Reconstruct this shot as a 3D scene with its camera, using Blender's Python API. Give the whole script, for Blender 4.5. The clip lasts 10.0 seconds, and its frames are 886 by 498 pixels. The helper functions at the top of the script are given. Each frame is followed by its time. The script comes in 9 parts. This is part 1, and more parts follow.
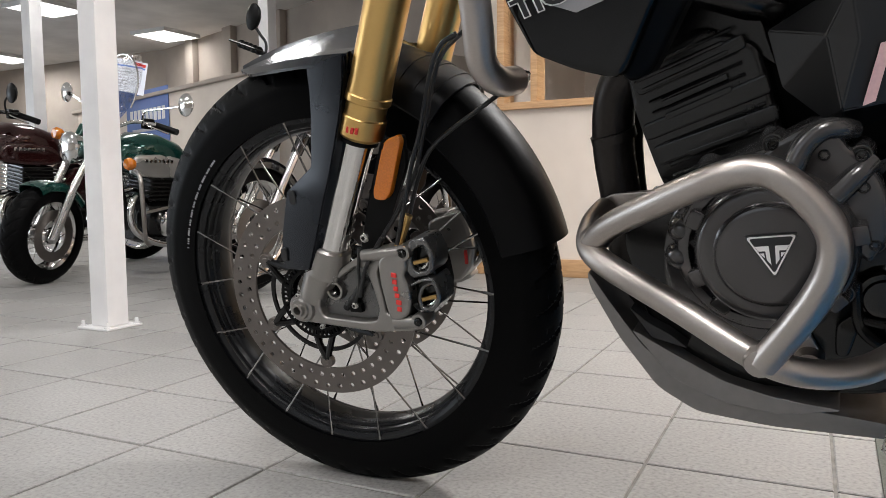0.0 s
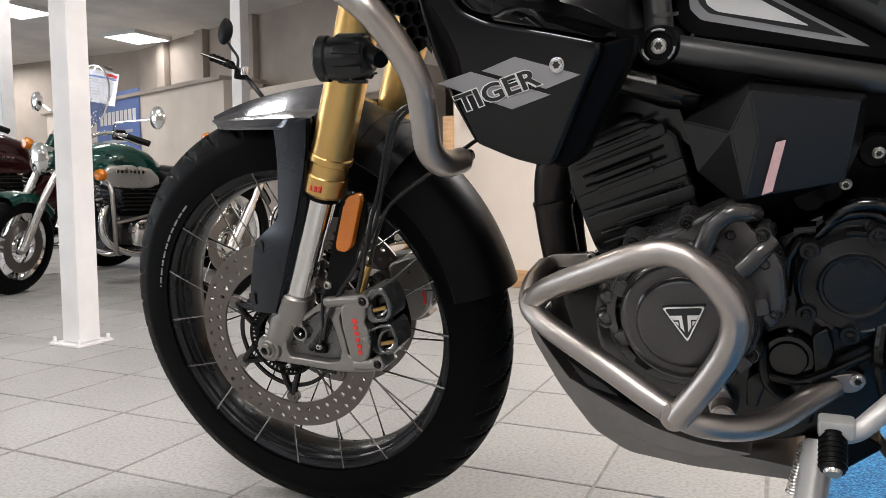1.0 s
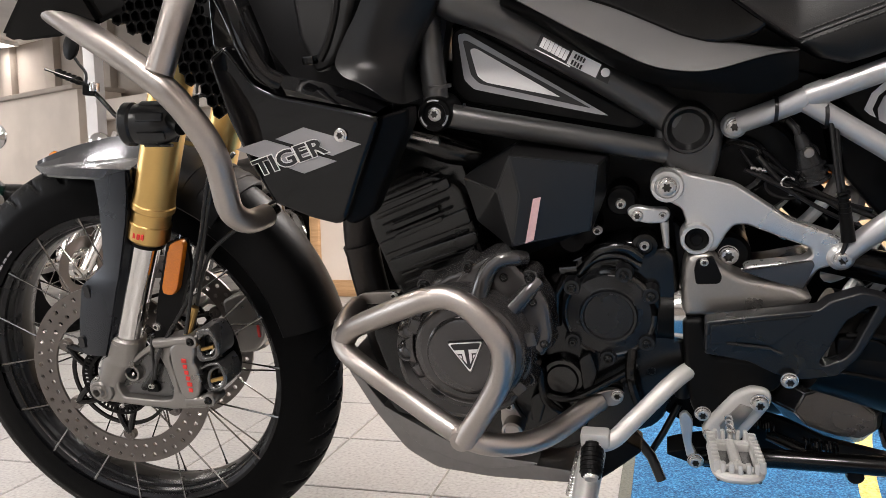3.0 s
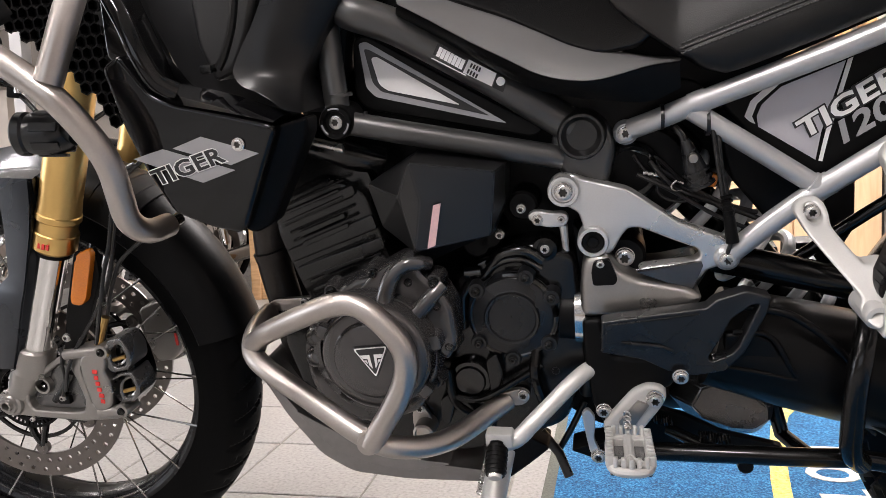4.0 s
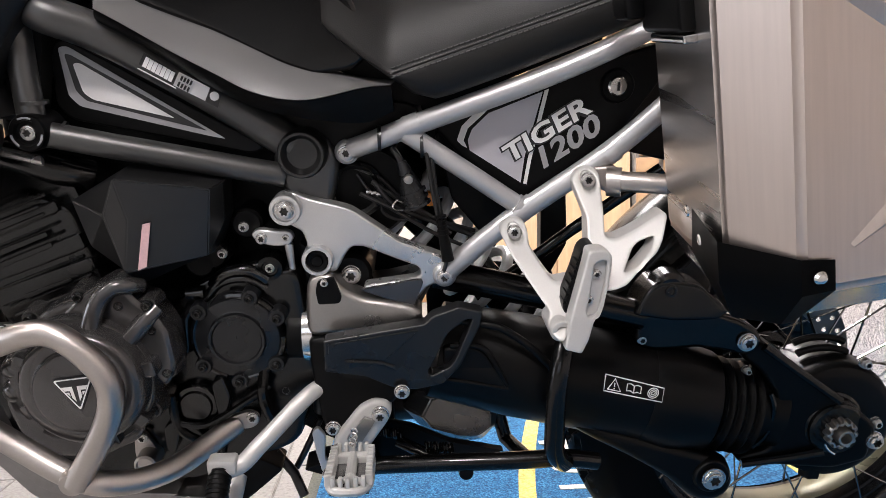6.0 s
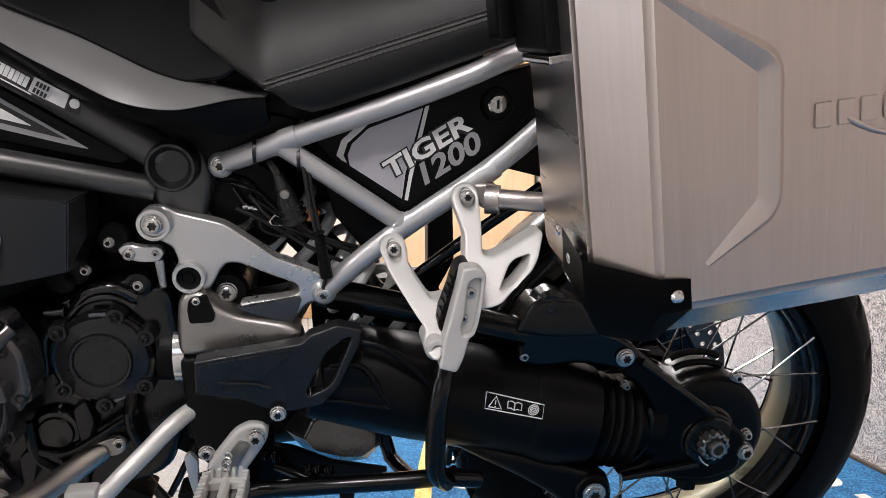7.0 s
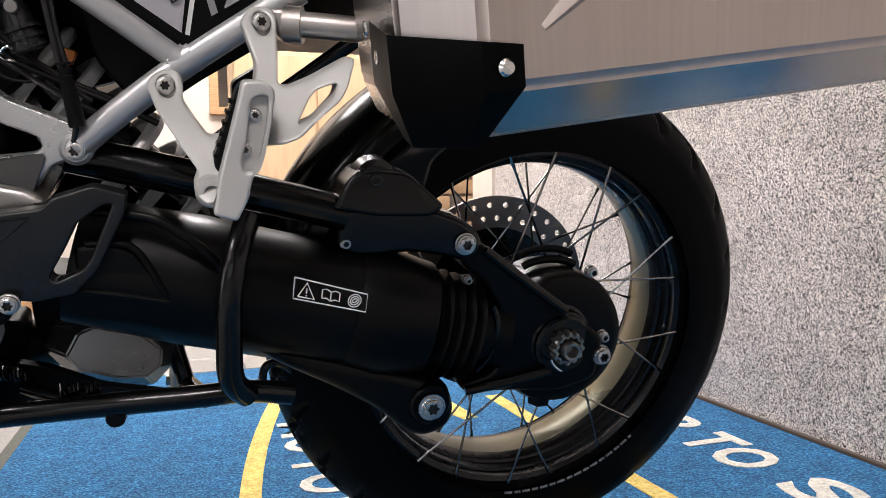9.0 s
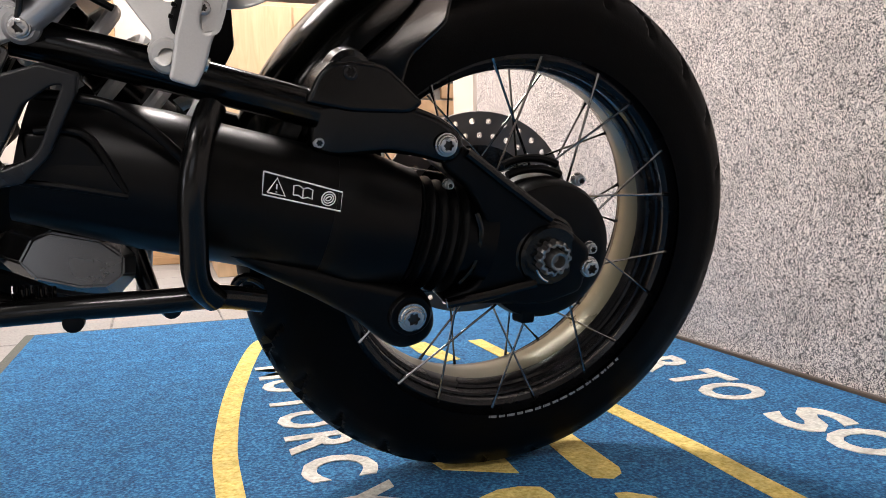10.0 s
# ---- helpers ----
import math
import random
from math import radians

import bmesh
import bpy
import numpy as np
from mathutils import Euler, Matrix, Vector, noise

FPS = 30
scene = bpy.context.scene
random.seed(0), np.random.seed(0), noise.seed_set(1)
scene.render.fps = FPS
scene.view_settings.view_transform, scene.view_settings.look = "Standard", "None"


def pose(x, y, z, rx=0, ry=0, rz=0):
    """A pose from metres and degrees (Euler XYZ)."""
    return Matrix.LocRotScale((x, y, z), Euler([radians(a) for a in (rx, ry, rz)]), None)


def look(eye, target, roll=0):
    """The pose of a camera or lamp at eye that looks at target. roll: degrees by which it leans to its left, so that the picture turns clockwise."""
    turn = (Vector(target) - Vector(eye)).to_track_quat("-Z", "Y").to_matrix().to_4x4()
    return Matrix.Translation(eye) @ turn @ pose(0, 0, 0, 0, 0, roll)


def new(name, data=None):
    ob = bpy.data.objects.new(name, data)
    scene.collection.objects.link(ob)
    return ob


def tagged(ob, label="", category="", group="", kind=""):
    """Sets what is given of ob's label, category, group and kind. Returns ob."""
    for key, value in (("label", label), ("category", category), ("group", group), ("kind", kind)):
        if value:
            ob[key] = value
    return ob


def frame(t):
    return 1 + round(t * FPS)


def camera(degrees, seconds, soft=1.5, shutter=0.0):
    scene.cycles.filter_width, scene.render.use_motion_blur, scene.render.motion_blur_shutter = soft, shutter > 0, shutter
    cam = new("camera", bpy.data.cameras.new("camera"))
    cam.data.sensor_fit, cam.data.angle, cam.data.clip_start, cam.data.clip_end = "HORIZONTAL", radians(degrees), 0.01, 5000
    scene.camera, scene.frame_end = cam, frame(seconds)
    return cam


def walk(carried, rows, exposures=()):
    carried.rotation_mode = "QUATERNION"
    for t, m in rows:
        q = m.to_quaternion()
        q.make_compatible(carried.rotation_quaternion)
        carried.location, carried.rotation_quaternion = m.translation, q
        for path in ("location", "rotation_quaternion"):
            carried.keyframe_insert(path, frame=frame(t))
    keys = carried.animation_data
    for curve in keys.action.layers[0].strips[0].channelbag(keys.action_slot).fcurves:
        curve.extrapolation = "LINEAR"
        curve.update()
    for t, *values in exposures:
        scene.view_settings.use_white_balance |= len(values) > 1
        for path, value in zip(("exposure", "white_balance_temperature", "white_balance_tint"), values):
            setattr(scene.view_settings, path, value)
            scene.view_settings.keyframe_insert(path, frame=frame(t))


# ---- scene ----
cam = camera(61.1, 10.0, soft=0.75)
PATH = [
    (0, (0.6923, -1.0825, 0.493), (-0.2291, 0.6853, 0.337), -0.6),
    (0.5, (0.7237, -1.1125, 0.542), (-0.1828, 0.6638, 0.383), -0.4),
    (1, (0.7487, -1.1376, 0.571), (-0.1108, 0.6611, 0.411), -0.3),
    (1.5, (0.7822, -1.1624, 0.594), (-0.0065, 0.669, 0.435), -0.4),
    (2, (0.8102, -1.1743, 0.611), (0.0811, 0.6806, 0.452), -0.7),
    (2.5, (0.8395, -1.1791, 0.624), (0.1777, 0.7015, 0.467), -1.1),
    (3, (0.8685, -1.1808, 0.629), (0.2994, 0.7299, 0.469), -1.6),
    (4.5, (0.946, -1.1735, 0.641), (0.6015, 0.7893, 0.466), -2.3),
    (5, (0.9612, -1.1659, 0.646), (0.7715, 0.8168, 0.462), -2.2),
    (5.5, (0.9927, -1.1632, 0.649), (0.9518, 0.828, 0.467), -1.8),
    (7, (1.0619, -1.1519, 0.653), (1.3625, 0.8198, 0.511), -0.7),
    (7.5, (1.091, -1.1361, 0.633), (1.5353, 0.8104, 0.51), -0.3),
    (8, (1.1196, -1.0988, 0.595), (1.6778, 0.8184, 0.478), -0.2),
    (8.5, (1.1327, -1.0583, 0.545), (1.7296, 0.8472, 0.431), -0.4),
    (9, (1.1535, -1.0156, 0.487), (1.7825, 0.8787, 0.366), -0.8),
    (9.5, (1.1657, -0.9885, 0.445), (1.8179, 0.895, 0.284), -0.8),
    (10, (1.1663, -0.9796, 0.411), (1.8376, 0.8948, 0.216), -1.1),
]
walk(cam, [(t, look(eye, target, roll)) for t, eye, target, roll in PATH],
     [(0.0, -0.40, 6360, 10), (1.0, -0.18, 6450, 11), (2.5, -0.01, 6650, 13), (3.0, 0.06, 6720, 14), (4.5, 0.11, 6570, 16), (5.5, 0.12, 6540, 16), (7.0, -0.13, 6490, 15), (8.5, -0.47, 6450, 15), (9.0, -0.32, 6560, 15), (10.0, -0.33, 6700, 16)])


# ---- world and light ----
world = bpy.data.worlds.new("world")
world.use_nodes = True
scene.world = world
wbg = world.node_tree.nodes["Background"]
wbg.inputs[0].default_value = (0.9, 0.95, 1.0, 1)
wbg.inputs[1].default_value = 0.35

ROOM_H = 2.6
# ceiling panels: centre x, y and lamp power; past the first three, unseen added fill
PANELS = [(-7.2, 4.5, 28), (-7.2, 6.2, 7), (-10.6, 6.2, 34), (-4.4, 3.0, 16), (-2.2, 1.0, 32), (-4.6, -0.6, 15), (-0.5, -1.1, 36),
          (1.5, 1.6, 116), (0.75, -2.5, 67), (-1.9, -2.5, 30), (0.6, 2.3, 26), (-7.4, 1.2, 16), (-5.2, -3.4, 40), (-8.0, -2.2, 34)]
for px, py, power in PANELS:
    lamp = bpy.data.lights.new("panel_lamp", "AREA")
    lamp.shape, lamp.size, lamp.size_y, lamp.energy = "RECTANGLE", 0.56, 0.56, power
    lamp.color = (1.0, 0.972, 0.94)
    ob = new("panel_lamp", lamp)
    ob.location = (px, py, ROOM_H - 0.075)
# daylight from the shop front behind the camera
lamp = bpy.data.lights.new("shop_front_daylight", "AREA")
lamp.shape, lamp.size, lamp.size_y, lamp.energy, lamp.color = "RECTANGLE", 3.4, 1.7, 22, (0.86, 0.93, 1.0)
ob = new("shop_front_daylight", lamp)
ob.matrix_world = look((-1.4, -5.7, 1.45), (-0.6, 0, 0.9))
# daylight fill from the left, through an opening added in the unseen end wall
lamp = bpy.data.lights.new("end_daylight_fill", "AREA")
lamp.shape, lamp.size, lamp.size_y, lamp.energy, lamp.color = "RECTANGLE", 6.0, 1.9, 240, (0.84, 0.92, 1.0)
ob = new("end_daylight_fill", lamp)
ob.matrix_world = look((-12.4, -2.2, 1.4), (0, -2.2, 1.2))
scene.view_settings.exposure = 0.0

# ---- helpers for building ----
def finish(bm, sharp=35):
    bmesh.ops.recalc_face_normals(bm, faces=bm.faces[:])
    lim = radians(sharp)
    for f in bm.faces:
        f.smooth = True
    for e in bm.edges:
        if len(e.link_faces) == 2:
            e.smooth = e.calc_face_angle(0) < lim
    return bm


def mesh_of(name, bm, material, sharp=35, normals=True):
    if normals:
        finish(bm, sharp)
    me = bpy.data.meshes.new(name)
    bm.to_mesh(me)
    bm.free()
    for m in (material if isinstance(material, (list, tuple)) else [material]):
        me.materials.append(m)
    return me


def part(name, bm, material, parent, label="", sharp=35):
    """One mesh object under a thing or a part."""
    own = isinstance(bm, bmesh.types.BMesh)
    ob = new(name, mesh_of(name, bm, material, sharp) if own else bm)
    ob.parent = parent
    if own and 12 < len(ob.data.polygons) < 6000:
        # flat faces stay flat beside their rounded edges
        wn = ob.modifiers.new("face_normals", "WEIGHTED_NORMAL")
        wn.keep_sharp = True
        wn.weight = 60
    if label:
        ob["label"] = label
    return ob


def thing(name, m, label, category, group="", kind=""):
    ob = new(name)
    ob.empty_display_size = 0.1
    ob.matrix_world = m
    return tagged(ob, label, category, group, kind)


def solid(name, bm, material, label, category, kind="", group="", sharp=35):
    return tagged(new(name, mesh_of(name, bm, material, sharp)), label, category, group, kind)


def add_box(bm, lo, hi, bevel=0.0, m=None):
    r = bmesh.ops.create_cube(bm, size=1)
    vs = r["verts"]
    for v in vs:
        v.co = Vector([lo[i] + (v.co[i] + 0.5) * (hi[i] - lo[i]) for i in range(3)])
    if bevel:
        es = list({e for v in vs for e in v.link_edges})
        r = bmesh.ops.bevel(bm, geom=es, offset=bevel, segments=2, profile=0.5, affect="EDGES")
        vs = list({v for f in r["faces"] for v in f.verts} | {v for v in vs if v.is_valid})
    if m is not None:
        bmesh.ops.transform(bm, matrix=m, verts=vs)
    return vs


def trimmed(loop, least=0.0004):
    out = []
    for p in loop:
        if not out or (Vector(p) - Vector(out[-1])).length > least:
            out.append(tuple(p))
    return out


def inset_loop(loop, d):
    """The closed 2D loop (counter-clockwise) moved inwards by d."""
    k, out = len(loop), []
    for i in range(k):
        a, b, c = (Vector(loop[(i + j) % k]) for j in (-1, 0, 1))
        u, v = (b - a).normalized(), (c - b).normalized()
        n1, n2 = Vector((-u.y, u.x)), Vector((-v.y, v.x))
        out.append(b + (n1 + n2) * (d / max(1 + n1.dot(n2), 0.6)))
    return out


def shaped_plate(outer, holes=(), thick=0.02, bevel=0.004, segs=3, lean=None):
    """A flat plate through 3D outline points, with openings and rounded rims, thickened away from the viewer's side."""
    pts = np.array(outer, float)
    if lean is None:
        lean = np.linalg.lstsq(np.c_[pts[:, 0], pts[:, 2], np.ones(len(pts))], pts[:, 1], rcond=None)[0]
    a, b, c = (float(v) for v in lean)
    bm = bmesh.new()
    front_edges, back_edges = [], []
    for n, loop in enumerate([outer] + list(holes)):
        flat = trimmed(rounded([(p[0], p[2]) for p in loop], max(bevel * 1.25, 0.0015), 3))
        area = sum(p[0] * q[1] - q[0] * p[1] for p, q in zip(flat, flat[1:] + flat[:1]))
        if (area < 0) == (n == 0):
            flat = flat[::-1]
        rings = [[bm.verts.new((p[0], a * p[0] + b * p[1] + c + thick, p[1])) for p in flat]]
        for j in range(segs + 1):
            ang = math.pi / 2 * j / segs
            rings.append([bm.verts.new((p[0], a * p[0] + b * p[1] + c + bevel * (1 - math.sin(ang)), p[1])) for p in inset_loop(flat, bevel * (1 - math.cos(ang)))])
        k = len(flat)
        for r1, r2 in zip(rings, rings[1:]):
            for i in range(k):
                bm.faces.new((r1[i], r1[(i + 1) % k], r2[(i + 1) % k], r2[i]))
        front_edges += [bm.edges.get((rings[-1][i], rings[-1][(i + 1) % k])) for i in range(k)]
        back_edges += [bm.edges.get((rings[0][i], rings[0][(i + 1) % k])) for i in range(k)]
    for edges in (front_edges, back_edges):
        bmesh.ops.triangle_fill(bm, use_beauty=True, use_dissolve=False, edges=edges)
    return bm


def oval(x, y, z, rx, rz, turn=0.0, n=18):
    """A closed oval outline in the x-z plane."""
    c, s = math.cos(radians(turn)), math.sin(radians(turn))
    return [(x + rx * math.cos(a) * c - rz * math.sin(a) * s, y, z + rx * math.cos(a) * s + rz * math.sin(a) * c) for a in (2 * math.pi * k / n for k in range(n))]


def box(lo, hi, bevel=0.0, m=None):
    bm = bmesh.new()
    add_box(bm, lo, hi, bevel, m)
    return bm


def add_prism(bm, outline, y_near, y_far, bevel=0.003, segs=2, round_far=False):
    """A plate in the x-z plane with the given outline, from y_near to y_far."""
    vs = [bm.verts.new((x, y_near, z)) for x, z in outline]
    f = bm.faces.new(vs)
    ext = bmesh.ops.extrude_face_region(bm, geom=[f])
    far = [g for g in ext["geom"] if isinstance(g, bmesh.types.BMVert)]
    for v in far:
        v.co.y = y_far
    if bevel:
        es = [e for e in f.edges]
        if round_far:
            es += list({e for v in far for e in v.link_edges if all(abs(w.co.y - y_far) < 1e-7 for w in e.verts)})
        bmesh.ops.bevel(bm, geom=es, offset=bevel, segments=segs, profile=0.5, affect="EDGES", clamp_overlap=True)


def prism(outline, y_near, y_far, bevel=0.003, segs=2, round_far=False):
    bm = bmesh.new()
    add_prism(bm, outline, y_near, y_far, bevel, segs, round_far)
    return bm


def rounded(outline, r, n=4):
    """The closed outline with its corners rounded."""
    out, k = [], len(outline)
    for i in range(k):
        a, b, c = (Vector(outline[(i + j) % k]) for j in (-1, 0, 1))
        ra = min(r, (a - b).length * 0.45)
        rc = min(r, (c - b).length * 0.45)
        p, q = b + (a - b).normalized() * ra, b + (c - b).normalized() * rc
        for s in range(n + 1):
            t = s / n
            out.append(tuple((1 - t) ** 2 * p + 2 * t * (1 - t) * b + t * t * q))
    return out


def fillet(points, r, n=6):
    """An open line of points with its bends rounded."""
    pts = [Vector(p) for p in points]
    out = [pts[0]]
    for a, b, c in zip(pts, pts[1:], pts[2:]):
        ra, rc = min(r, (a - b).length * 0.48), min(r, (c - b).length * 0.48)
        p, q = b + (a - b).normalized() * ra, b + (c - b).normalized() * rc
        for s in range(n + 1):
            t = s / n
            out.append((1 - t) ** 2 * p + 2 * t * (1 - t) * b + t * t * q)
    return out + [pts[-1]]


def smooth_line(points, n=8):
    """A Catmull-Rom line through the points."""
    p = [Vector(q) for q in points]
    p = [2 * p[0] - p[1]] + p + [2 * p[-1] - p[-2]]
    out = []
    for a, b, c, d in zip(p, p[1:], p[2:], p[3:]):
        for s in range(n):
            t = s / n
            out.append(0.5 * (2 * b + (c - a) * t + (2 * a - 5 * b + 4 * c - d) * t * t + (3 * b - a - 3 * c + d) * t ** 3))
    return out + [p[-2]]


def add_tube(bm, line, r, segs=12, cap=True, radii=None, flat=1.0):
    pts = [Vector(p) for p in line]
    n, rings = len(pts), []
    tan = [(pts[min(i + 1, n - 1)] - pts[max(i - 1, 0)]).normalized() for i in range(n)]
    up = Vector((0, 0, 1)) if abs(tan[0].z) < 0.9 else Vector((1, 0, 0))
    side = tan[0].cross(up).normalized()
    for i in range(n):
        side = (side - tan[i] * side.dot(tan[i])).normalized()
        w = tan[i].cross(side)
        rad = radii[i] if radii else r
        rings.append([bm.verts.new(pts[i] + (side * math.cos(a) + w * math.sin(a) * flat) * rad) for a in (2 * math.pi * k / segs for k in range(segs))])
    for a, b in zip(rings, rings[1:]):
        for k in range(segs):
            bm.faces.new((a[k], a[(k + 1) % segs], b[(k + 1) % segs], b[k]))
    if cap:
        bm.faces.new(rings[0][::-1])
        bm.faces.new(rings[-1])


def tube(line, r, segs=12, cap=True, radii=None):
    bm = bmesh.new()
    add_tube(bm, line, r, segs, cap, radii)
    return bm


def add_lathe(bm, profile, centre=(0, 0, 0), segs=32, axis="y", ring=False):
    """Turn (radius, along) pairs about an axis through centre."""
    cx, cy, cz = centre
    rows = []
    for r, h in profile:
        if r < 1e-6 and not ring:
            co = {"y": (cx, cy + h, cz), "x": (cx + h, cy, cz), "z": (cx, cy, cz + h)}[axis]
            rows.append([bm.verts.new(co)])
            continue
        row = []
        for k in range(segs):
            a = 2 * math.pi * k / segs
            u, v = r * math.cos(a), r * math.sin(a)
            co = {"y": (cx + u, cy + h, cz + v), "x": (cx + h, cy + u, cz + v), "z": (cx + u, cy + v, cz + h)}[axis]
            row.append(bm.verts.new(co))
        rows.append(row)
    pairs = list(zip(rows, rows[1:]))
    if ring:
        pairs.append((rows[-1], rows[0]))
    for a, b in pairs:
        for k in range(segs):
            j = (k + 1) % segs
            if len(a) == 1 and len(b) == 1:
                continue
            if len(a) == 1:
                bm.faces.new((a[0], b[j], b[k]))
            elif len(b) == 1:
                bm.faces.new((a[k], a[j], b[0]))
            else:
                bm.faces.new((a[k], a[j], b[j], b[k]))


def lathe(profile, centre=(0, 0, 0), segs=32, axis="y", ring=False):
    bm = bmesh.new()
    add_lathe(bm, profile, centre, segs, axis, ring)
    return bm


def lettering(text, p0, p1, p2, material, name, parent, grow=0.0, lift=0.0, deep=0.0006, label=""):
    """Flat letters laid on the plane with p0 at their lower left, p1 at the lower right and p2 at the upper left."""
    cu = bpy.data.curves.new(name, "FONT")
    cu.body, cu.extrude, cu.offset, cu.resolution_u = text, 0.0, grow, 3
    tmp = new(name, cu)
    bpy.context.view_layer.update()
    me = bpy.data.meshes.new_from_object(tmp.evaluated_get(bpy.context.evaluated_depsgraph_get()))
    bpy.data.objects.remove(tmp)
    bpy.data.curves.remove(cu)
    p0, p1, p2 = Vector(p0), Vector(p1), Vector(p2)
    n = (p1 - p0).cross(p2 - p0).normalized()
    xs = [v.co.x for v in me.vertices]
    ys = [v.co.y for v in me.vertices]
    x0, w, y0, h = min(xs) + grow, max(xs) - min(xs) - 2 * grow, min(ys) + grow, max(ys) - min(ys) - 2 * grow
    for v in me.vertices:
        v.co = p0 + (p1 - p0) * ((v.co.x - x0) / w) + (p2 - p0) * ((v.co.y - y0) / h) + n * lift
    bm = bmesh.new()
    bm.from_mesh(me)
    bpy.data.meshes.remove(me)
    ext = bmesh.ops.extrude_face_region(bm, geom=bm.faces[:])
    for g in ext["geom"]:
        if isinstance(g, bmesh.types.BMVert):
            g.co += n * deep
    return part(name, bm, material, parent, label)


def flat_shape(outline, material, name, parent, lift_dir, label="", deep=0.0006):
    """A thin sticker with the 3D outline given."""
    bm = bmesh.new()
    f = bm.faces.new([bm.verts.new(p) for p in outline])
    ext = bmesh.ops.extrude_face_region(bm, geom=[f])
    for g in ext["geom"]:
        if isinstance(g, bmesh.types.BMVert):
            g.co += Vector(lift_dir) * deep
    return part(name, bm, material, parent, label)


BOLTS = {}


def bolt(parent, x, y, z, r, material, deep=0.008, washer=0.0, name="bolt", turn=None):
    """A socket-headed screw whose head looks towards -y."""
    r, washer = r * 0.88, washer * 0.94
    key = (r, deep, washer, material.name)
    if key not in BOLTS:
        bm = bmesh.new()
        if washer:
            add_lathe(bm, [(0, 0), (r * washer, 0), (r * washer, -0.0018), (r * 0.9, -0.0022), (0, -0.0022)], segs=20)
        s = r * 0.46
        add_lathe(bm, [(r, 0), (r, -deep * 0.45), (r * 0.93, -deep * 0.62), (r * 0.80, -deep * 0.66), (r * 0.76, -deep * 0.92), (r * 0.66, -deep), (s * 1.25, -deep)], segs=24)
        first = len(bm.faces)
        rows = []
        for k, h in ((1.0, -deep), (0.94, -deep * 0.45)):
            rows.append([bm.verts.new((s * k * (1 + 0.2 * math.cos(6 * a)) * math.cos(a), h, s * k * (1 + 0.2 * math.cos(6 * a)) * math.sin(a))) for a in (2 * math.pi * q / 24 for q in range(24))])
        rim = [bm.verts.new((s * 1.25 * math.cos(a), -deep, s * 1.25 * math.sin(a))) for a in (2 * math.pi * q / 24 for q in range(24))]
        for q in range(24):
            p = (q + 1) % 24
            bm.faces.new((rim[q], rim[p], rows[0][p], rows[0][q]))
        bm.faces.ensure_lookup_table()
        first = len(bm.faces)
        for q in range(24):
            p = (q + 1) % 24
            bm.faces.new((rows[0][q], rows[0][p], rows[1][p], rows[1][q]))
        bm.faces.new(rows[1])
        bm.faces.ensure_lookup_table()
        for f in bm.faces[first:]:
            f.material_index = 1
        BOLTS[key] = mesh_of("bolt", bm, [material, MAT["socket"]])
    ob = part(name, BOLTS[key], material, parent)
    ob.location = (x, y, z)
    return ob

# ---- materials ----
def surface(name, color, rough=0.5, metal=0.0, grain=(200.0, 0.1), stain=(6.0, 0.1), bump=(300.0, 0.0), stretch=(1, 1, 1), coat=0.0,
            rough_var=0.08, emit=0.0, spec=0.5, alpha=1.0):
    """A painted, cast or moulded surface: fine grain, broad wear, uneven gloss and fine relief."""
    m = bpy.data.materials.new(name)
    m.use_nodes = True
    nt = m.node_tree
    n, l = nt.nodes, nt.links
    b = n["Principled BSDF"]
    tc = n.new("ShaderNodeTexCoord")
    mp = n.new("ShaderNodeMapping")
    mp.inputs["Scale"].default_value = stretch
    l.new(tc.outputs["Object"], mp.inputs[0])

    def noise_tex(scale, detail=4):
        t = n.new("ShaderNodeTexNoise")
        t.inputs["Scale"].default_value, t.inputs["Detail"].default_value = scale, detail
        l.new(mp.outputs[0], t.inputs["Vector"])
        return t
    fine, broad = noise_tex(grain[0]), noise_tex(stain[0], 5)
    val = n.new("ShaderNodeMath")
    val.operation = "MULTIPLY_ADD"
    l.new(fine.outputs[0], val.inputs[0])
    val.inputs[1].default_value, val.inputs[2].default_value = 2 * grain[1], 1 - grain[1] - stain[1]
    val2 = n.new("ShaderNodeMath")
    val2.operation = "MULTIPLY_ADD"
    l.new(broad.outputs[0], val2.inputs[0])
    val2.inputs[1].default_value = 2 * stain[1]
    l.new(val.outputs[0], val2.inputs[2])
    mul = n.new("ShaderNodeVectorMath")
    mul.operation = "SCALE"
    mul.inputs[0].default_value = color[:3]
    l.new(val2.outputs[0], mul.inputs["Scale"])
    l.new(mul.outputs[0], b.inputs["Base Color"])
    rv = n.new("ShaderNodeMapRange")
    rv.inputs["To Min"].default_value, rv.inputs["To Max"].default_value = max(rough - rough_var, 0.02), rough + rough_var
    rv.inputs["From Min"].default_value, rv.inputs["From Max"].default_value = 0.3, 0.7
    l.new(broad.outputs[0], rv.inputs[0])
    l.new(rv.outputs[0], b.inputs["Roughness"])
    b.inputs["Metallic"].default_value = metal
    b.inputs["Specular IOR Level"].default_value = spec
    b.inputs["Coat Weight"].default_value = coat
    b.inputs["Coat Roughness"].default_value = 0.06
    if bump[1]:
        bt = noise_tex(bump[0], 3)
        bp = n.new("ShaderNodeBump")
        bp.inputs["Strength"].default_value, bp.inputs["Distance"].default_value = bump[1], 0.001
        l.new(bt.outputs[0], bp.inputs["Height"])
        l.new(bp.outputs[0], b.inputs["Normal"])
    if emit:
        b.inputs["Emission Color"].default_value = (*color[:3], 1)
        b.inputs["Emission Strength"].default_value = emit
    return m


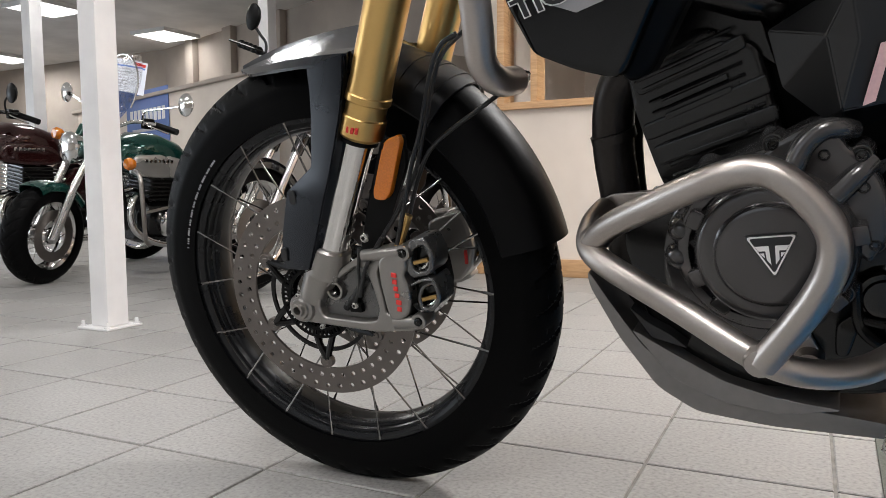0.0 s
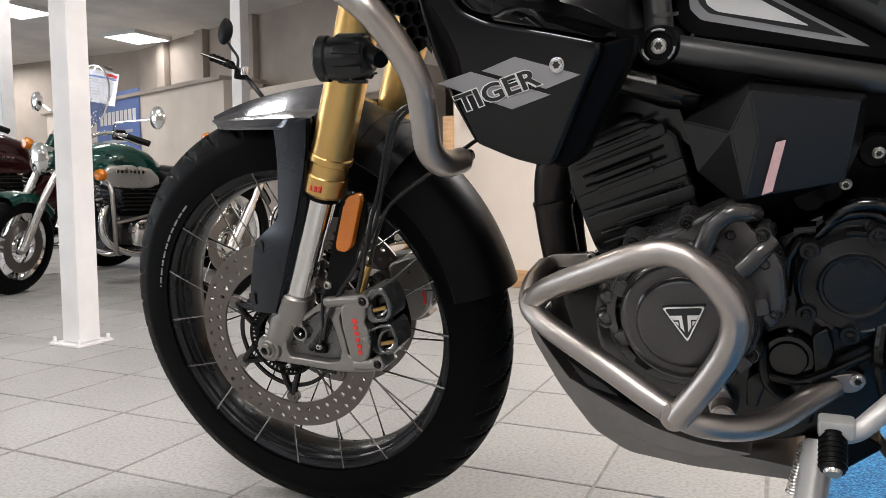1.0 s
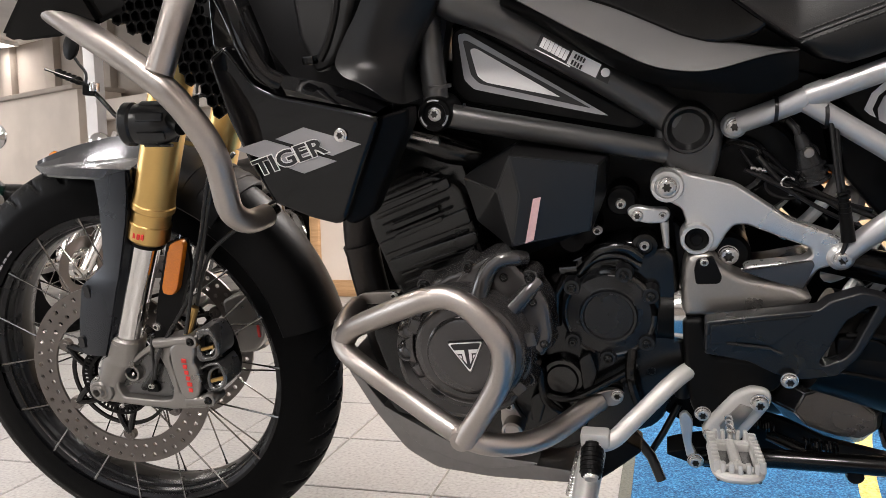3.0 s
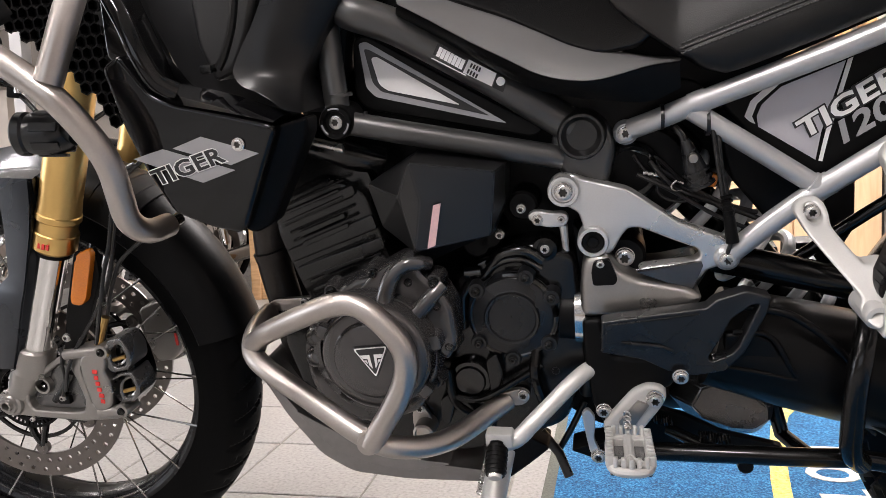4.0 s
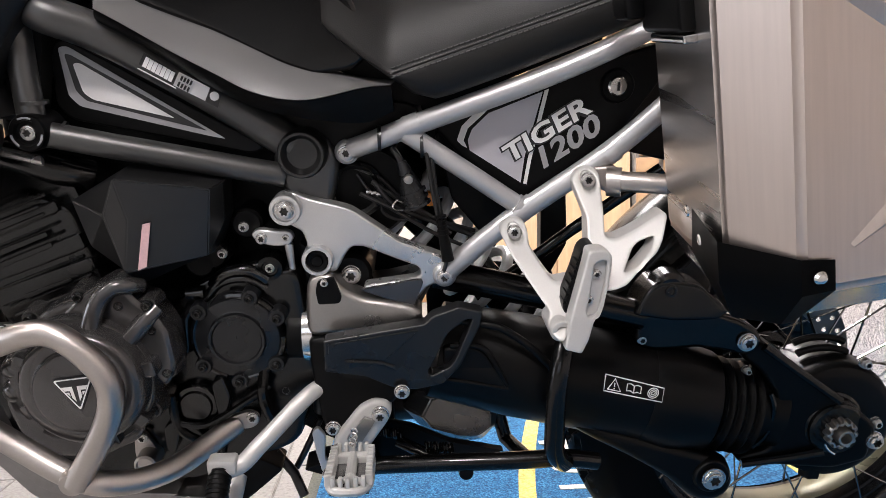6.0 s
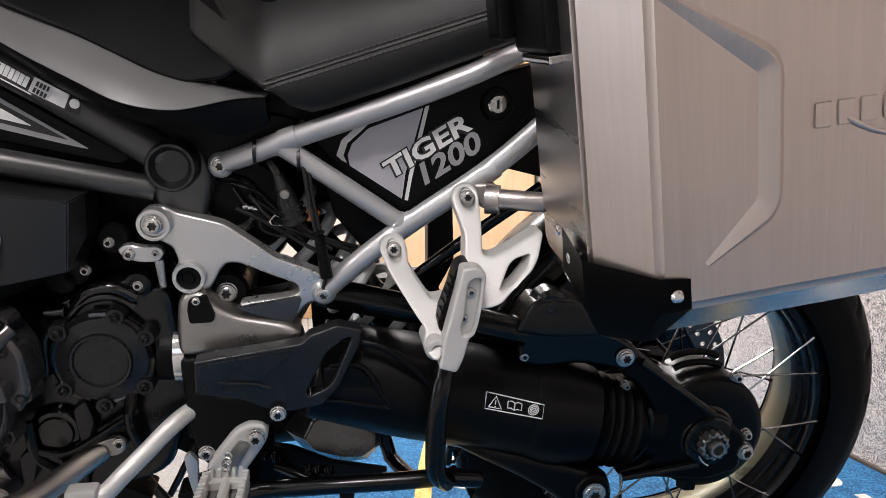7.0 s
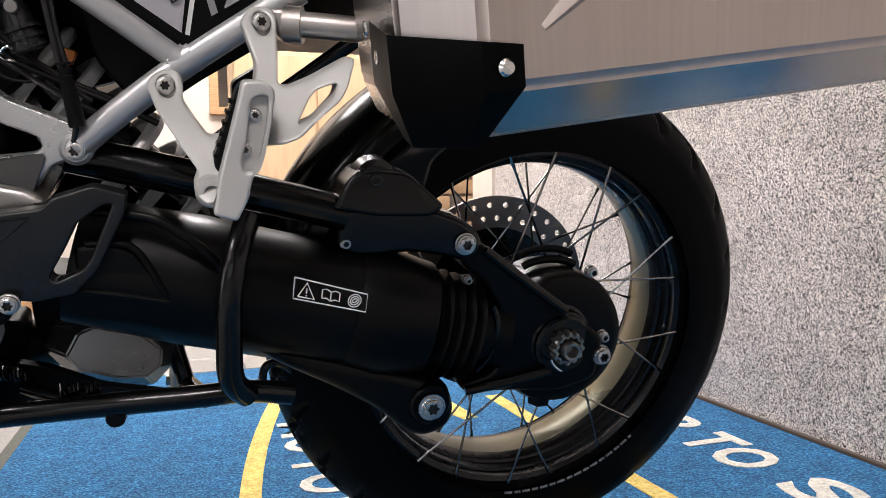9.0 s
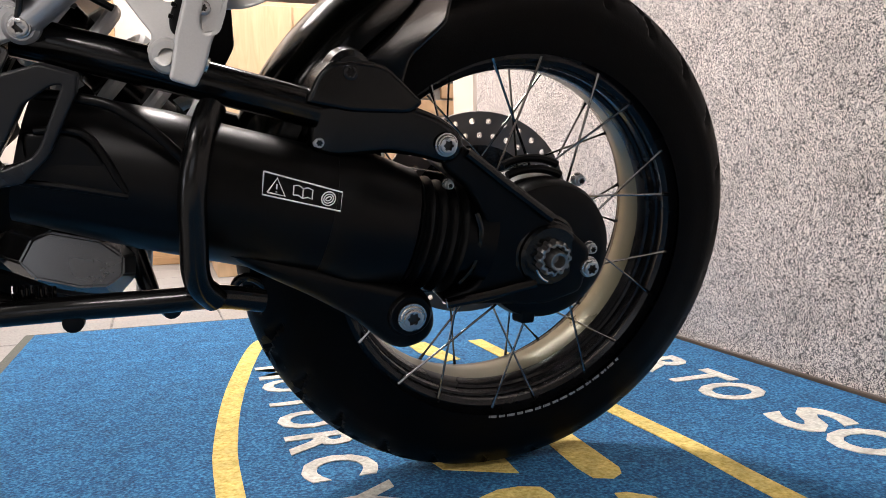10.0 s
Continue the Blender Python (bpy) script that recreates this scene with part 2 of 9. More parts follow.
MAT = dict(
    plastic=surface("black_plastic", (0.0026, 0.0026, 0.0027), 0.38, 0, (900, 0.15), (9, 0.12), (1400, 0.06), spec=0.12),
    gloss=surface("black_gloss_paint", (0.0022, 0.0022, 0.0025), 0.06, 0, (300, 0.1), (5, 0.1), coat=0.0, rough_var=0.02, spec=0.36),
    frame=surface("black_frame_paint", (0.0220, 0.0218, 0.0215), 0.37, 0.0, (700, 0.05), (10, 0.06), (1200, 0.03), spec=1.0, rough_var=0.03),
    fairing=surface("satin_graphite_moulding", (0.0950, 0.0940, 0.0940), 0.36, 0.0, (1100, 0.06), (5, 0.06), (1500, 0.05), spec=0.85, rough_var=0.03),
    satin=surface("black_satin_metal", (0.0020, 0.0020, 0.0020), 0.19, 0.0, (600, 0.15), (12, 0.15), (900, 0.04), spec=0.34),
    cast_black=surface("black_cast_metal", (0.0030, 0.0030, 0.0031), 0.21, 0.0, (500, 0.2), (14, 0.15), (700, 0.10), spec=0.46),
    engine=surface("grey_engine_paint", (0.0780, 0.0745, 0.0745), 0.24, 0.65, (500, 0.04), (14, 0.06), (900, 0.03), coat=0.25, rough_var=0.03),
    cast=surface("grey_cast_alloy", (0.3000, 0.2864, 0.2727), 0.34, 0.9, (400, 0.06), (20, 0.10), (600, 0.08)),
    guard=surface("brushed_steel_tube", (0.4300, 0.3950, 0.3690), 0.38, 1.0, (350, 0.06), (16, 0.08), (500, 0.06)),
    silver=surface("silver_paint", (0.4700, 0.4700, 0.4750), 0.36, 0.55, (800, 0.06), (9, 0.08), (900, 0.06)),
    white_alloy=surface("pale_cast_alloy", (0.4800, 0.4720, 0.4570), 0.42, 0.35, (600, 0.06), (15, 0.1), (700, 0.15)),
    plate=surface("grey_satin_alloy", (0.58, 0.575, 0.57), 0.30, 0.75, (600, 0.06), (10, 0.08), (900, 0.06)),
    bash=surface("worn_grey_skid_alloy", (0.25, 0.238, 0.234), 0.42, 0.8, (90, 0.12), (12, 0.2), (220, 0.15)),
    gold=surface("gold_anodised", (0.70, 0.455, 0.165), 0.33, 0.95, (300, 0.03), (8, 0.03), rough_var=0.02),
    chrome=surface("polished_chrome", (0.75, 0.74, 0.73), 0.12, 1.0, (200, 0.04), (8, 0.05), rough_var=0.05),
    steel=surface("steel_fastener", (0.56, 0.54, 0.52), 0.26, 0.85, (600, 0.1), (30, 0.12)),
    spoke=surface("stainless_spoke", (0.26, 0.255, 0.25), 0.14, 0.97, (300, 0.1), (20, 0.1)),
    disc=surface("ground_disc_steel", (0.1650, 0.1490, 0.1390), 0.36, 0.9, (900, 0.12), (22, 0.12), (900, 0.12)),
    rubber=surface("tyre_rubber", (0.0020, 0.0020, 0.0022), 0.46, 0, (300, 0.2), (9, 0.25), (500, 0.2), spec=0.055),
    rim=surface("black_anodised_rim", (0.009, 0.0095, 0.011), 0.26, 0.4, (400, 0.1), (9, 0.12)),
    # black rims: the light their barrels reflect is put into these two colours
    rim_in=surface("grey_rim_barrel", (0.022, 0.021, 0.019), 0.30, 0.8, (400, 0.1), (9, 0.15)),
    rim_olive_sheen=surface("rim_barrel_olive_sheen", (0.150, 0.146, 0.100), 0.33, 0.55, (400, 0.1), (9, 0.15)),
    gun=surface("gunmetal_paint", (0.027, 0.034, 0.048), 0.16, 0.85, (1200, 0.10), (6, 0.06), coat=0.8),
    gun_dark=surface("gunmetal_plastic", (0.0130, 0.0152, 0.0195), 0.28, 0.5, (1200, 0.10), (6, 0.06), spec=0.3),
    mud=surface("black_mudguard_plastic", (0.0024, 0.0024, 0.0027), 0.40, 0, (900, 0.12), (9, 0.1), (1400, 0.05), spec=0.12),
    tank_satin=surface("satin_graphite_tank", (0.0065, 0.0065, 0.0068), 0.32, 0, (1100, 0.08), (5, 0.08), (1500, 0.04), spec=0.26),
    hugger=surface("olive_black_mudguard", (0.0018, 0.0021, 0.0015), 0.16, 0, (900, 0.12), (7, 0.12), (1300, 0.03), spec=0.16),
    cover=surface("graphite_moulded_plastic", (0.0070, 0.0070, 0.0073), 0.34, 0, (900, 0.12), (8, 0.1), (1300, 0.06), spec=0.55, rough_var=0.03),
    wet=surface("gloss_black_casting", (0.0024, 0.0024, 0.0026), 0.12, 0, (500, 0.2), (14, 0.15), (700, 0.06), spec=0.65),
    swing=surface("black_powder_coat", (0.0018, 0.0017, 0.0017), 0.34, 0, (900, 0.12), (9, 0.1), (1100, 0.07), spec=0.15, rough_var=0.04),
    darkgrey=surface("dark_grey_plastic", (0.0075, 0.0079, 0.0090), 0.29, 0, (900, 0.12), (8, 0.1), (1300, 0.07), spec=0.42),
    orange=surface("amber_reflector", (0.50, 0.14, 0.008), 0.18, 0, (420, 0.35), (30, 0.1), coat=0.5),
    red=surface("red_print", (0.62, 0.03, 0.025), 0.4, 0, (500, 0.08), (20, 0.08)),
    white=surface("white_print", (0.75, 0.74, 0.73), 0.4, 0, (500, 0.04), (12, 0.06)),
    greyprint=surface("grey_print", (0.30, 0.30, 0.31), 0.36, 0, (500, 0.05), (12, 0.06)),
    violet=surface("silver_grey_decal", (0.47, 0.46, 0.495), 0.36, 0.1, (900, 0.05), (10, 0.06)),
    decal_dim=surface("grey_decal", (0.27, 0.265, 0.275), 0.36, 0.1, (900, 0.05), (10, 0.06)),
    blackprint=surface("black_print", (0.012, 0.012, 0.013), 0.4, 0, (500, 0.08), (12, 0.08)),
    pink=surface("pink_reflective_strip", (0.62, 0.40, 0.41), 0.35, 0.1, (300, 0.15), (40, 0.15)),
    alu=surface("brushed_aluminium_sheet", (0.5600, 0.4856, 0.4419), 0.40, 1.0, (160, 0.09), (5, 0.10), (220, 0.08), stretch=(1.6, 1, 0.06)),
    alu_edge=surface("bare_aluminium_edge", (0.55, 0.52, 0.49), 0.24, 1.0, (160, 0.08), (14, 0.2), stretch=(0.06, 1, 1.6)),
    # same sheet, darkened: the end faces' dark reflection is put into the colour
    alu_side=surface("shaded_aluminium_end", (0.36, 0.34, 0.325), 0.30, 1.0, (160, 0.08), (14, 0.2), stretch=(1, 0.06, 1.6)),
    seat=surface("black_seat_vinyl", (0.0040, 0.0039, 0.0039), 0.46, 0, (900, 0.15), (7, 0.1), (900, 0.20), spec=0.36),
    stitch=surface("black_stitching", (0.03, 0.03, 0.03), 0.6),
    header=surface("heat_tinted_exhaust", (0.03, 0.026, 0.024), 0.40, 0.7, (200, 0.2), (14, 0.35), (500, 0.15)),
    collector=surface("dark_stainless_steel", (0.1450, 0.1440, 0.1440), 0.25, 0.8, (300, 0.08), (10, 0.12), (500, 0.04)),
    blue_bolt=surface("blue_anodised", (0.03, 0.09, 0.4), 0.3, 0.8),
    spring=surface("pale_grey_spring", (0.55, 0.56, 0.56), 0.36, 0.1, (500, 0.06), (14, 0.12)),
    hose=surface("black_hose", (0.006, 0.006, 0.0065), 0.34, 0, (600, 0.15), (20, 0.1)),
    # dark colour stands for the shade inside the bolt heads' recess
    socket=surface("shaded_socket", (0.06, 0.056, 0.052), 0.35, 0.7),
    brass=surface("brass", (0.5, 0.32, 0.12), 0.35, 1.0),
)

# ---- room materials ----
def mix_noise(name, stops, scale, rough, detail=6, bump=0.0, distort=0.0, tex="noise", rough_detail=2.0, stretch=(1, 1, 1), bump_dist=0.002, spread=(0.9, 1.06), in_room=False):
    """A surface whose colours follow a noise through a ramp of (place, colour) stops."""
    m = bpy.data.materials.new(name)
    m.use_nodes = True
    nt = m.node_tree
    n, l = nt.nodes, nt.links
    b = n["Principled BSDF"]
    tc = n.new("ShaderNodeTexCoord")
    mp = n.new("ShaderNodeMapping")
    mp.inputs["Scale"].default_value = stretch
    if in_room:
        l.new(n.new("ShaderNodeNewGeometry").outputs["Position"], mp.inputs[0])
    else:
        l.new(tc.outputs["Object"], mp.inputs[0])
    t = n.new("ShaderNodeTexNoise")
    t.inputs["Scale"].default_value, t.inputs["Detail"].default_value, t.inputs["Distortion"].default_value = scale, detail, distort
    l.new(mp.outputs[0], t.inputs["Vector"])
    r = n.new("ShaderNodeValToRGB")
    els = r.color_ramp.elements
    while len(els) < len(stops):
        els.new(0.5)
    for e, (p, c) in zip(els, stops):
        e.position, e.color = p, (*c, 1)
    l.new(t.outputs[0], r.inputs[0])
    broad = n.new("ShaderNodeTexNoise")
    broad.inputs["Scale"].default_value, broad.inputs["Detail"].default_value = rough_detail, 5
    l.new(mp.outputs[0], broad.inputs["Vector"])
    sc = n.new("ShaderNodeMapRange")
    sc.inputs["From Min"].default_value, sc.inputs["From Max"].default_value = 0.3, 0.7
    sc.inputs["To Min"].default_value, sc.inputs["To Max"].default_value = spread
    l.new(broad.outputs[0], sc.inputs[0])
    vm = n.new("ShaderNodeVectorMath")
    vm.operation = "SCALE"
    l.new(r.outputs[0], vm.inputs[0])
    l.new(sc.outputs[0], vm.inputs["Scale"])
    l.new(vm.outputs[0], b.inputs["Base Color"])
    b.inputs["Roughness"].default_value = rough
    if bump:
        bp = n.new("ShaderNodeBump")
        bp.inputs["Strength"].default_value, bp.inputs["Distance"].default_value = bump, bump_dist
        l.new(t.outputs[0], bp.inputs["Height"])
        l.new(bp.outputs[0], b.inputs["Normal"])
    return m


def tile_material():
    """Matt ceramic tile: fine speckle, slow clouds, and each tile a shade of its own."""
    m = mix_noise("grey_ceramic_tile", [(0.3, (0.20, 0.196, 0.19)), (0.46, (0.285, 0.279, 0.27)), (0.54, (0.305, 0.299, 0.29)), (0.7, (0.36, 0.352, 0.342))], 130, 0.34, 8, 0.0, rough_detail=1.3, in_room=True)
    nt = m.node_tree
    n, l = nt.nodes, nt.links
    b = n["Principled BSDF"]
    info = n.new("ShaderNodeObjectInfo")
    rng = n.new("ShaderNodeMapRange")
    rng.inputs["To Min"].default_value, rng.inputs["To Max"].default_value = 0.965, 1.02
    l.new(info.outputs["Random"], rng.inputs[0])
    src = b.inputs["Base Color"].links[0].from_socket
    vm = n.new("ShaderNodeVectorMath")
    vm.operation = "SCALE"
    l.new(src, vm.inputs[0])
    l.new(rng.outputs[0], vm.inputs["Scale"])
    l.new(vm.outputs[0], b.inputs["Base Color"])
    cloud = n.new("ShaderNodeTexNoise")
    cloud.inputs["Scale"].default_value = 7
    l.new(n.new("ShaderNodeNewGeometry").outputs["Position"], cloud.inputs["Vector"])
    rr = n.new("ShaderNodeMapRange")
    rr.inputs["To Min"].default_value, rr.inputs["To Max"].default_value = 0.33, 0.44
    l.new(cloud.outputs[0], rr.inputs[0])
    l.new(rr.outputs[0], b.inputs["Roughness"])
    return m


MAT.update(
    tile=tile_material(),
    grout=mix_noise("grey_grout", [(0.3, (0.13, 0.125, 0.115)), (0.7, (0.27, 0.26, 0.24))], 25, 0.9, 8, 0.3),
    cream=mix_noise("cream_wall_paint", [(0.3, (0.63, 0.555, 0.485)), (0.7, (0.68, 0.605, 0.535))], 3, 0.7, 8, 0.06),
    taupe=mix_noise("taupe_wall_paint", [(0.3, (0.38, 0.33, 0.288)), (0.7, (0.43, 0.38, 0.33))], 3, 0.8, 8, 0.06),
    ceiling=mix_noise("white_ceiling", [(0.3, (0.72, 0.71, 0.69)), (0.7, (0.79, 0.78, 0.76))], 2, 0.85, 8),
    post=mix_noise("white_gloss_post_paint", [(0.3, (0.72, 0.71, 0.72)), (0.7, (0.80, 0.79, 0.79))], 9, 0.4, 8, 0.1),
    speckle=mix_noise("speckled_wall_covering", [(0.40, (0.035, 0.034, 0.036)), (0.46, (0.17, 0.16, 0.158)), (0.51, (0.62, 0.56, 0.525)), (0.60, (0.90, 0.82, 0.765))], 180, 0.62, 3, 0.25, 2.2, rough_detail=9.0, spread=(0.86, 1.1)),
    wood=mix_noise("oak_trim", [(0.3, (0.42, 0.24, 0.11)), (0.7, (0.58, 0.36, 0.19))], 9, 0.45, 8, 0.05, 1.0, stretch=(1, 1, 12)),
    pale_wood=mix_noise("pale_beech_board", [(0.3, (0.60, 0.40, 0.23)), (0.7, (0.70, 0.49, 0.30))], 7, 0.5, 8, 0.05, 1.0, stretch=(6, 6, 0.7)),
    carpet=mix_noise("blue_carpet_mat", [(0.30, (0.003, 0.037, 0.112)), (0.5, (0.010, 0.117, 0.275)), (0.70, (0.06, 0.28, 0.52))], 230, 0.95, 9, 1.0, rough_detail=20.0, spread=(0.78, 1.16), bump_dist=0.004),
    carpet_yellow=mix_noise("yellow_carpet_pile", [(0.3, (0.56, 0.39, 0.08)), (0.7, (0.88, 0.70, 0.26))], 170, 0.95, 9, 1.0, rough_detail=26.0, spread=(0.8, 1.15), bump_dist=0.004),
    carpet_white=mix_noise("white_carpet_pile", [(0.3, (0.50, 0.48, 0.42)), (0.7, (0.82, 0.80, 0.73))], 170, 0.95, 9, 1.0, rough_detail=26.0, spread=(0.82, 1.12), bump_dist=0.004),
    mat_edge=mix_noise("grey_rubber_edge", [(0.3, (0.07, 0.075, 0.06)), (0.7, (0.12, 0.125, 0.105))], 200, 0.8, 6, 0.3),
    panel_glow=surface("lamp_diffuser", (1.0, 0.97, 0.93), 0.5, emit=7.0),
    panel_frame=surface("white_lamp_frame", (0.7, 0.7, 0.69), 0.5),
    dark_trim=surface("dark_metal_trim", (0.10, 0.075, 0.06), 0.4, 0.4),
    poster=surface("blue_poster", (0.10, 0.17, 0.42), 0.5, 0, (30, 0.08), (4, 0.25)),
    paper=surface("printed_card", (0.74, 0.78, 0.86), 0.4, 0, (60, 0.05), (8, 0.08)),
    paper_blue=surface("blue_print", (0.10, 0.20, 0.55), 0.5),
)
glass = bpy.data.materials.new("clear_glass")
glass.use_nodes = True
gb = glass.node_tree.nodes["Principled BSDF"]
gb.inputs["Base Color"].default_value, gb.inputs["Roughness"].default_value, gb.inputs["Transmission Weight"].default_value, gb.inputs["IOR"].default_value = (1, 1, 1, 1), 0.02, 1.0, 1.1
MAT["glass"] = glass

# ---- room ----
floor = solid("floor", box((-12.5, -6.2, -0.12), (2.5, 7.4, -0.0035)), MAT["grout"], "grey square ceramic tiles with worn grout lines", "floor", "structure")
solid("ceiling", box((-12.5, -6.2, ROOM_H), (2.5, 7.4, ROOM_H + 0.15)), MAT["ceiling"], "plain off-white ceiling with flush light panels", "ceiling", "structure")
bm = box((-12.65, 0.9, 0), (-12.5, 7.4, ROOM_H))
for lo, hi in (((-12.65, -6.2, 0), (-12.5, -5.3, ROOM_H)), ((-12.65, -5.3, 0), (-12.5, 0.9, 0.4)), ((-12.65, -5.3, 2.4), (-12.5, 0.9, ROOM_H))):
    add_box(bm, lo, hi)
solid("wall_west", bm, MAT["cream"], "cream painted wall", "wall", "structure")
solid("wall_north", box((-12.5, 7.0, 0), (2.5, 7.15, ROOM_H)), MAT["taupe"], "taupe painted upper wall", "wall", "structure")
bm = box((-12.5, -6.2, 0), (-3.3, -6.05, ROOM_H))
add_box(bm, (0.7, -6.2, 0), (2.5, -6.05, ROOM_H))
add_box(bm, (-3.3, -6.2, 0), (0.7, -6.05, 0.5))
add_box(bm, (-3.3, -6.2, 2.35), (0.7, -6.05, ROOM_H))
solid("wall_south", bm, MAT["taupe"], "taupe wall round the shop window", "wall", "structure")
# speckled wall on the right and its foot strip
solid("wall_east", box((2.315, -6.05, 0), (2.5, 1.80, ROOM_H)), MAT["speckle"], "black and white speckled wall covering", "wall", "structure")
solid("wall_east_end", box((2.30, 1.80, 0), (2.5, 2.02, ROOM_H)), MAT["cream"], "cream wall end", "wall", "structure")
solid("trim", box((2.303, -6.05, 0), (2.3148, 1.80, 0.012), 0.002), MAT["dark_trim"], "dark metal strip at the foot of the wall", "trim", "structure")
solid("wall_east_back", box((2.42, 2.02, 0), (2.5, 7.0, ROOM_H)), MAT["cream"], "cream painted wall", "wall", "structure")

# partition with a wooden window and skirting
PY = 2.95
bm = box((-1.13, PY, 0), (2.42, PY + 0.12, 0.97))
add_box(bm, (-1.13, PY, 1.75), (2.42, PY + 0.12, ROOM_H))
for x0, x1 in ((-1.13, -1.04), (0.95, 1.25)):
    add_box(bm, (x0, PY, 0.97), (x1, PY + 0.12, 1.75))
add_box(bm, (2.2, PY, 0.97), (2.42, PY + 0.12, 1.75))
solid("wall_partition", bm, MAT["cream"], "cream office partition with oak trim", "wall", "structure")
solid("baseboard", box((-1.13, PY - 0.018, 0), (2.42, PY - 0.001, 0.10), 0.004), MAT["wood"], "oak skirting board", "baseboard", "structure")
solid("trim_post", box((-1.19, PY - 0.03, 0), (-1.131, PY + 0.14, 1.0), 0.005), MAT["wood"], "oak end post of the partition", "trim", "structure")
for wx0, wx1, nm in ((-1.04, 0.95, "window_1"), (1.25, 2.2, "window_2")):
    win = thing(nm, Matrix.Identity(4), "internal office window in an oak frame", "window", kind="structure")
    for lo, hi in (((wx0, PY - 0.03, 0.945), (wx1, PY + 0.13, 0.985)), ((wx0, PY - 0.02, 1.72), (wx1, PY + 0.13, 1.755)), ((wx0, PY - 0.02, 0.985), (wx0 + 0.045, PY + 0.13, 1.72)), ((wx1 - 0.045, PY - 0.02, 0.985), (wx1, PY + 0.13, 1.72)),
                   ((wx0 + 0.20, PY - 0.012, 0.985), (wx0 + 0.24, PY + 0.12, 1.72)), ((wx0 + 0.8, PY - 0.012, 0.985), (wx0 + 0.84, PY + 0.12, 1.72))):
        part("window_frame", box(lo, hi, 0.004), MAT["wood"], win)
    pane = part("pane", box((wx0 + 0.045, PY + 0.05, 0.985), (wx1 - 0.045, PY + 0.054, 1.72)), MAT["glass"], win)
    pane.visible_shadow = False
solid("wall_office", box((-1.13, 4.6, 0), (2.42, 4.7, ROOM_H)), MAT["cream"], "cream wall inside the office", "wall", "structure")
solid("wall_office_side", box((-1.13, PY + 0.12, 0), (-1.03, 4.6, ROOM_H)), MAT["cream"], "cream wall of the office", "wall", "structure")

# lower wall with a ledge and the pilasters above it
DIRP = math.atan2(5.38 - 6.09, -5.15 + 7.31)
mled = Matrix.Translation((-7.31, 6.09, 0)) @ Matrix.Rotation(DIRP, 4, "Z")
solid("wall_low", box((-4.5, 0, 0), (2.45, 0.5, 1.77), m=mled), MAT["cream"], "cream lower wall", "wall", "structure")
solid("trim_ledge", box((-4.5, -0.05, 1.77), (2.45, 0.55, 1.82), 0.01, m=mled), MAT["taupe"], "taupe ledge along the lower wall", "trim", "structure")
for u in (-2.2, -0.1, 0.95, 2.1):
    solid("trim_pilaster", box((u - 0.11, 0.53, 1.82), (u + 0.11, 0.619, ROOM_H), 0.006, m=mled), MAT["taupe"], "taupe wall pilaster", "pillar", "structure")
solid("wall_upper", box((-4.5, 0.62, 1.5), (5.2, 0.74, ROOM_H), m=mled), MAT["taupe"], "taupe painted upper wall", "wall", "structure")
solid("trim_beam", box((2.45, 0.2, 1.45), (5.2, 0.62, 1.66), 0.008, m=mled), MAT["cream"], "cream boxed beam", "beam", "structure")
solid("wall_mid", box((2.45, 0.3, 0), (5.2, 0.62, 1.45), m=mled), MAT["taupe"], "taupe painted lower wall", "wall", "structure")
# conduit across the ceiling
solid("trim_conduit", tube([(-9.5, 4.2, ROOM_H - 0.012), (-3.2, 3.6, ROOM_H - 0.012), (-0.5, 3.4, ROOM_H - 0.012)], 0.012, 8), surface("red_cable", (0.25, 0.05, 0.04), 0.5), "thin red cable run on the ceiling", "cable", "structure")

# ceiling light panels; all but the first three are added out of view
for px, py, power in PANELS:
    lt = thing("ceiling_light", Matrix.Translation((px, py, ROOM_H)), "square white ceiling light panel, lit", "ceiling light", "ceiling lights")
    bm = bmesh.new()
    for lo, hi in (((-0.31, -0.31, -0.05), (0.31, -0.285, 0)), ((-0.31, 0.285, -0.05), (0.31, 0.31, 0)), ((-0.31, -0.285, -0.05), (-0.285, 0.285, 0)), ((0.285, -0.285, -0.05), (0.31, 0.285, 0))):
        add_box(bm, lo, hi, 0.003)
    part("frame", bm, MAT["panel_frame"], lt)
    part("diffuser", box((-0.285, -0.285, -0.044), (0.285, 0.285, -0.03)), MAT["panel_glow"], lt, "glowing diffuser")

# white steel posts
def post(x, y, w, label):
    t = thing("post", Matrix.Translation((x, y, 0)), label, "post", "white posts")
    part("shaft", box((-w / 2, -w / 2, 0.008), (w / 2, w / 2, ROOM_H - 0.001), 0.006), MAT["post"], t)
    part("base_plate", box((-w * 0.86, -w * 0.86, 0), (w * 0.86, w * 0.86, 0.008), 0.002), MAT["post"], t)
    for sx, sy in ((-1, -1), (1, -1), (1, 1), (-1, 1)):
        part("anchor_bolt", lathe([(0, 0.03), (0.006, 0.03), (0.007, 0.024), (0.007, 0.014), (0.012, 0.013), (0.012, 0.008), (0, 0.008)], (sx * w * 0.7, sy * w * 0.7, 0), 10, "z"), MAT["post"], t)
post(-1.685, 0.795, 0.092, "white painted square steel post bolted to the floor")
post(-5.2, 2.95, 0.11, "white painted square steel post farther back")
post(-3.7, 4.10, 0.11, "white painted square steel post near the far wall")

# pale boards behind the mat
board = thing("beech_cabinet", Matrix.Translation((1.68, 2.3, 0)), "pale beech cabinet with plain doors against the wall", "cabinet")
part("carcass", box((-0.35, 0, 0), (0.35, 0.45, 1.15), 0.004), MAT["pale_wood"], board)
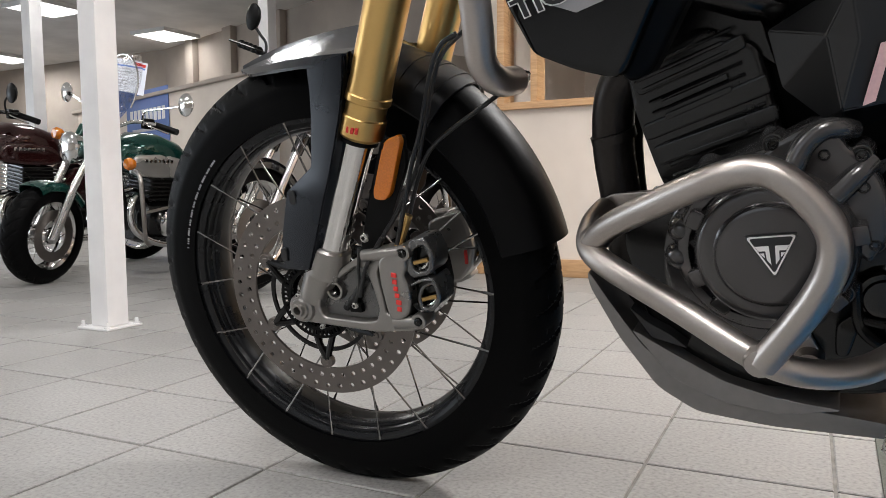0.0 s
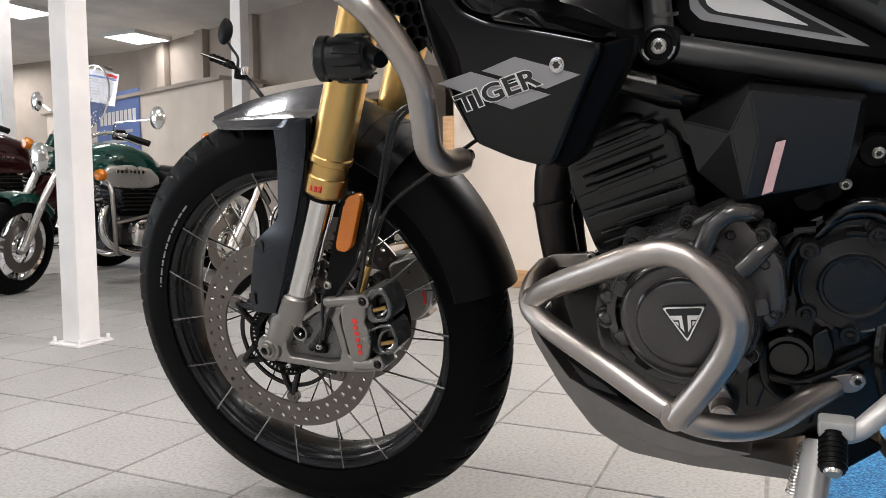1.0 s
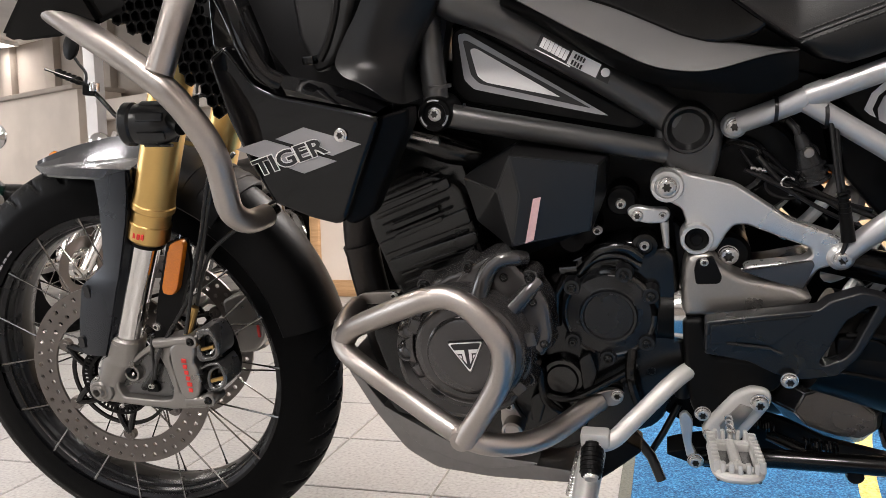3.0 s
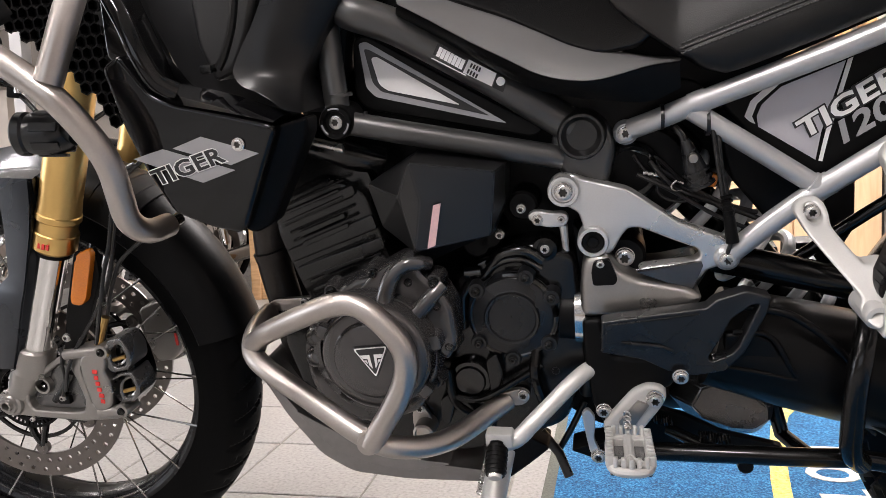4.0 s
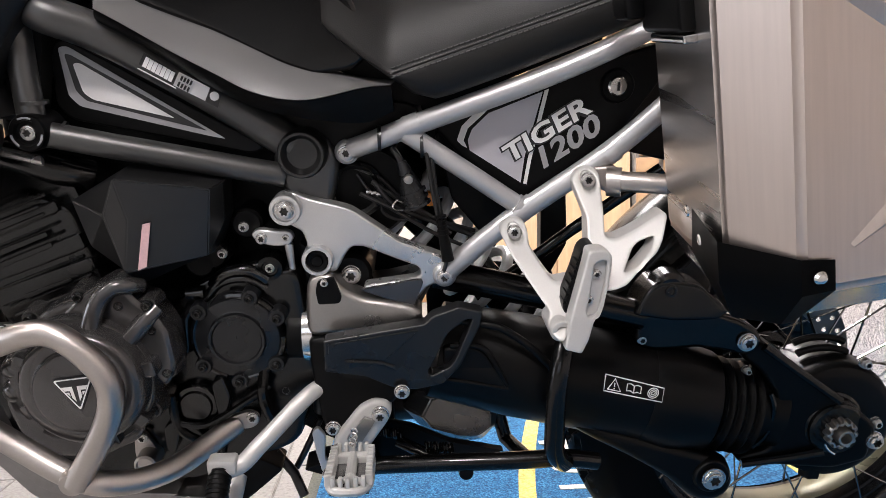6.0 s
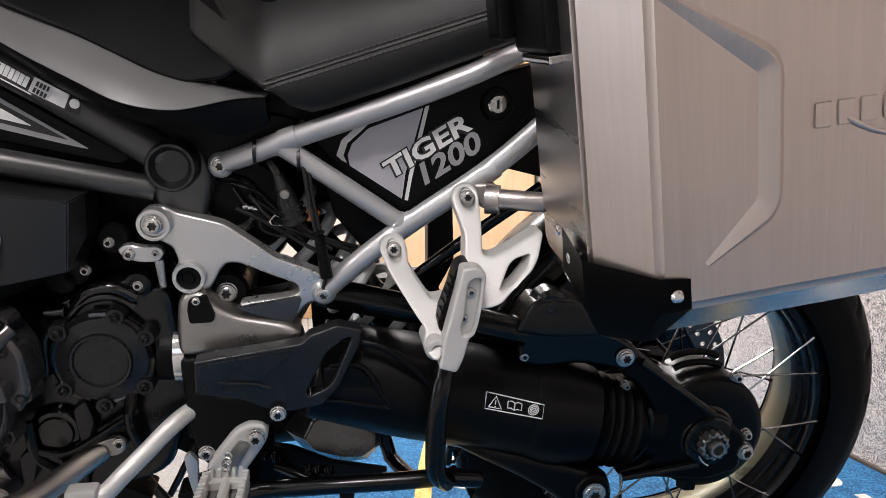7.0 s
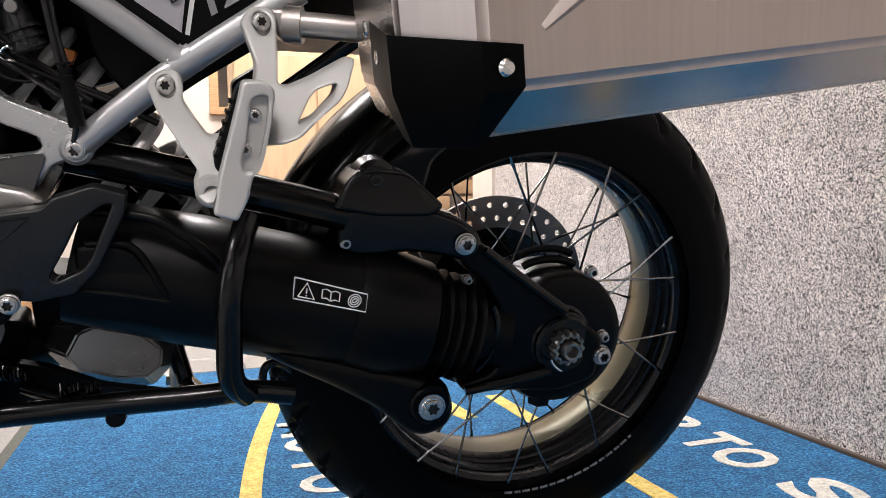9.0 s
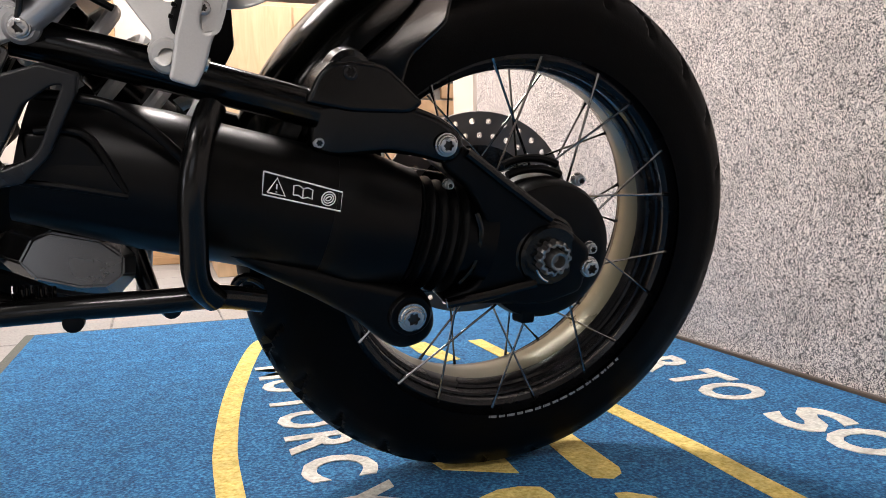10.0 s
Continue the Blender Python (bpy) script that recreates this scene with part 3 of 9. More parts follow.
for x0, x1 in ((-0.345, -0.004), (0.004, 0.345)):
    part("door", box((x0, -0.018, 0.06), (x1, -0.001, 1.13), 0.003), MAT["pale_wood"], board)

# tan brick pier between the cabinet and the speckled wall
pier = solid("wall_pier", box((2.04, 2.245, 0), (2.42, 2.40, ROOM_H)), MAT["grout"], "tan brick pier", "wall", "structure")
brick_mat = mix_noise("tan_brick", [(0.3, (0.36, 0.22, 0.12)), (0.7, (0.50, 0.33, 0.19))], 14, 0.8, 8, 0.3)
bm = box((-0.105, -0.0125, -0.0325), (0.105, 0.0125, 0.0325), 0.003)
brick_me = mesh_of("brick", bm, brick_mat)
half_me = mesh_of("brick", box((-0.05, -0.0125, -0.0325), (0.05, 0.0125, 0.0325), 0.003), brick_mat)
for row in range(24):
    z = 0.0375 + 0.075 * row
    for k in range(3):
        x = 2.055 + 0.105 + 0.22 * k - (0.11 if row % 2 else 0)
        small = x + 0.105 > 2.42 or x - 0.105 < 2.04
        if small:
            x = max(min(x, 2.37), 2.09)
        ob = part("brick", half_me if small else brick_me, brick_mat, pier)
        ob.location = (x, 2.236, z)

# ---- mat ----
rug = thing("floor_mat", Matrix.Identity(4), "blue carpet mat with yellow lines and white letters under the motorcycle", "mat")
MX0, MX1, MY0, MY1 = 0.80, 2.30, -1.3, 1.25
part("carpet", box((MX0, MY0, 0.0), (MX1, MY1, 0.007), 0.002), MAT["carpet"], rug)
for lo, hi in (((MX0 - 0.025, MY0, 0), (MX0, MY1 + 0.025, 0.004)), ((MX0, MY1, 0), (MX1, MY1 + 0.025, 0.004))):
    part("edge", box(lo, hi, 0.001), MAT["mat_edge"], rug, "grey rubber edge")


def band(points, width, material, name):
    """A flat strip of pile along a line on the mat."""
    pts = smooth_line([Vector((p[0], p[1], 0)) for p in points], 10)
    bm = bmesh.new()
    rng = random.Random(4)
    rows = []
    for i, p in enumerate(pts):
        d = (pts[min(i + 1, len(pts) - 1)] - pts[max(i - 1, 0)]).normalized()
        s = Vector((-d.y, d.x, 0)) * width / 2
        j1, j2 = rng.uniform(-0.0012, 0.0012), rng.uniform(-0.0012, 0.0012)
        rows.append([bm.verts.new(q) for q in (p + s * (1 + j1 / width) + Vector((0, 0, 0.0072)), p - s * (1 + j2 / width) + Vector((0, 0, 0.0072)), p - s + Vector((0, 0, 0.0086)), p + s + Vector((0, 0, 0.0086)))])
    for a, b in zip(rows, rows[1:]):
        for i in range(4):
            bm.faces.new((a[i], a[(i + 1) % 4], b[(i + 1) % 4], b[i]))
    bm.faces.new(rows[0])
    bm.faces.new(rows[-1][::-1])
    return part(name, bm, material, rug)


band([(1.248, -0.95), (1.22, -0.4), (1.217, 0.0), (1.225, 0.20), (1.262, 0.49), (1.331, 0.825), (1.378, 0.94), (1.45, 1.06), (1.56, 1.16)], 0.036, MAT["carpet_yellow"], "yellow_line")
band([(1.868, -0.9), (1.863, -0.278), (1.866, -0.114), (1.859, 0.104), (1.852, 0.4), (1.846, 0.7)], 0.036, MAT["carpet_yellow"], "yellow_line")


def pile_letter(ch, x, y, turn, size, wide=1.0):
    c, s = math.cos(radians(turn)), math.sin(radians(turn))
    ex, ey = Vector((c, s, 0)), Vector((-s, c, 0))
    o = Vector((x, y, 0.0072)) - ex * size * wide / 2 - ey * size / 2
    lettering(ch, o, o + ex * size * wide, o + ey * size, MAT["carpet_white"], "letter_" + ch.lower(), rug, grow=0.03, deep=0.0014)


for ch, x, y, wide in (("M", 1.366, 0.59, 1.1), ("O", 1.364, 0.478, 0.95), ("T", 1.364, 0.357, 0.85), ("O", 1.364, 0.255, 0.95), ("R", 1.364, 0.138, 0.85), ("C", 1.366, 0.03, 0.9), ("Y", 1.366, -0.085, 0.9), ("C", 1.366, -0.2, 0.9)):
    pile_letter(ch, x, y, -90, 0.098, wide * 0.9)
for ch, x, y, wide in (("R", 2.12, 0.325, 0.8), ("T", 2.118, 0.209, 0.72), ("O", 2.113, 0.108, 0.86), ("S", 2.118, -0.068, 0.82), ("O", 2.117, -0.178, 0.9), ("U", 2.117, -0.295, 0.86)):
    pile_letter(ch, x, y, -90, 0.112, wide)


def mat_shape(points, name="yellow_shape"):
    """A flat yellow patch of pile on the mat."""
    bm = bmesh.new()
    f = bm.faces.new([bm.verts.new((p[0], p[1], 0.0072)) for p in points])
    ext = bmesh.ops.extrude_face_region(bm, geom=[f])
    for g in ext["geom"]:
        if isinstance(g, bmesh.types.BMVert):
            g.co.z += 0.0014
    part(name, bm, MAT["carpet_yellow"], rug)


mat_shape([(1.469, 0.1, 0.008), (1.6, 0.031, 0.008), (1.594, -0.014, 0.008), (1.589, -0.087, 0.008), (1.498, -0.037, 0.008), (1.485, 0.039, 0.008)])
mat_shape([(1.693, 0.084, 0.008), (1.735, 0.067, 0.008), (1.73, 0.011, 0.008), (1.724, -0.122, 0.008), (1.716, -0.14, 0.008), (1.697, -0.151, 0.008), (1.673, -0.139, 0.008), (1.67, -0.1, 0.008), (1.677, -0.014, 0.008)])
mat_shape([(1.506, -0.142, 0.008), (1.539, -0.127, 0.008), (1.569, -0.128, 0.008), (1.595, -0.14, 0.008), (1.598, -0.166, 0.008), (1.595, -0.189, 0.008), (1.531, -0.18, 0.008)])
mat_shape([(1.672, -0.192, 0.008), (1.688, -0.195, 0.008), (1.713, -0.22, 0.008), (1.713, -0.254, 0.008), (1.663, -0.234, 0.008)])
mat_shape([(1.68, 0.822, 0.008), (1.694, 0.745, 0.008), (1.727, 0.73, 0.008), (1.745, 0.536, 0.008), (1.71, 0.53, 0.008), (1.679, 0.636, 0.008)])

# ---- the large motorcycle on its side stand ----
BIKE_LEAN = 12.0
bike = thing("adventure_motorcycle", pose(0, 0, 0, BIKE_LEAN), "black adventure motorcycle with gold forks leaning on its side stand", "motorcycle")
FRONT_AXLE, REAR_AXLE = (-0.010, 0.0, 0.3565), (1.567, 0.0, 0.345)
STEER = Matrix.Translation(FRONT_AXLE) @ Matrix.Rotation(radians(4.5), 4, "Z") @ Matrix.Translation(-Vector(FRONT_AXLE))


def tyre_mesh(radius, half, rim_r, blocks, seed, deep=0.0056, full=(0.82, 0.62)):
    """A road-going trail tyre: rounded carcass with slanted grooves cut into the tread."""
    sec = 34
    prof = []
    depth = radius - rim_r
    for i in range(sec + 1):
        a = math.pi * (i / sec) - math.pi / 2
        # from one bead over the crown to the other bead
        y = half * math.copysign(abs(math.sin(a)) ** full[0], math.sin(a))
        r = rim_r + depth * (max(math.cos(a), 0) ** full[1])
        f = (r - rim_r) / depth
        # low moulded rings on the sidewall
        lift = 0.0012 if (0.16 < f < 0.24 or 0.50 < f < 0.56) and abs(a) > 0.6 else 0.0
        prof.append((r, y + math.copysign(lift, y), a))
    n = blocks * 14
    bm = bmesh.new()
    rows = []
    for k in range(n):
        th = 2 * math.pi * k / n
        row = []
        for r, y, a in prof:
            u = abs(y) / half
            f = (r - rim_r) / depth
            ph = (k / 14 + 1.15 * u + (0.5 if y > 0 else 0)) % 1
            cut = 0
            if f > 0.62 and u > 0.10 and ph < 0.15:
                cut = deep * min(1.0, (f - 0.62) / 0.14) * (0.55 if u > 0.8 else 1.0)
            elif f > 0.6 and 0.50 < u < 0.60 and 0.3 < ph < 0.62:
                cut = deep * 0.5
            rr = r - cut
            row.append(bm.verts.new((rr * math.cos(th), y * (1 - 0.012 * (cut > 0)), rr * math.sin(th))))
        rows.append(row)
    for k in range(n):
        a, b = rows[k], rows[(k + 1) % n]
        for i in range(sec):
            bm.faces.new((a[i], a[i + 1], b[i + 1], b[i]))
    return bm


def rim_mesh(r, half):
    bm = bmesh.new()
    add_lathe(bm, [(r + 0.006, -half), (r + 0.008, -half + 0.003), (r - 0.004, -half + 0.008), (r - 0.009, -half * 0.6), (r - 0.011, -half * 0.3),
                   (r - 0.011, half * 0.3), (r - 0.009, half * 0.6), (r - 0.004, half - 0.008), (r + 0.008, half - 0.003), (r + 0.006, half),
                   (r - 0.008, half), (r - 0.0135, half - 0.004), (r - 0.015, half - 0.012), (r - 0.0185, half * 0.62), (r - 0.0225, half * 0.42), (r - 0.0245, half * 0.2), (r - 0.0245, -half * 0.2),
                   (r - 0.0225, -half * 0.42), (r - 0.0215, -half * 0.46), (r - 0.0180, -half * 0.49), (r - 0.0165, -half * 0.70), (r - 0.0135, -half * 0.72), (r - 0.0125, -half + 0.010), (r - 0.0135, -half + 0.004), (r - 0.008, -half)], segs=96, ring=True)
    for f in bm.faces:
        c = f.calc_center_median()
        # second colour only where the barrel reflects light
        if math.hypot(c.x, c.z) < r - 0.0165 and -half * 0.3 < c.y < half * 0.75:
            f.material_index = 1
    return bm


def drilled_disc(bm, r_in, r_out, y, thick, cells, wave=0.0, holes=((0.3, 0), (0.72, 0.5)), hole=0.0042):
    """A brake disc with real holes; cells round the ring and one hole row after the other."""
    rows = len(holes)
    for side, yy in ((-1, y - thick / 2), (1, y + thick / 2)):
        for row, (frac, shift) in enumerate(holes):
            a_r, b_r = r_in + (r_out - r_in) * row / rows, r_in + (r_out - r_in) * (row + 1) / rows
            for c in range(cells):
                t0, t1 = 2 * math.pi * (c + shift) / cells, 2 * math.pi * (c + 1 + shift) / cells
                tm = (t0 + t1) / 2
                rim_pts = []
                for (rr, tt) in ((a_r, t0), (a_r, tm), (a_r, t1), ((a_r + b_r) / 2, t1), (b_r, t1), (b_r, tm), (b_r, t0), ((a_r + b_r) / 2, t0)):
                    rim_pts.append(bm.verts.new((rr * math.cos(tt), yy, rr * math.sin(tt))))
                rc = r_in + (r_out - r_in) * frac
                cx, cz = rc * math.cos(tm), rc * math.sin(tm)
                start = math.atan2(rim_pts[0].co.z - cz, rim_pts[0].co.x - cx)
                hp, hq = [], []
                for k in range(8):
                    ang = math.atan2(rim_pts[k].co.z - cz, rim_pts[k].co.x - cx)
                    hp.append(bm.verts.new((cx + hole * math.cos(ang), yy, cz + hole * math.sin(ang))))
                    if side < 0:
                        hq.append(bm.verts.new((cx + hole * math.cos(ang), y + thick / 2, cz + hole * math.sin(ang))))
                for k in range(8):
                    j = (k + 1) % 8
                    bm.faces.new((rim_pts[k], rim_pts[j], hp[j], hp[k]))
                    if side < 0:
                        bm.faces.new((hp[k], hp[j], hq[j], hq[k]))
    for r in (r_in, r_out):
        add_lathe(bm, [(r, y - thick / 2), (r, y + thick / 2)], segs=cells * 2)


def spoke_between(parent, a, b, r=0.0015, name="spoke"):
    """A stretched spoke with its nipple at the rim end b."""
    a, b = Vector(a), Vector(b)
    bm = bmesh.new()
    d = (b - a).normalized()
    add_tube(bm, [a, b], r, 6)
    add_tube(bm, [b - d * 0.016, b - d * 0.002, b + d * 0.004], r * 1.6, 6, radii=[r * 1.25, r * 1.7, r * 1.7])
    return part(name, bm, MAT["spoke"], parent)


def wheel(name, axle, tyre_r, half, rim_r, rim_half, hub_r, hub_half, count, blocks, seed, label, phase, barrel="rim_in", pair=1):
    rim = part(name, rim_mesh(rim_r, rim_half), [MAT["rim"], MAT[barrel]], bike, label)
    rim.location = axle
    t = part("tyre", tyre_mesh(tyre_r, half, rim_r - 0.002, blocks, seed, 0.0085 if pair == 2 else 0.0060, full=(0.92, 0.76) if pair == 2 else (0.95, 0.80)), MAT["rubber"], rim, "black trail tyre with cut tread blocks", sharp=28)
    hub = bmesh.new()
    add_lathe(hub, [(0, -hub_half - 0.004), (0.022, -hub_half - 0.004), (0.024, -hub_half), (hub_r, -hub_half), (hub_r + 0.002, -hub_half + 0.006), (hub_r - 0.012, -hub_half + 0.012),
                    (hub_r - 0.02, 0), (hub_r - 0.012, hub_half - 0.012), (hub_r + 0.002, hub_half - 0.006), (hub_r, hub_half), (0.024, hub_half), (0, hub_half + 0.004)], segs=40)
    part("hub", hub, MAT["satin"], rim, "black wheel hub")
    for side in (-1, 1):
        for k in range(count):
            turn = 2 * math.pi / count
            th = (k + phase + (0.5 if side > 0 else 0) * pair) * turn
            lead = (1 if k % 2 else -1) * 1.05
            if pair == 2:
                # the ends stand in close pairs whose spokes cross
                th = (2 * (k // 2) + phase + (1 if side > 0 else 0)) * turn + (-1 if k % 2 else 1) * radians(7.7)
            ha = th + lead
            hr = hub_r - 0.003
            # spokes cross the wheel: they start at the flange on one side and end at the lip of the rim
            p = (hr * math.cos(ha), side * (hub_half - 0.006) * (1 if k % 2 else 0.86), hr * math.sin(ha))
            q = ((rim_r - 0.007) * math.cos(th), side * (rim_half - 0.001), (rim_r - 0.007) * math.sin(th))
            spoke_between(rim, p, q)
    return rim


front = wheel("front_wheel", FRONT_AXLE, 0.358, 0.047, 0.2705, 0.043, 0.046, 0.045, 18, 40, 3, "black spoked front wheel with a trail tyre", 0.98)
front.rotation_euler = (0, 0, radians(4.5))
# tyre sidewall lettering as plain marks
bm = bmesh.new()
for k in range(46):
    if k % 9 in (4, 8):
        continue
    th = radians(131 + k * 0.78)
    w = 0.0011 + 0.0006 * (k % 3)
    m = Matrix.Rotation(-th, 4, "Y") @ Matrix.Translation((0.281, -0.0475, 0))
    add_box(bm, (-0.0015, -0.0006, -w * 0.7), (0.0015, 0.0006, w * 0.7), m=m)
part("sidewall_marks", bm, MAT["greyprint"], front, "small pale moulded marks")
for side in (-1, 1):
    bm = bmesh.new()
    drilled_disc(bm, 0.118, 0.160, side * 0.083, 0.0045, 42)
    part("brake_disc", bm, MAT["disc"], front, "drilled steel brake disc")
    bm = bmesh.new()
    y = side * 0.083
    add_lathe(bm, [(0.044, y - 0.003), (0.060, y - 0.003), (0.060, y + 0.003), (0.044, y + 0.003)], segs=48, ring=True)
    add_lathe(bm, [(0.083, y - 0.002), (0.089, y - 0.002), (0.089, y + 0.002), (0.083, y + 0.002)], segs=60, ring=True)
    part("disc_carrier", bm, MAT["satin"], front, "black six-armed disc carrier")
    for k in range(6):
        th = radians(k * 60 + 27)
        for d in (-0.32, 0.32):
            a = Vector((0.055 * math.cos(th + d), y, 0.055 * math.sin(th + d)))
            b = Vector((0.104 * math.cos(th), y, 0.104 * math.sin(th)))
            part("carrier_arm", tube([a, (a + b) / 2 * 1.03, b], 0.0055, 8), MAT["satin"], front)
    for k in range(6):
        th = radians(k * 60 + 27)
        bm = bmesh.new()
        add_lathe(bm, [(0, y - 0.005), (0.0045, y - 0.0055), (0.0055, y - 0.004), (0.0105, y - 0.0045), (0.0115, y - 0.003), (0.0115, y + 0.004), (0, y + 0.004)],
                  (0.106 * math.cos(th), 0, 0.106 * math.sin(th)), 18)
        part("disc_bobbin", bm, MAT["disc"], front)
bm = bmesh.new()
for k in range(48):
    th = 2 * math.pi * k / 48
    add_box(bm, (0.050, -0.0012, -0.0018), (0.060, 0.0012, 0.0018), m=Matrix.Rotation(-th, 4, "Y") @ Matrix.Translation((0, -0.094, 0)))
add_lathe(bm, [(0.046, -0.0955), (0.051, -0.0955), (0.051, -0.0925), (0.046, -0.0925)], segs=48, ring=True)
add_lathe(bm, [(0.059, -0.0955), (0.063, -0.0955), (0.063, -0.0925), (0.059, -0.0925)], segs=48, ring=True)
part("sensor_ring", bm, MAT["plastic"], front, "black slotted sensor ring")

# fork legs
for side in (-1, 1):
    y = side * 0.105
    dx = -0.024 if side > 0 else 0.0
    lo, mid, top = (0.0445 + dx, y, 0.432), (0.124 + dx, y, 0.604), (0.268 + dx, y, 0.962)
    leg = part("fork_leg", tube([lo, (0.126 + dx, y, 0.612)], 0.0225, 28), MAT["chrome"], bike, "polished fork stanchion in a gold outer tube")
    d = (Vector(top) - Vector(mid)).normalized()
    m0 = Vector(mid)
    outer = bmesh.new()
    add_tube(outer, [m0 - d * 0.004, m0, m0 + d * 0.028, m0 + d * 0.031, m0 + d * 0.046, m0 + d * 0.049, m0 + d * 0.056, m0 + d * 0.08, Vector(top)], 0.03, 32,
             radii=[0.0265, 0.0295, 0.0298, 0.0285, 0.0285, 0.0305, 0.0305, 0.0292, 0.0292])
    part("fork_tube", outer, MAT["gold"], leg, "gold anodised fork tube")
    for h0, h1, r in ((0.0, 0.027, 0.0312), (0.047, 0.057, 0.0318)):
        part("tube_ring", tube([m0 + d * (h0 - 0.001), m0 + d * (h0 + 0.001), m0 + d * (h1 - 0.001), m0 + d * (h1 + 0.001)], r, 36, radii=[r - 0.0015, r, r, r - 0.0015]), MAT["gold"], leg)
    part("dust_seal", tube([m0 - d * 0.010, m0 - d * 0.003], 0.026, 28), MAT["plastic"], leg)
    part("stanchion_collar", tube([Vector(lo) - d * 0.03, Vector(lo) + d * 0.012, Vector(lo) + d * 0.016], 0.0275, 28, radii=[0.029, 0.0285, 0.025]), MAT["cast"], leg)
# red maker's mark on the gold tube, as plain slanted bars
for i, (x, y, z) in enumerate([(0.125, -0.1353, 0.615), (0.132, -0.1366, 0.613), (0.139, -0.1367, 0.612)]):
    part("mark_bar", box((-0.0022, -0.0012, -0.0042), (0.0022, 0.001, 0.0042), 0.0006, m=pose(x, y, z, 0, 20, 16 - 8 * i)), MAT["red"], bike)

# axle clamp castings: a webbed arm with an opening carries the brake calliper
ARM = [(0.019, 0.385), (0.033, 0.395), (0.092, 0.431), (0.11, 0.44), (0.14, 0.448), (0.167, 0.45), (0.171, 0.436), (0.136, 0.427), (0.128, 0.413), (0.131, 0.39), (0.135, 0.352), (0.158, 0.345), (0.194, 0.348), (0.198, 0.338), (0.175, 0.328), (0.114, 0.322), (0.013, 0.327), (-0.017, 0.329), (-0.03, 0.343), (-0.024, 0.362), (-0.006, 0.373)]
ARM_IN = [(0.024, 0.373), (0.041, 0.388), (0.091, 0.42), (0.109, 0.417), (0.117, 0.392), (0.124, 0.358), (0.117, 0.34), (0.095, 0.336), (0.025, 0.339), (0.019, 0.352)]
for side in (-1, 1):
    y0 = -0.118 if side < 0 else 0.092
    clamp = part("axle_clamp", shaped_plate([(x, y0, z) for x, z in ARM], [[(x, y0, z) for x, z in ARM_IN]], 0.03, 0.0035), MAT["cast"], bike, "grey cast fork bottom with a brake mount")
    clamp.location.x = -0.028 if side > 0 else 0.0
    bm = bmesh.new()
    add_lathe(bm, [(0, side * 0.122), (0.0055, side * 0.122), (0.0065, side * 0.133), (0.0095, side * 0.133), (0.0105, side * 0.128), (0.0145, side * 0.128), (0.016, side * 0.1245), (0.0205, side * 0.123), (0.0225, side * 0.119), (0.0225, side * 0.06), (0, side * 0.06)],
              (-0.012, 0, 0.3515), 32)
    part("axle_end", bm, MAT["cast"], clamp, "hollow axle end")
    part("fork_foot", tube([(-0.002, side * 0.103, 0.362), (0.018, side * 0.104, 0.395), (0.034, side * 0.105, 0.42), (0.046, side * 0.105, 0.438)], 0.028, 26, radii=[0.021, 0.0245, 0.028, 0.029]), MAT["cast"], clamp)
    if side < 0:
        part("arm_web", shaped_plate([(x, -0.104, z) for x, z in ARM_IN], [oval(0.046, -0.104, 0.379, 0.0105, 0.0105)], 0.010, 0.002), MAT["collector"], clamp, "dark web marking a recess")
        part("web_boss", lathe([(0.0105, -0.112), (0.014, -0.112), (0.0158, -0.108), (0.0165, -0.096), (0.0105, -0.096)], (0.046, 0, 0.379), 26, ring=True), MAT["cast"], clamp)
        part("web_rib", tube([(0.060, -0.107, 0.352), (0.079, -0.109, 0.371), (0.102, -0.107, 0.40)], 0.0055, 10), MAT["cast_black"], clamp)
        part("speed_sensor", box((0.068, -0.112, 0.347), (0.09, -0.10, 0.362), 0.003), MAT["plastic"], clamp)
        part("sensor_lead", tube(smooth_line([(0.081, -0.114, 0.361), (0.094, -0.116, 0.39), (0.100, -0.12, 0.418), (0.109, -0.124, 0.45)]), 0.0026, 8), MAT["hose"], clamp)
        for p, r in (((0.081, 0.360), 0.0058), ((-0.015, 0.372), 0.0045), ((0.022, 0.325), 0.0045)):
            bolt(clamp, p[0], -0.119 if p[0] < 0.05 else -0.112, p[1], r, MAT["steel"], 0.006)

# brake callipers: a pale outer half over a dark body with two open piston windows
BODY = [(0.142, 0.438), (0.174, 0.452), (0.205, 0.458), (0.216, 0.425), (0.22, 0.39), (0.213, 0.364), (0.192, 0.342), (0.162, 0.338), (0.148, 0.367)]
OUTER = [(0.139, 0.432), (0.151, 0.443), (0.173, 0.45), (0.184, 0.443), (0.185, 0.428), (0.178, 0.413), (0.185, 0.398), (0.185, 0.378), (0.179, 0.358), (0.166, 0.346), (0.148, 0.348), (0.143, 0.372), (0.139, 0.403)]
WINDOWS = (([(0.179, 0.439), (0.191, 0.464), (0.213, 0.467), (0.224, 0.445), (0.223, 0.425), (0.214, 0.414), (0.186, 0.409), (0.179, 0.42)], [(0.193, 0.449), (0.21, 0.457), (0.217, 0.437), (0.213, 0.422), (0.195, 0.418), (0.19, 0.429)]),
           ([(0.18, 0.4), (0.202, 0.41), (0.221, 0.412), (0.228, 0.39), (0.226, 0.374), (0.213, 0.362), (0.198, 0.359), (0.188, 0.362), (0.179, 0.374)], [(0.204, 0.395), (0.218, 0.402), (0.223, 0.385), (0.214, 0.371), (0.2, 0.367), (0.198, 0.381)]))
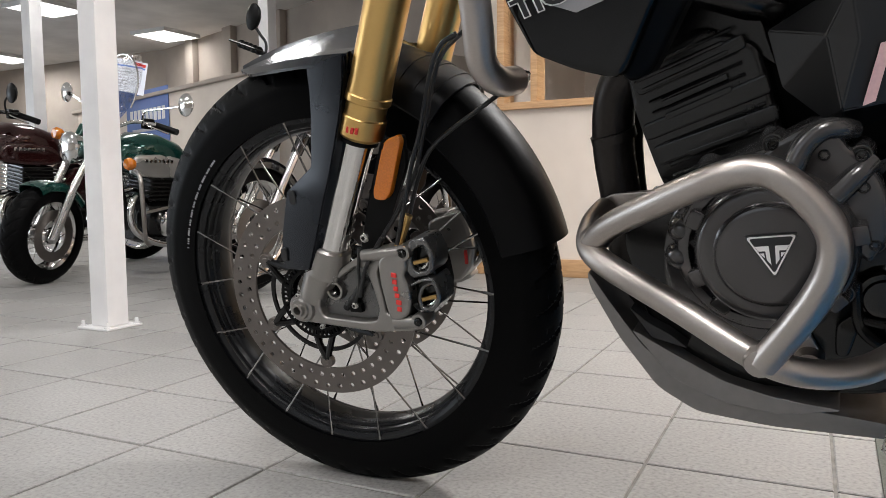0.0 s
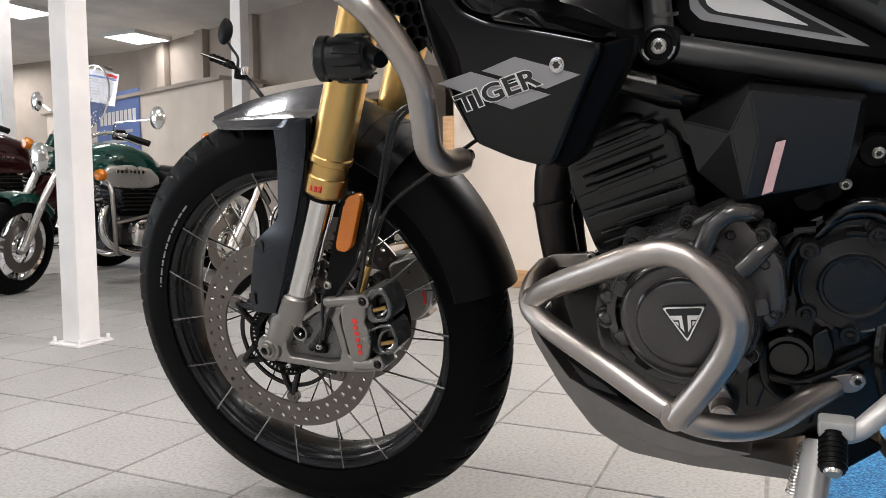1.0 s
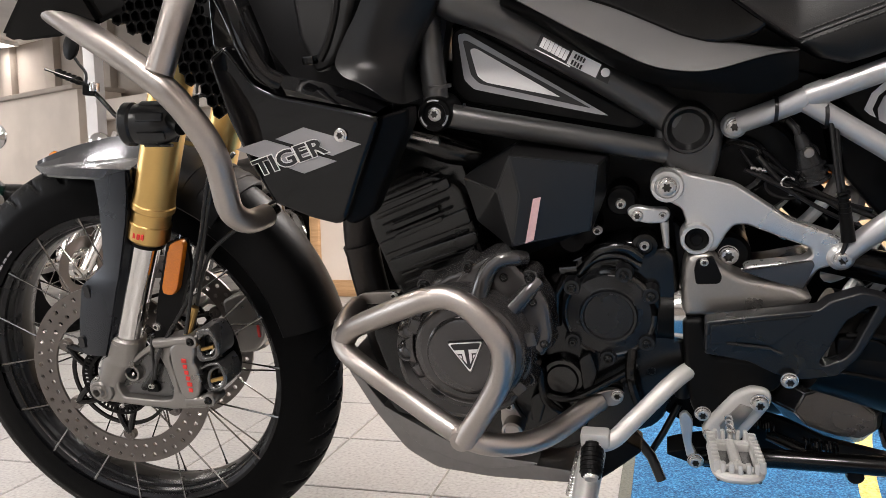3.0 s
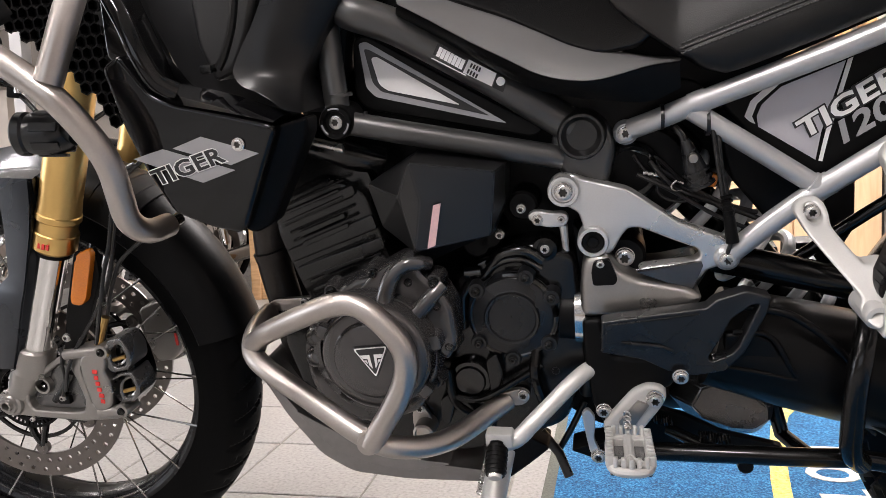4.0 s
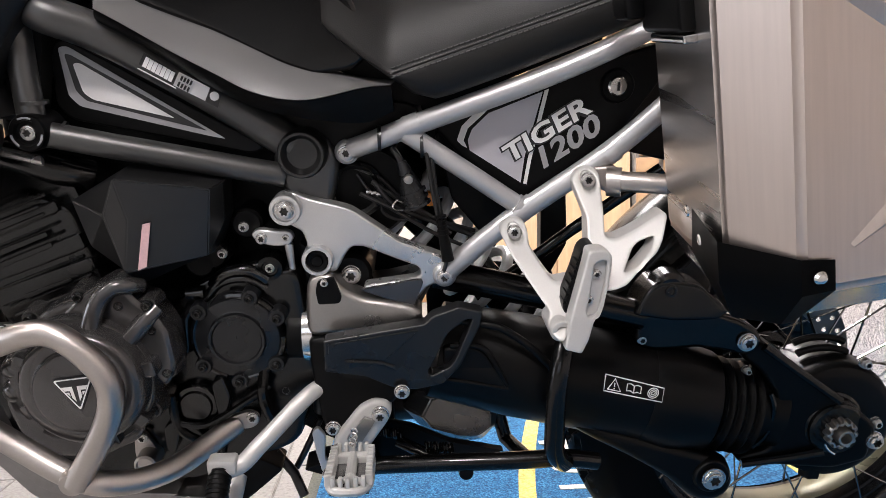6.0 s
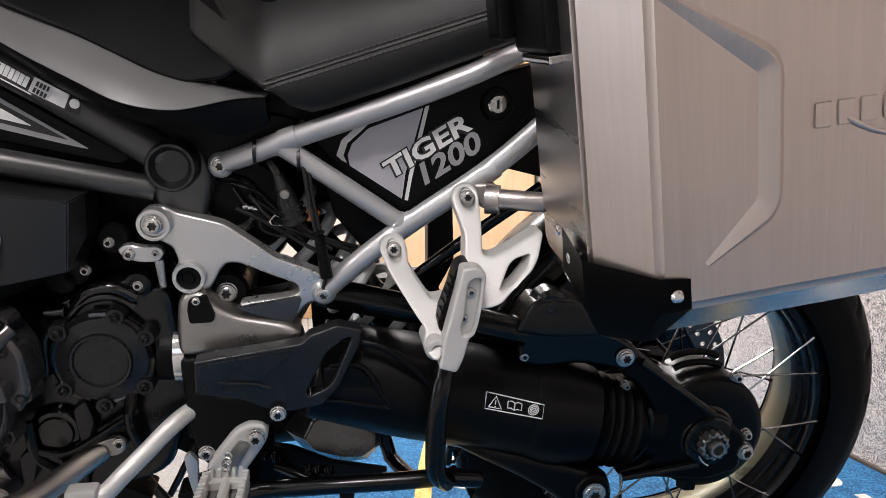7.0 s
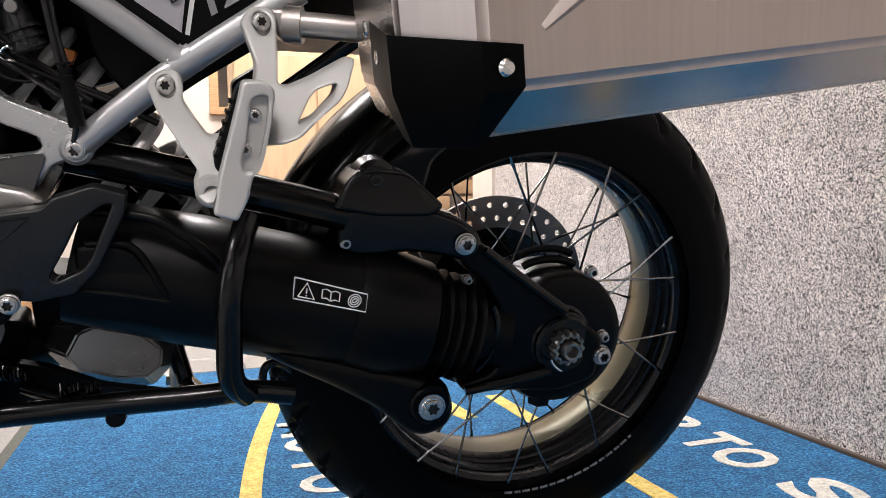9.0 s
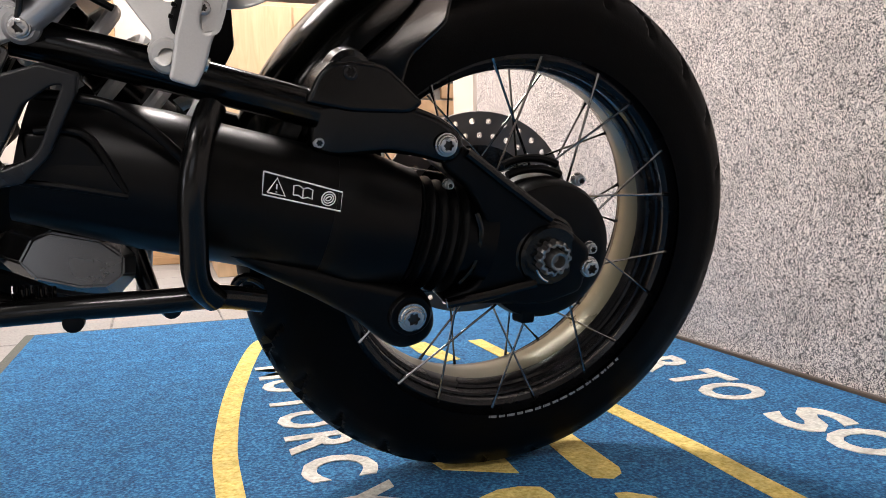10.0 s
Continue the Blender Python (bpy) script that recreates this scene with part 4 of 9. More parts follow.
for side in (-1, 1):
    bm = prism(rounded(BODY, 0.008), -0.110 if side < 0 else 0.062, -0.062 if side < 0 else 0.110, 0.006, 3)
    cal = part("brake_calliper", bm, MAT["cast_black"] if side < 0 else MAT["cast"], bike, "grey cast brake calliper behind the fork")
    cal.location.x = -0.028 if side > 0 else 0.0
    y0 = -0.131 if side < 0 else 0.07
    if side < 0:
        part("outer_half", shaped_plate([(x, y0, z) for x, z in OUTER], (), 0.026, 0.005, 4), MAT["cast"], cal, "pale machined outer half")
        part("mount_sleeve", tube([(0.112, -0.121, 0.438), (0.176, -0.124, 0.447)], 0.0085, 18), MAT["cast"], cal)
        part("mount_sleeve", tube([(0.152, -0.123, 0.343), (0.192, -0.123, 0.347)], 0.0095, 18), MAT["cast"], cal)
        for x, z in ((0.181, 0.446), (0.193, 0.349)):
            part("sleeve_cap", lathe([(0, -0.128), (0.006, -0.128), (0.007, -0.131), (0.0105, -0.1305), (0.0115, -0.127), (0.0115, -0.10), (0, -0.10)], (x, 0, z), 24), MAT["cast"], cal)
            bolt(cal, x, -0.129, z, 0.0065, MAT["cast_black"], 0.006)
    for frame_out, hole in WINDOWS:
        part("piston_housing", shaped_plate([(x, y0 + 0.006, z) for x, z in frame_out], [[(x, y0 + 0.006, z) for x, z in hole]], 0.045, 0.004), MAT["collector"] if side < 0 else MAT["cast"], cal)
        hx, hz = sum(p[0] for p in hole) / len(hole), sum(p[1] for p in hole) / len(hole)
        part("brake_pad", prism(rounded([(hx - 0.011, hz - 0.012), (hx + 0.006, hz - 0.015), (hx + 0.011, hz + 0.012), (hx - 0.006, hz + 0.014)], 0.003), y0 + 0.02, y0 + 0.04, 0.002), MAT["cast_black"], cal)
        part("pad_pin", tube([(hx - 0.010, y0 + 0.010, hz - 0.005), (hx + 0.012, y0 + 0.010, hz + 0.001)], 0.0032, 10), MAT["brass"], cal)
        part("pad_spring", tube(smooth_line([(hx - 0.004, y0 + 0.012, hz - 0.013), (hx + 0.006, y0 + 0.009, hz - 0.009), (hx + 0.011, y0 + 0.012, hz - 0.002)]), 0.0022, 8), MAT["chrome"], cal)
    if side < 0:
        # maker's word as plain red bars
        for k in range(6):
            f = (k + 0.5) / 6
            part("mark_bar", box((-0.0036, -0.0008, -0.0034), (0.0036 + 0.0014 * (k in (0, 4)), 0.0008, 0.0034), 0.0008, m=pose(0.163 + 0.004 * f, -0.1316, 0.420 - 0.059 * f, 0, 7, 0)), MAT["red"], cal)
    else:
        part("mark_bar", box((0.204, 0.060, 0.371), (0.210, 0.072, 0.395), 0.002), MAT["red"], cal)

# fork guards: a folded shell with a crease down its outer face
GUARD_ROWS = list(zip([(0.059, -0.118, 0.698), (0.059, -0.119, 0.669), (0.055, -0.119, 0.631), (0.042, -0.118, 0.564), (0.02, -0.118, 0.548), (-0.008, -0.118, 0.529), (-0.025, -0.118, 0.478), (-0.038, -0.118, 0.43), (-0.032, -0.118, 0.411)],
                      [(0.101, -0.131, 0.706), (0.098, -0.131, 0.671), (0.09, -0.131, 0.631), (0.07, -0.131, 0.567), (0.059, -0.131, 0.547), (0.04, -0.131, 0.527), (0.022, -0.131, 0.479), (0.007, -0.131, 0.436), (0.003, -0.13, 0.415)],
                      [(0.133, -0.135, 0.712), (0.127, -0.136, 0.673), (0.115, -0.137, 0.63), (0.091, -0.137, 0.568), (0.083, -0.137, 0.548), (0.072, -0.137, 0.525), (0.053, -0.137, 0.478), (0.035, -0.136, 0.437), (0.025, -0.134, 0.417)],
                      [(0.128, -0.12, 0.704), (0.124, -0.12, 0.667), (0.113, -0.12, 0.625), (0.097, -0.12, 0.562), (0.092, -0.12, 0.543), (0.084, -0.12, 0.519), (0.064, -0.12, 0.472), (0.044, -0.12, 0.436), (0.026, -0.12, 0.417)]))
for side in (-1, 1):
    bm = bmesh.new()
    rows = []
    for a, b, c, d in GUARD_ROWS:
        loop = [Vector(p) for p in (a, b, c, d)] + [Vector((p[0], p[1] + 0.016, p[2])) for p in (d, c, b, a)]
        rows.append([bm.verts.new((v.x, v.y * -side, v.z)) for v in loop])
    for a, b in zip(rows, rows[1:]):
        for i in range(8):
            bm.faces.new((a[i], a[(i + 1) % 8], b[(i + 1) % 8], b[i]))
    bm.faces.new(rows[0][::-1])
    bm.faces.new(rows[-1])
    bmesh.ops.recalc_face_normals(bm, faces=bm.faces[:])
    bmesh.ops.bevel(bm, geom=[e for e in bm.edges if len(e.link_faces) == 2 and e.calc_face_angle(0) > 0.5], offset=0.002, segments=2, affect="EDGES")
    g = part("fork_guard", bm, MAT["gun_dark"], bike, "dark gunmetal plastic fork guard", sharp=30)
    if side < 0:
        for p in [(0.007, 0.522), (-0.025, 0.436)]:
            slot = rounded([(p[0] - 0.0055, p[1] - 0.010), (p[0] + 0.0055, p[1] - 0.010), (p[0] + 0.005, p[1] + 0.010), (p[0] - 0.0055, p[1] + 0.010)], 0.005)
            part("guard_slot", prism(slot, -0.1255, -0.116, 0.0), MAT["blackprint"], g)


def arc_shell(centre, a0, a1, half, radius, thick, drop, steps=40, taper=lambda t: 1.0, rise=lambda t: 0.0, round_crown=False):
    """A curved mudguard: a U-shaped section carried round an arc (degrees, from the x axis towards z)."""
    bm = bmesh.new()
    rows = []
    for i in range(steps + 1):
        t = i / steps
        a = radians(a0 + (a1 - a0) * t)
        h, R = half * taper(t), radius + rise(t)
        sec = []
        dd = drop * taper(t)
        # outside, from the near lower edge over the crown to the far lower edge, then back inside
        for s, off in ((1, 0.0), (-1, thick)):
            ring = [(-h, R - dd - off * 0.2), (-h, R - dd * 0.55), (-h * 0.97, R - 0.022), (-h * 0.84, R - 0.007), (-h * 0.5, R - 0.0015), (0, R), (h * 0.5, R - 0.0015), (h * 0.84, R - 0.007), (h * 0.97, R - 0.022), (h, R - dd * 0.55), (h, R - dd - off * 0.2)]
            if round_crown:
                ring = [(-h * math.cos(p), R - dd + dd * math.sin(p) ** 0.62) for p in (math.pi * k / 16 for k in range(17))]
            ring = [(y * (1 - off / max(h, 0.01)), r - off) for y, r in ring]
            sec += ring[::s]
        rows.append([bm.verts.new((centre[0] + r * math.cos(a), y, centre[2] + r * math.sin(a))) for y, r in sec])
    k = len(rows[0])
    for a, b in zip(rows, rows[1:]):
        for i in range(k):
            bm.faces.new((a[i], a[(i + 1) % k], b[(i + 1) % k], b[i]))
    bm.faces.new(rows[0][::-1])
    bm.faces.new(rows[-1])
    return bm


mud = part("front_mudguard", arc_shell(FRONT_AXLE, 11.5, 52, 0.060, 0.377, 0.004, 0.080, rise=lambda t: 0.006 * t, round_crown=True), MAT["mud"], bike, "satin black mudguard behind the fork")
part("mudguard_bridge", arc_shell(FRONT_AXLE, 50, 74, 0.080, 0.388, 0.004, 0.062, round_crown=True), MAT["mud"], mud, "black arch over the wheel")
for a in (53, 57, 61):
    part("mudguard_rib", arc_shell(FRONT_AXLE, a, a + 1.4, 0.0795, 0.3892, 0.004, 0.058, 4, round_crown=True), MAT["mud"], mud)
mud.matrix_basis = STEER
# pointed beak ahead of the fork: a lip, a crease along the flank and a ridge on the centre line
LIP = [(-0.146, -0.012, 0.699), (-0.101, -0.045, 0.693), (-0.047, -0.075, 0.694), (0.013, -0.103, 0.696), (0.061, -0.12, 0.697), (0.1, -0.125, 0.693), (0.129, -0.125, 0.686)]
CREASE = [(-0.148, -0.01, 0.705), (-0.095, -0.043, 0.706), (-0.038, -0.072, 0.708), (0.021, -0.098, 0.711), (0.071, -0.116, 0.712), (0.114, -0.128, 0.712), (0.136, -0.13, 0.711)]
DECK = [(-0.15, -0.006, 0.707), (-0.107, -0.022, 0.71), (-0.057, -0.036, 0.715), (-0.005, -0.048, 0.719), (0.04, -0.056, 0.722), (0.079, -0.062, 0.723), (0.113, -0.065, 0.723)]
RIDGE = [(-0.152, 0.0, 0.71), (-0.117, 0.0, 0.721), (-0.072, 0.0, 0.732), (-0.023, 0.0, 0.74), (0.026, 0.0, 0.746), (0.071, 0.0, 0.749), (0.108, 0.0, 0.75)]
bm = bmesh.new()
rows = []
for a, b, c, d in zip(*(smooth_line(q, 4) for q in (LIP, CREASE, DECK, RIDGE))):
    c = c - Vector((0, 0, 0.005))
    half = [(a.x, a.y + 0.012, a.z + 0.001), tuple(a), (a.x, a.y - 0.001, a.z + 0.004), tuple(b), tuple(c), tuple(c.lerp(d, 0.6) - Vector((0, 0, 0.002)))]
    ring = half + [tuple(d)] + [(p[0], -p[1], p[2]) for p in half[::-1]]
    rows.append([bm.verts.new(p) for p in ring])
k = len(rows[0])
for a, b in zip(rows, rows[1:]):
    for i in range(k):
        bm.faces.new((a[i], a[(i + 1) % k], b[(i + 1) % k], b[i]))
bm.faces.new(rows[0][::-1])
bm.faces.new(rows[-1])
part("beak", bm, MAT["gun"], bike, "gunmetal pointed beak over the front wheel", sharp=9)

# reflector and hoses
br = [(0.154, 0.596), (0.19, 0.602), (0.189, 0.56), (0.155, 0.487), (0.126, 0.441), (0.098, 0.441), (0.119, 0.504)]
bracket = part("reflector_bracket", prism(rounded(br, 0.006), -0.106, -0.098, 0.002), MAT["plastic"], bike)
rf = [(0.168, 0.597), (0.187, 0.603), (0.191, 0.594), (0.165, 0.524), (0.154, 0.514), (0.138, 0.517), (0.138, 0.528), (0.163, 0.589)]
part("reflector", prism(rounded(rf, 0.006, 4), -0.1165, -0.106, 0.003, 2), MAT["orange"], bracket, "amber side reflector")
x, z = (0.109, 0.46)
bolt(bracket, x, -0.106, z, 0.0075, MAT["steel"], 0.006)
for line in ([(0.279, -0.1, 0.72), (0.258, -0.105, 0.708), (0.242, -0.108, 0.679), (0.218, -0.11, 0.605), (0.203, -0.115, 0.563), (0.188, -0.12, 0.511), (0.167, -0.118, 0.455)],
             [(0.284, -0.09, 0.722), (0.256, -0.095, 0.7), (0.24, -0.098, 0.669), (0.221, -0.1, 0.611), (0.201, -0.105, 0.551), (0.171, -0.112, 0.499), (0.139, -0.122, 0.455), (0.113, -0.124, 0.417), (0.097, -0.122, 0.377)],
             [(0.346, -0.04, 0.663), (0.304, -0.075, 0.634), (0.233, -0.095, 0.588), (0.206, -0.1, 0.55), (0.183, -0.1, 0.495), (0.172, -0.108, 0.452)]):
    part("brake_hose", tube(smooth_line(line), 0.0031, 8), MAT["hose"], bike, "black brake hose")
part("hose_union", tube([(0.185, -0.108, 0.494), (0.162, -0.114, 0.442)], 0.006, 10), MAT["brass"], bike)

# ---- engine ----
engine = part("engine", prism(rounded([(0.474, 0.477), (0.518, 0.527), (0.565, 0.551), (0.732, 0.556), (0.764, 0.584), (0.878, 0.593), (0.895, 0.443), (0.862, 0.351), (0.73, 0.303), (0.598, 0.303), (0.506, 0.361)], 0.02), -0.13, 0.16, 0.01), MAT["cast_black"], bike, "black engine block")
# leaning cylinders with ribs and bands
cyl = [(0.489, 0.665), (0.568, 0.699), (0.622, 0.676), (0.646, 0.584), (0.652, 0.548), (0.537, 0.513), (0.521, 0.552), (0.501, 0.612)]
cb = part("cylinder_block", prism(rounded(cyl, 0.012), -0.135, 0.17, 0.008), MAT["cast_black"], engine, "black ribbed cylinder block")
for poly in ([(0.498, 0.648), (0.608, 0.688), (0.612, 0.674), (0.505, 0.633)], [(0.507, 0.602), (0.63, 0.648), (0.635, 0.628), (0.513, 0.585)], [(0.517, 0.578), (0.64, 0.618), (0.643, 0.601), (0.525, 0.557)]):
    part("cylinder_band", prism(rounded(poly, 0.005), -0.1415, -0.12, 0.003), MAT["cast_black"], cb)
for poly in ([(0.528, 0.627), (0.593, 0.651), (0.595, 0.645), (0.53, 0.62)], [(0.531, 0.613), (0.597, 0.638), (0.598, 0.632), (0.534, 0.607)], [(0.554, 0.574), (0.613, 0.594), (0.614, 0.589), (0.557, 0.568)], [(0.504, 0.652), (0.589, 0.683), (0.59, 0.679), (0.505, 0.648)], [(0.508, 0.641), (0.594, 0.674), (0.595, 0.67), (0.509, 0.637)]):
    part("cylinder_rib", prism(rounded(poly, 0.002), -0.1435, -0.125, 0.0015), MAT["cast_black"], cb)
ra, rb, rc = (Vector(p) for p in [(0.498, -0.138, 0.657), (0.595, -0.138, 0.693), (0.537, -0.138, 0.521)])
for k in range(13):
    f = k / 12
    o0, o1 = ra.lerp(rc, f), rb + (rc - ra) * f
    part("cylinder_rib", tube([o0 + (o1 - o0) * 0.08, o0 + (o1 - o0) * (1.02 + 0.1 * (f > 0.4))], 0.0022, 6), MAT["cast_black"], cb)
head = [(0.476, 0.676), (0.548, 0.735), (0.62, 0.708), (0.639, 0.651), (0.612, 0.673), (0.563, 0.697), (0.483, 0.662)]
part("cylinder_head", prism(rounded(head, 0.01), -0.12, 0.17, 0.008), MAT["cast_black"], engine, "black cylinder head")

# alternator cover
CX, CZ = 0.641, 0.488
cov = [(0.538, 0.49), (0.548, 0.528), (0.569, 0.55), (0.591, 0.566), (0.626, 0.583), (0.653, 0.585), (0.676, 0.596), (0.694, 0.588), (0.705, 0.562), (0.714, 0.535), (0.711, 0.478), (0.706, 0.441), (0.682, 0.398), (0.632, 0.376), (0.574, 0.381), (0.543, 0.412), (0.533, 0.451)]
cover = part("generator_cover", prism(rounded(cov, 0.012), -0.19, -0.12, 0.010, 3), MAT["engine"], engine, "dark grey round generator cover with a badge")
R1 = 0.070
part("cover_dome", lathe([(0, -0.2375), (R1 * 0.40, -0.2372), (R1 * 0.62, -0.2362), (R1 * 0.675, -0.2345), (R1 * 0.70, -0.2305), (R1 * 0.73, -0.229), (R1 * 0.80, -0.2295), (R1 * 0.90, -0.2285), (R1 * 0.96, -0.225), (R1 * 1.0, -0.217), (R1 * 1.03, -0.203), (R1 * 1.06, -0.17), (0, -0.17)], (CX, 0, CZ), 72), MAT["engine"], cover)
# a stepped shoulder runs round the dome
part("cover_step", lathe([(R1 * 1.0, -0.205), (R1 * 1.14, -0.203), (R1 * 1.19, -0.198), (R1 * 1.21, -0.18), (R1 * 1.0, -0.18)], (CX - 0.008, 0, CZ - 0.004), 64, ring=True), MAT["engine"], cover)
for th in (158, 205, 232, 285, 318, 12):
    a = radians(th)
    x, z = CX + R1 * 1.04 * math.cos(a), CZ + R1 * 1.04 * math.sin(a)
    part("cover_rib", box((-0.009, -0.215, -0.010), (0.010, -0.18, 0.010), 0.004, m=Matrix.Translation((x, 0, z)) @ Matrix.Rotation(-a, 4, "Y")), MAT["engine"], cover)
for x, z in ((0.556, 0.502), (0.553, 0.474)):
    part("cover_swell", lathe([(0, -0.205), (0.008, -0.2035), (0.013, -0.199), (0.0155, -0.191), (0.016, -0.17), (0, -0.17)], (x, 0, z), 28), MAT["engine"], cover)
for p in ((0.58, 0.56), (0.639, 0.585), (0.683, 0.574), (0.713, 0.572), (0.716, 0.543), (0.727, 0.489), (0.703, 0.438), (0.558, 0.53)):
    part("cover_lug", lathe([(0, -0.186), (0.0092, -0.186), (0.0108, -0.183), (0.0135, -0.16), (0, -0.16)], (p[0], 0, p[1]), 20), MAT["engine"], cover)
    bolt(cover, p[0], -0.185, p[1], 0.0078, MAT["cast_black"], 0.009, 1.25)
# raised coolant ducts on the cover, sunk in a cast web
web = [(0.614, 0.563), (0.641, 0.588), (0.670, 0.604), (0.692, 0.602), (0.701, 0.582), (0.720, 0.567), (0.735, 0.539), (0.739, 0.496), (0.724, 0.468), (0.700, 0.490), (0.660, 0.520), (0.625, 0.535)]
part("cover_web", shaped_plate([(x, -0.192, z) for x, z in web], (), 0.05, 0.007, 4), MAT["engine"], cover)
for line, radii in (([(0.706, -0.178, 0.594), (0.697, -0.192, 0.598), (0.682, -0.198, 0.598), (0.667, -0.201, 0.586), (0.658, -0.204, 0.566), (0.652, -0.206, 0.544)], (0.009, 0.0115)),
                    ([(0.722, -0.180, 0.566), (0.710, -0.190, 0.555), (0.697, -0.194, 0.541), (0.682, -0.198, 0.526)], (0.010, 0.012))):
    curve = smooth_line(line)
    k = len(curve) - 1
    part("cover_duct", tube(curve, 0.01, 20, radii=[radii[0] + (radii[1] - radii[0]) * i / k for i in range(k + 1)]), MAT["engine"], cover)
# triangular badge
tri = [(0.6185, -0.2385, 0.5085), (0.665, -0.2385, 0.513), (0.646, -0.2385, 0.469)]
bt = [(p[0], p[2]) for p in tri]
badge = part("badge", prism(rounded(bt, 0.004), -0.2405, -0.236, 0.0006), MAT["blackprint"], cover, "black triangular badge with a pale rim")
c = sum((Vector(p) for p in bt), Vector((0, 0))) / 3
bm = bmesh.new()
o1, o2 = rounded([tuple(c + (Vector(p) - c) * 0.93) for p in bt], 0.004), rounded([tuple(c + (Vector(p) - c) * 0.82) for p in bt], 0.0035)
va, vb = [bm.verts.new((x, -0.2409, z)) for x, z in o1], [bm.verts.new((x, -0.2409, z)) for x, z in o2]
for i in range(len(va)):
    j = (i + 1) % len(va)
    bm.faces.new((va[i], va[j], vb[j], vb[i]))
part("badge_rim", bm, MAT["white"], badge)
def on_badge(u, v):
    a, b, c = (Vector(p) for p in bt)
    p = a + (b - a) * u + (c - (a + b) / 2) * v
    return (p.x, p.y)


for poly in ([(0.19, 0.25), (0.44, 0.25), (0.46, 0.68), (0.385, 0.56), (0.375, 0.36), (0.25, 0.36)], [(0.27, 0.41), (0.345, 0.41), (0.355, 0.52)]):
    for flip in (0, 1):
        part("badge_bar", prism([on_badge(1 - u if flip else u, v) for u, v in (poly[::-1] if flip else poly)], -0.2411, -0.2395, 0.0), MAT["white"], badge)

# clutch cover and small covers
x, z = (0.801, 0.51)
R2 = 0.857 - x
clutch = part("clutch_cover", lathe([(0, -0.150), (R2 * 0.52, -0.150), (R2 * 0.55, -0.1535), (R2 * 0.60, -0.154), (R2 * 0.63, -0.150), (R2 * 0.66, -0.149), (R2 * 0.9, -0.146), (R2 * 0.98, -0.141), (R2, -0.134), (R2, -0.09), (0, -0.09)], (x, 0, z), 64), MAT["darkgrey"], engine, "black round clutch cover")
for a0, a1, k in ((100, 20, 0.97), (135, 250, 0.96), (0, -85, 0.965)):
    arc = [(x + R2 * k * math.cos(radians(a0 + (a1 - a0) * i / 14)), -0.141, z + R2 * k * math.sin(radians(a0 + (a1 - a0) * i / 14))) for i in range(15)]
    part("cover_lip", tube(arc, 0.0045, 8), MAT["wet"], clutch)
for th in (140, 70, 28, -38, -92, -142):
    a = radians(th)
    bx, bz = x + R2 * 1.01 * math.cos(a), z + R2 * 1.01 * math.sin(a)
    part("cover_lug", lathe([(0, -0.150), (0.0095, -0.150), (0.0108, -0.146), (0.012, -0.10), (0, -0.10)], (bx, 0, bz), 18), MAT["darkgrey"], clutch)
    bolt(clutch, bx, -0.149, bz, 0.0066, MAT["cast_black"], 0.008)
gear_case = [(0.741, 0.55), (0.753, 0.571), (0.782, 0.589), (0.825, 0.6), (0.862, 0.594), (0.87, 0.532), (0.87, 0.432), (0.81, 0.389), (0.753, 0.438)]
part("gear_case", prism(rounded(gear_case, 0.014), -0.12, -0.05, 0.008, 3), MAT["wet"], engine, "glossy black gear case")
part("water_fitting", tube([(0.742, -0.13, 0.564), (0.763, -0.13, 0.566)], 0.0085, 14), MAT["wet"], engine)
part("water_fitting", tube([(0.733, -0.13, 0.49), (0.737, -0.13, 0.534), (0.748, -0.13, 0.552)], 0.008, 12), MAT["wet"], engine)
part("case_arch", tube(smooth_line([(0.774, -0.13, 0.574), (0.792, -0.136, 0.591), (0.819, -0.136, 0.594), (0.839, -0.13, 0.579)]), 0.0075, 12), MAT["wet"], engine)
part("case_arch", tube(smooth_line([(0.763, -0.13, 0.557), (0.784, -0.132, 0.578), (0.814, -0.132, 0.583), (0.838, -0.13, 0.568)]), 0.006, 12), MAT["wet"], engine)
x, z = (0.74, 0.419)
part("round_cap", lathe([(0, -0.146), (0.019, -0.146), (0.021, -0.143), (0.026, -0.143), (0.030, -0.139), (0.032, -0.13), (0.032, -0.06), (0, -0.06)], (x, 0, z), 40), MAT["wet"], engine, "round black cap")
for p in [(0.817, 0.646), (0.789, 0.614), (0.844, 0.594)]:
    bolt(engine, p[0], -0.125, p[1], 0.007, MAT["steel"], 0.010)
x, z = (0.844, 0.594)
part("case_boss", lathe([(0, -0.131), (0.009, -0.131), (0.010, -0.134), (0.015, -0.133), (0.016, -0.10), (0, -0.10)], (x, 0, z), 24), MAT["satin"], engine)
for p in [(0.817, 0.645), (0.772, 0.608), (0.756, 0.597)]:
    part("case_boss", lathe([(0, -0.112), (0.016, -0.112), (0.019, -0.108), (0.02, -0.06), (0, -0.06)], (p[0], 0, p[1]), 24), MAT["plastic"], engine)
# silver hose clamp and rubber boot
boot = part("rubber_boot", tube([(0.859, -0.105, 0.502), (0.913, -0.105, 0.499)], 0.037, 28), MAT["plastic"], engine)
part("hose_clamp", tube([(0.878, -0.105, 0.501), (0.891, -0.105, 0.501)], 0.0405, 40, cap=False), MAT["chrome"], boot, "bright hose clamp")
x, z = (0.877, 0.484)
bolt(boot, x, -0.125, z, 0.006, MAT["steel"])
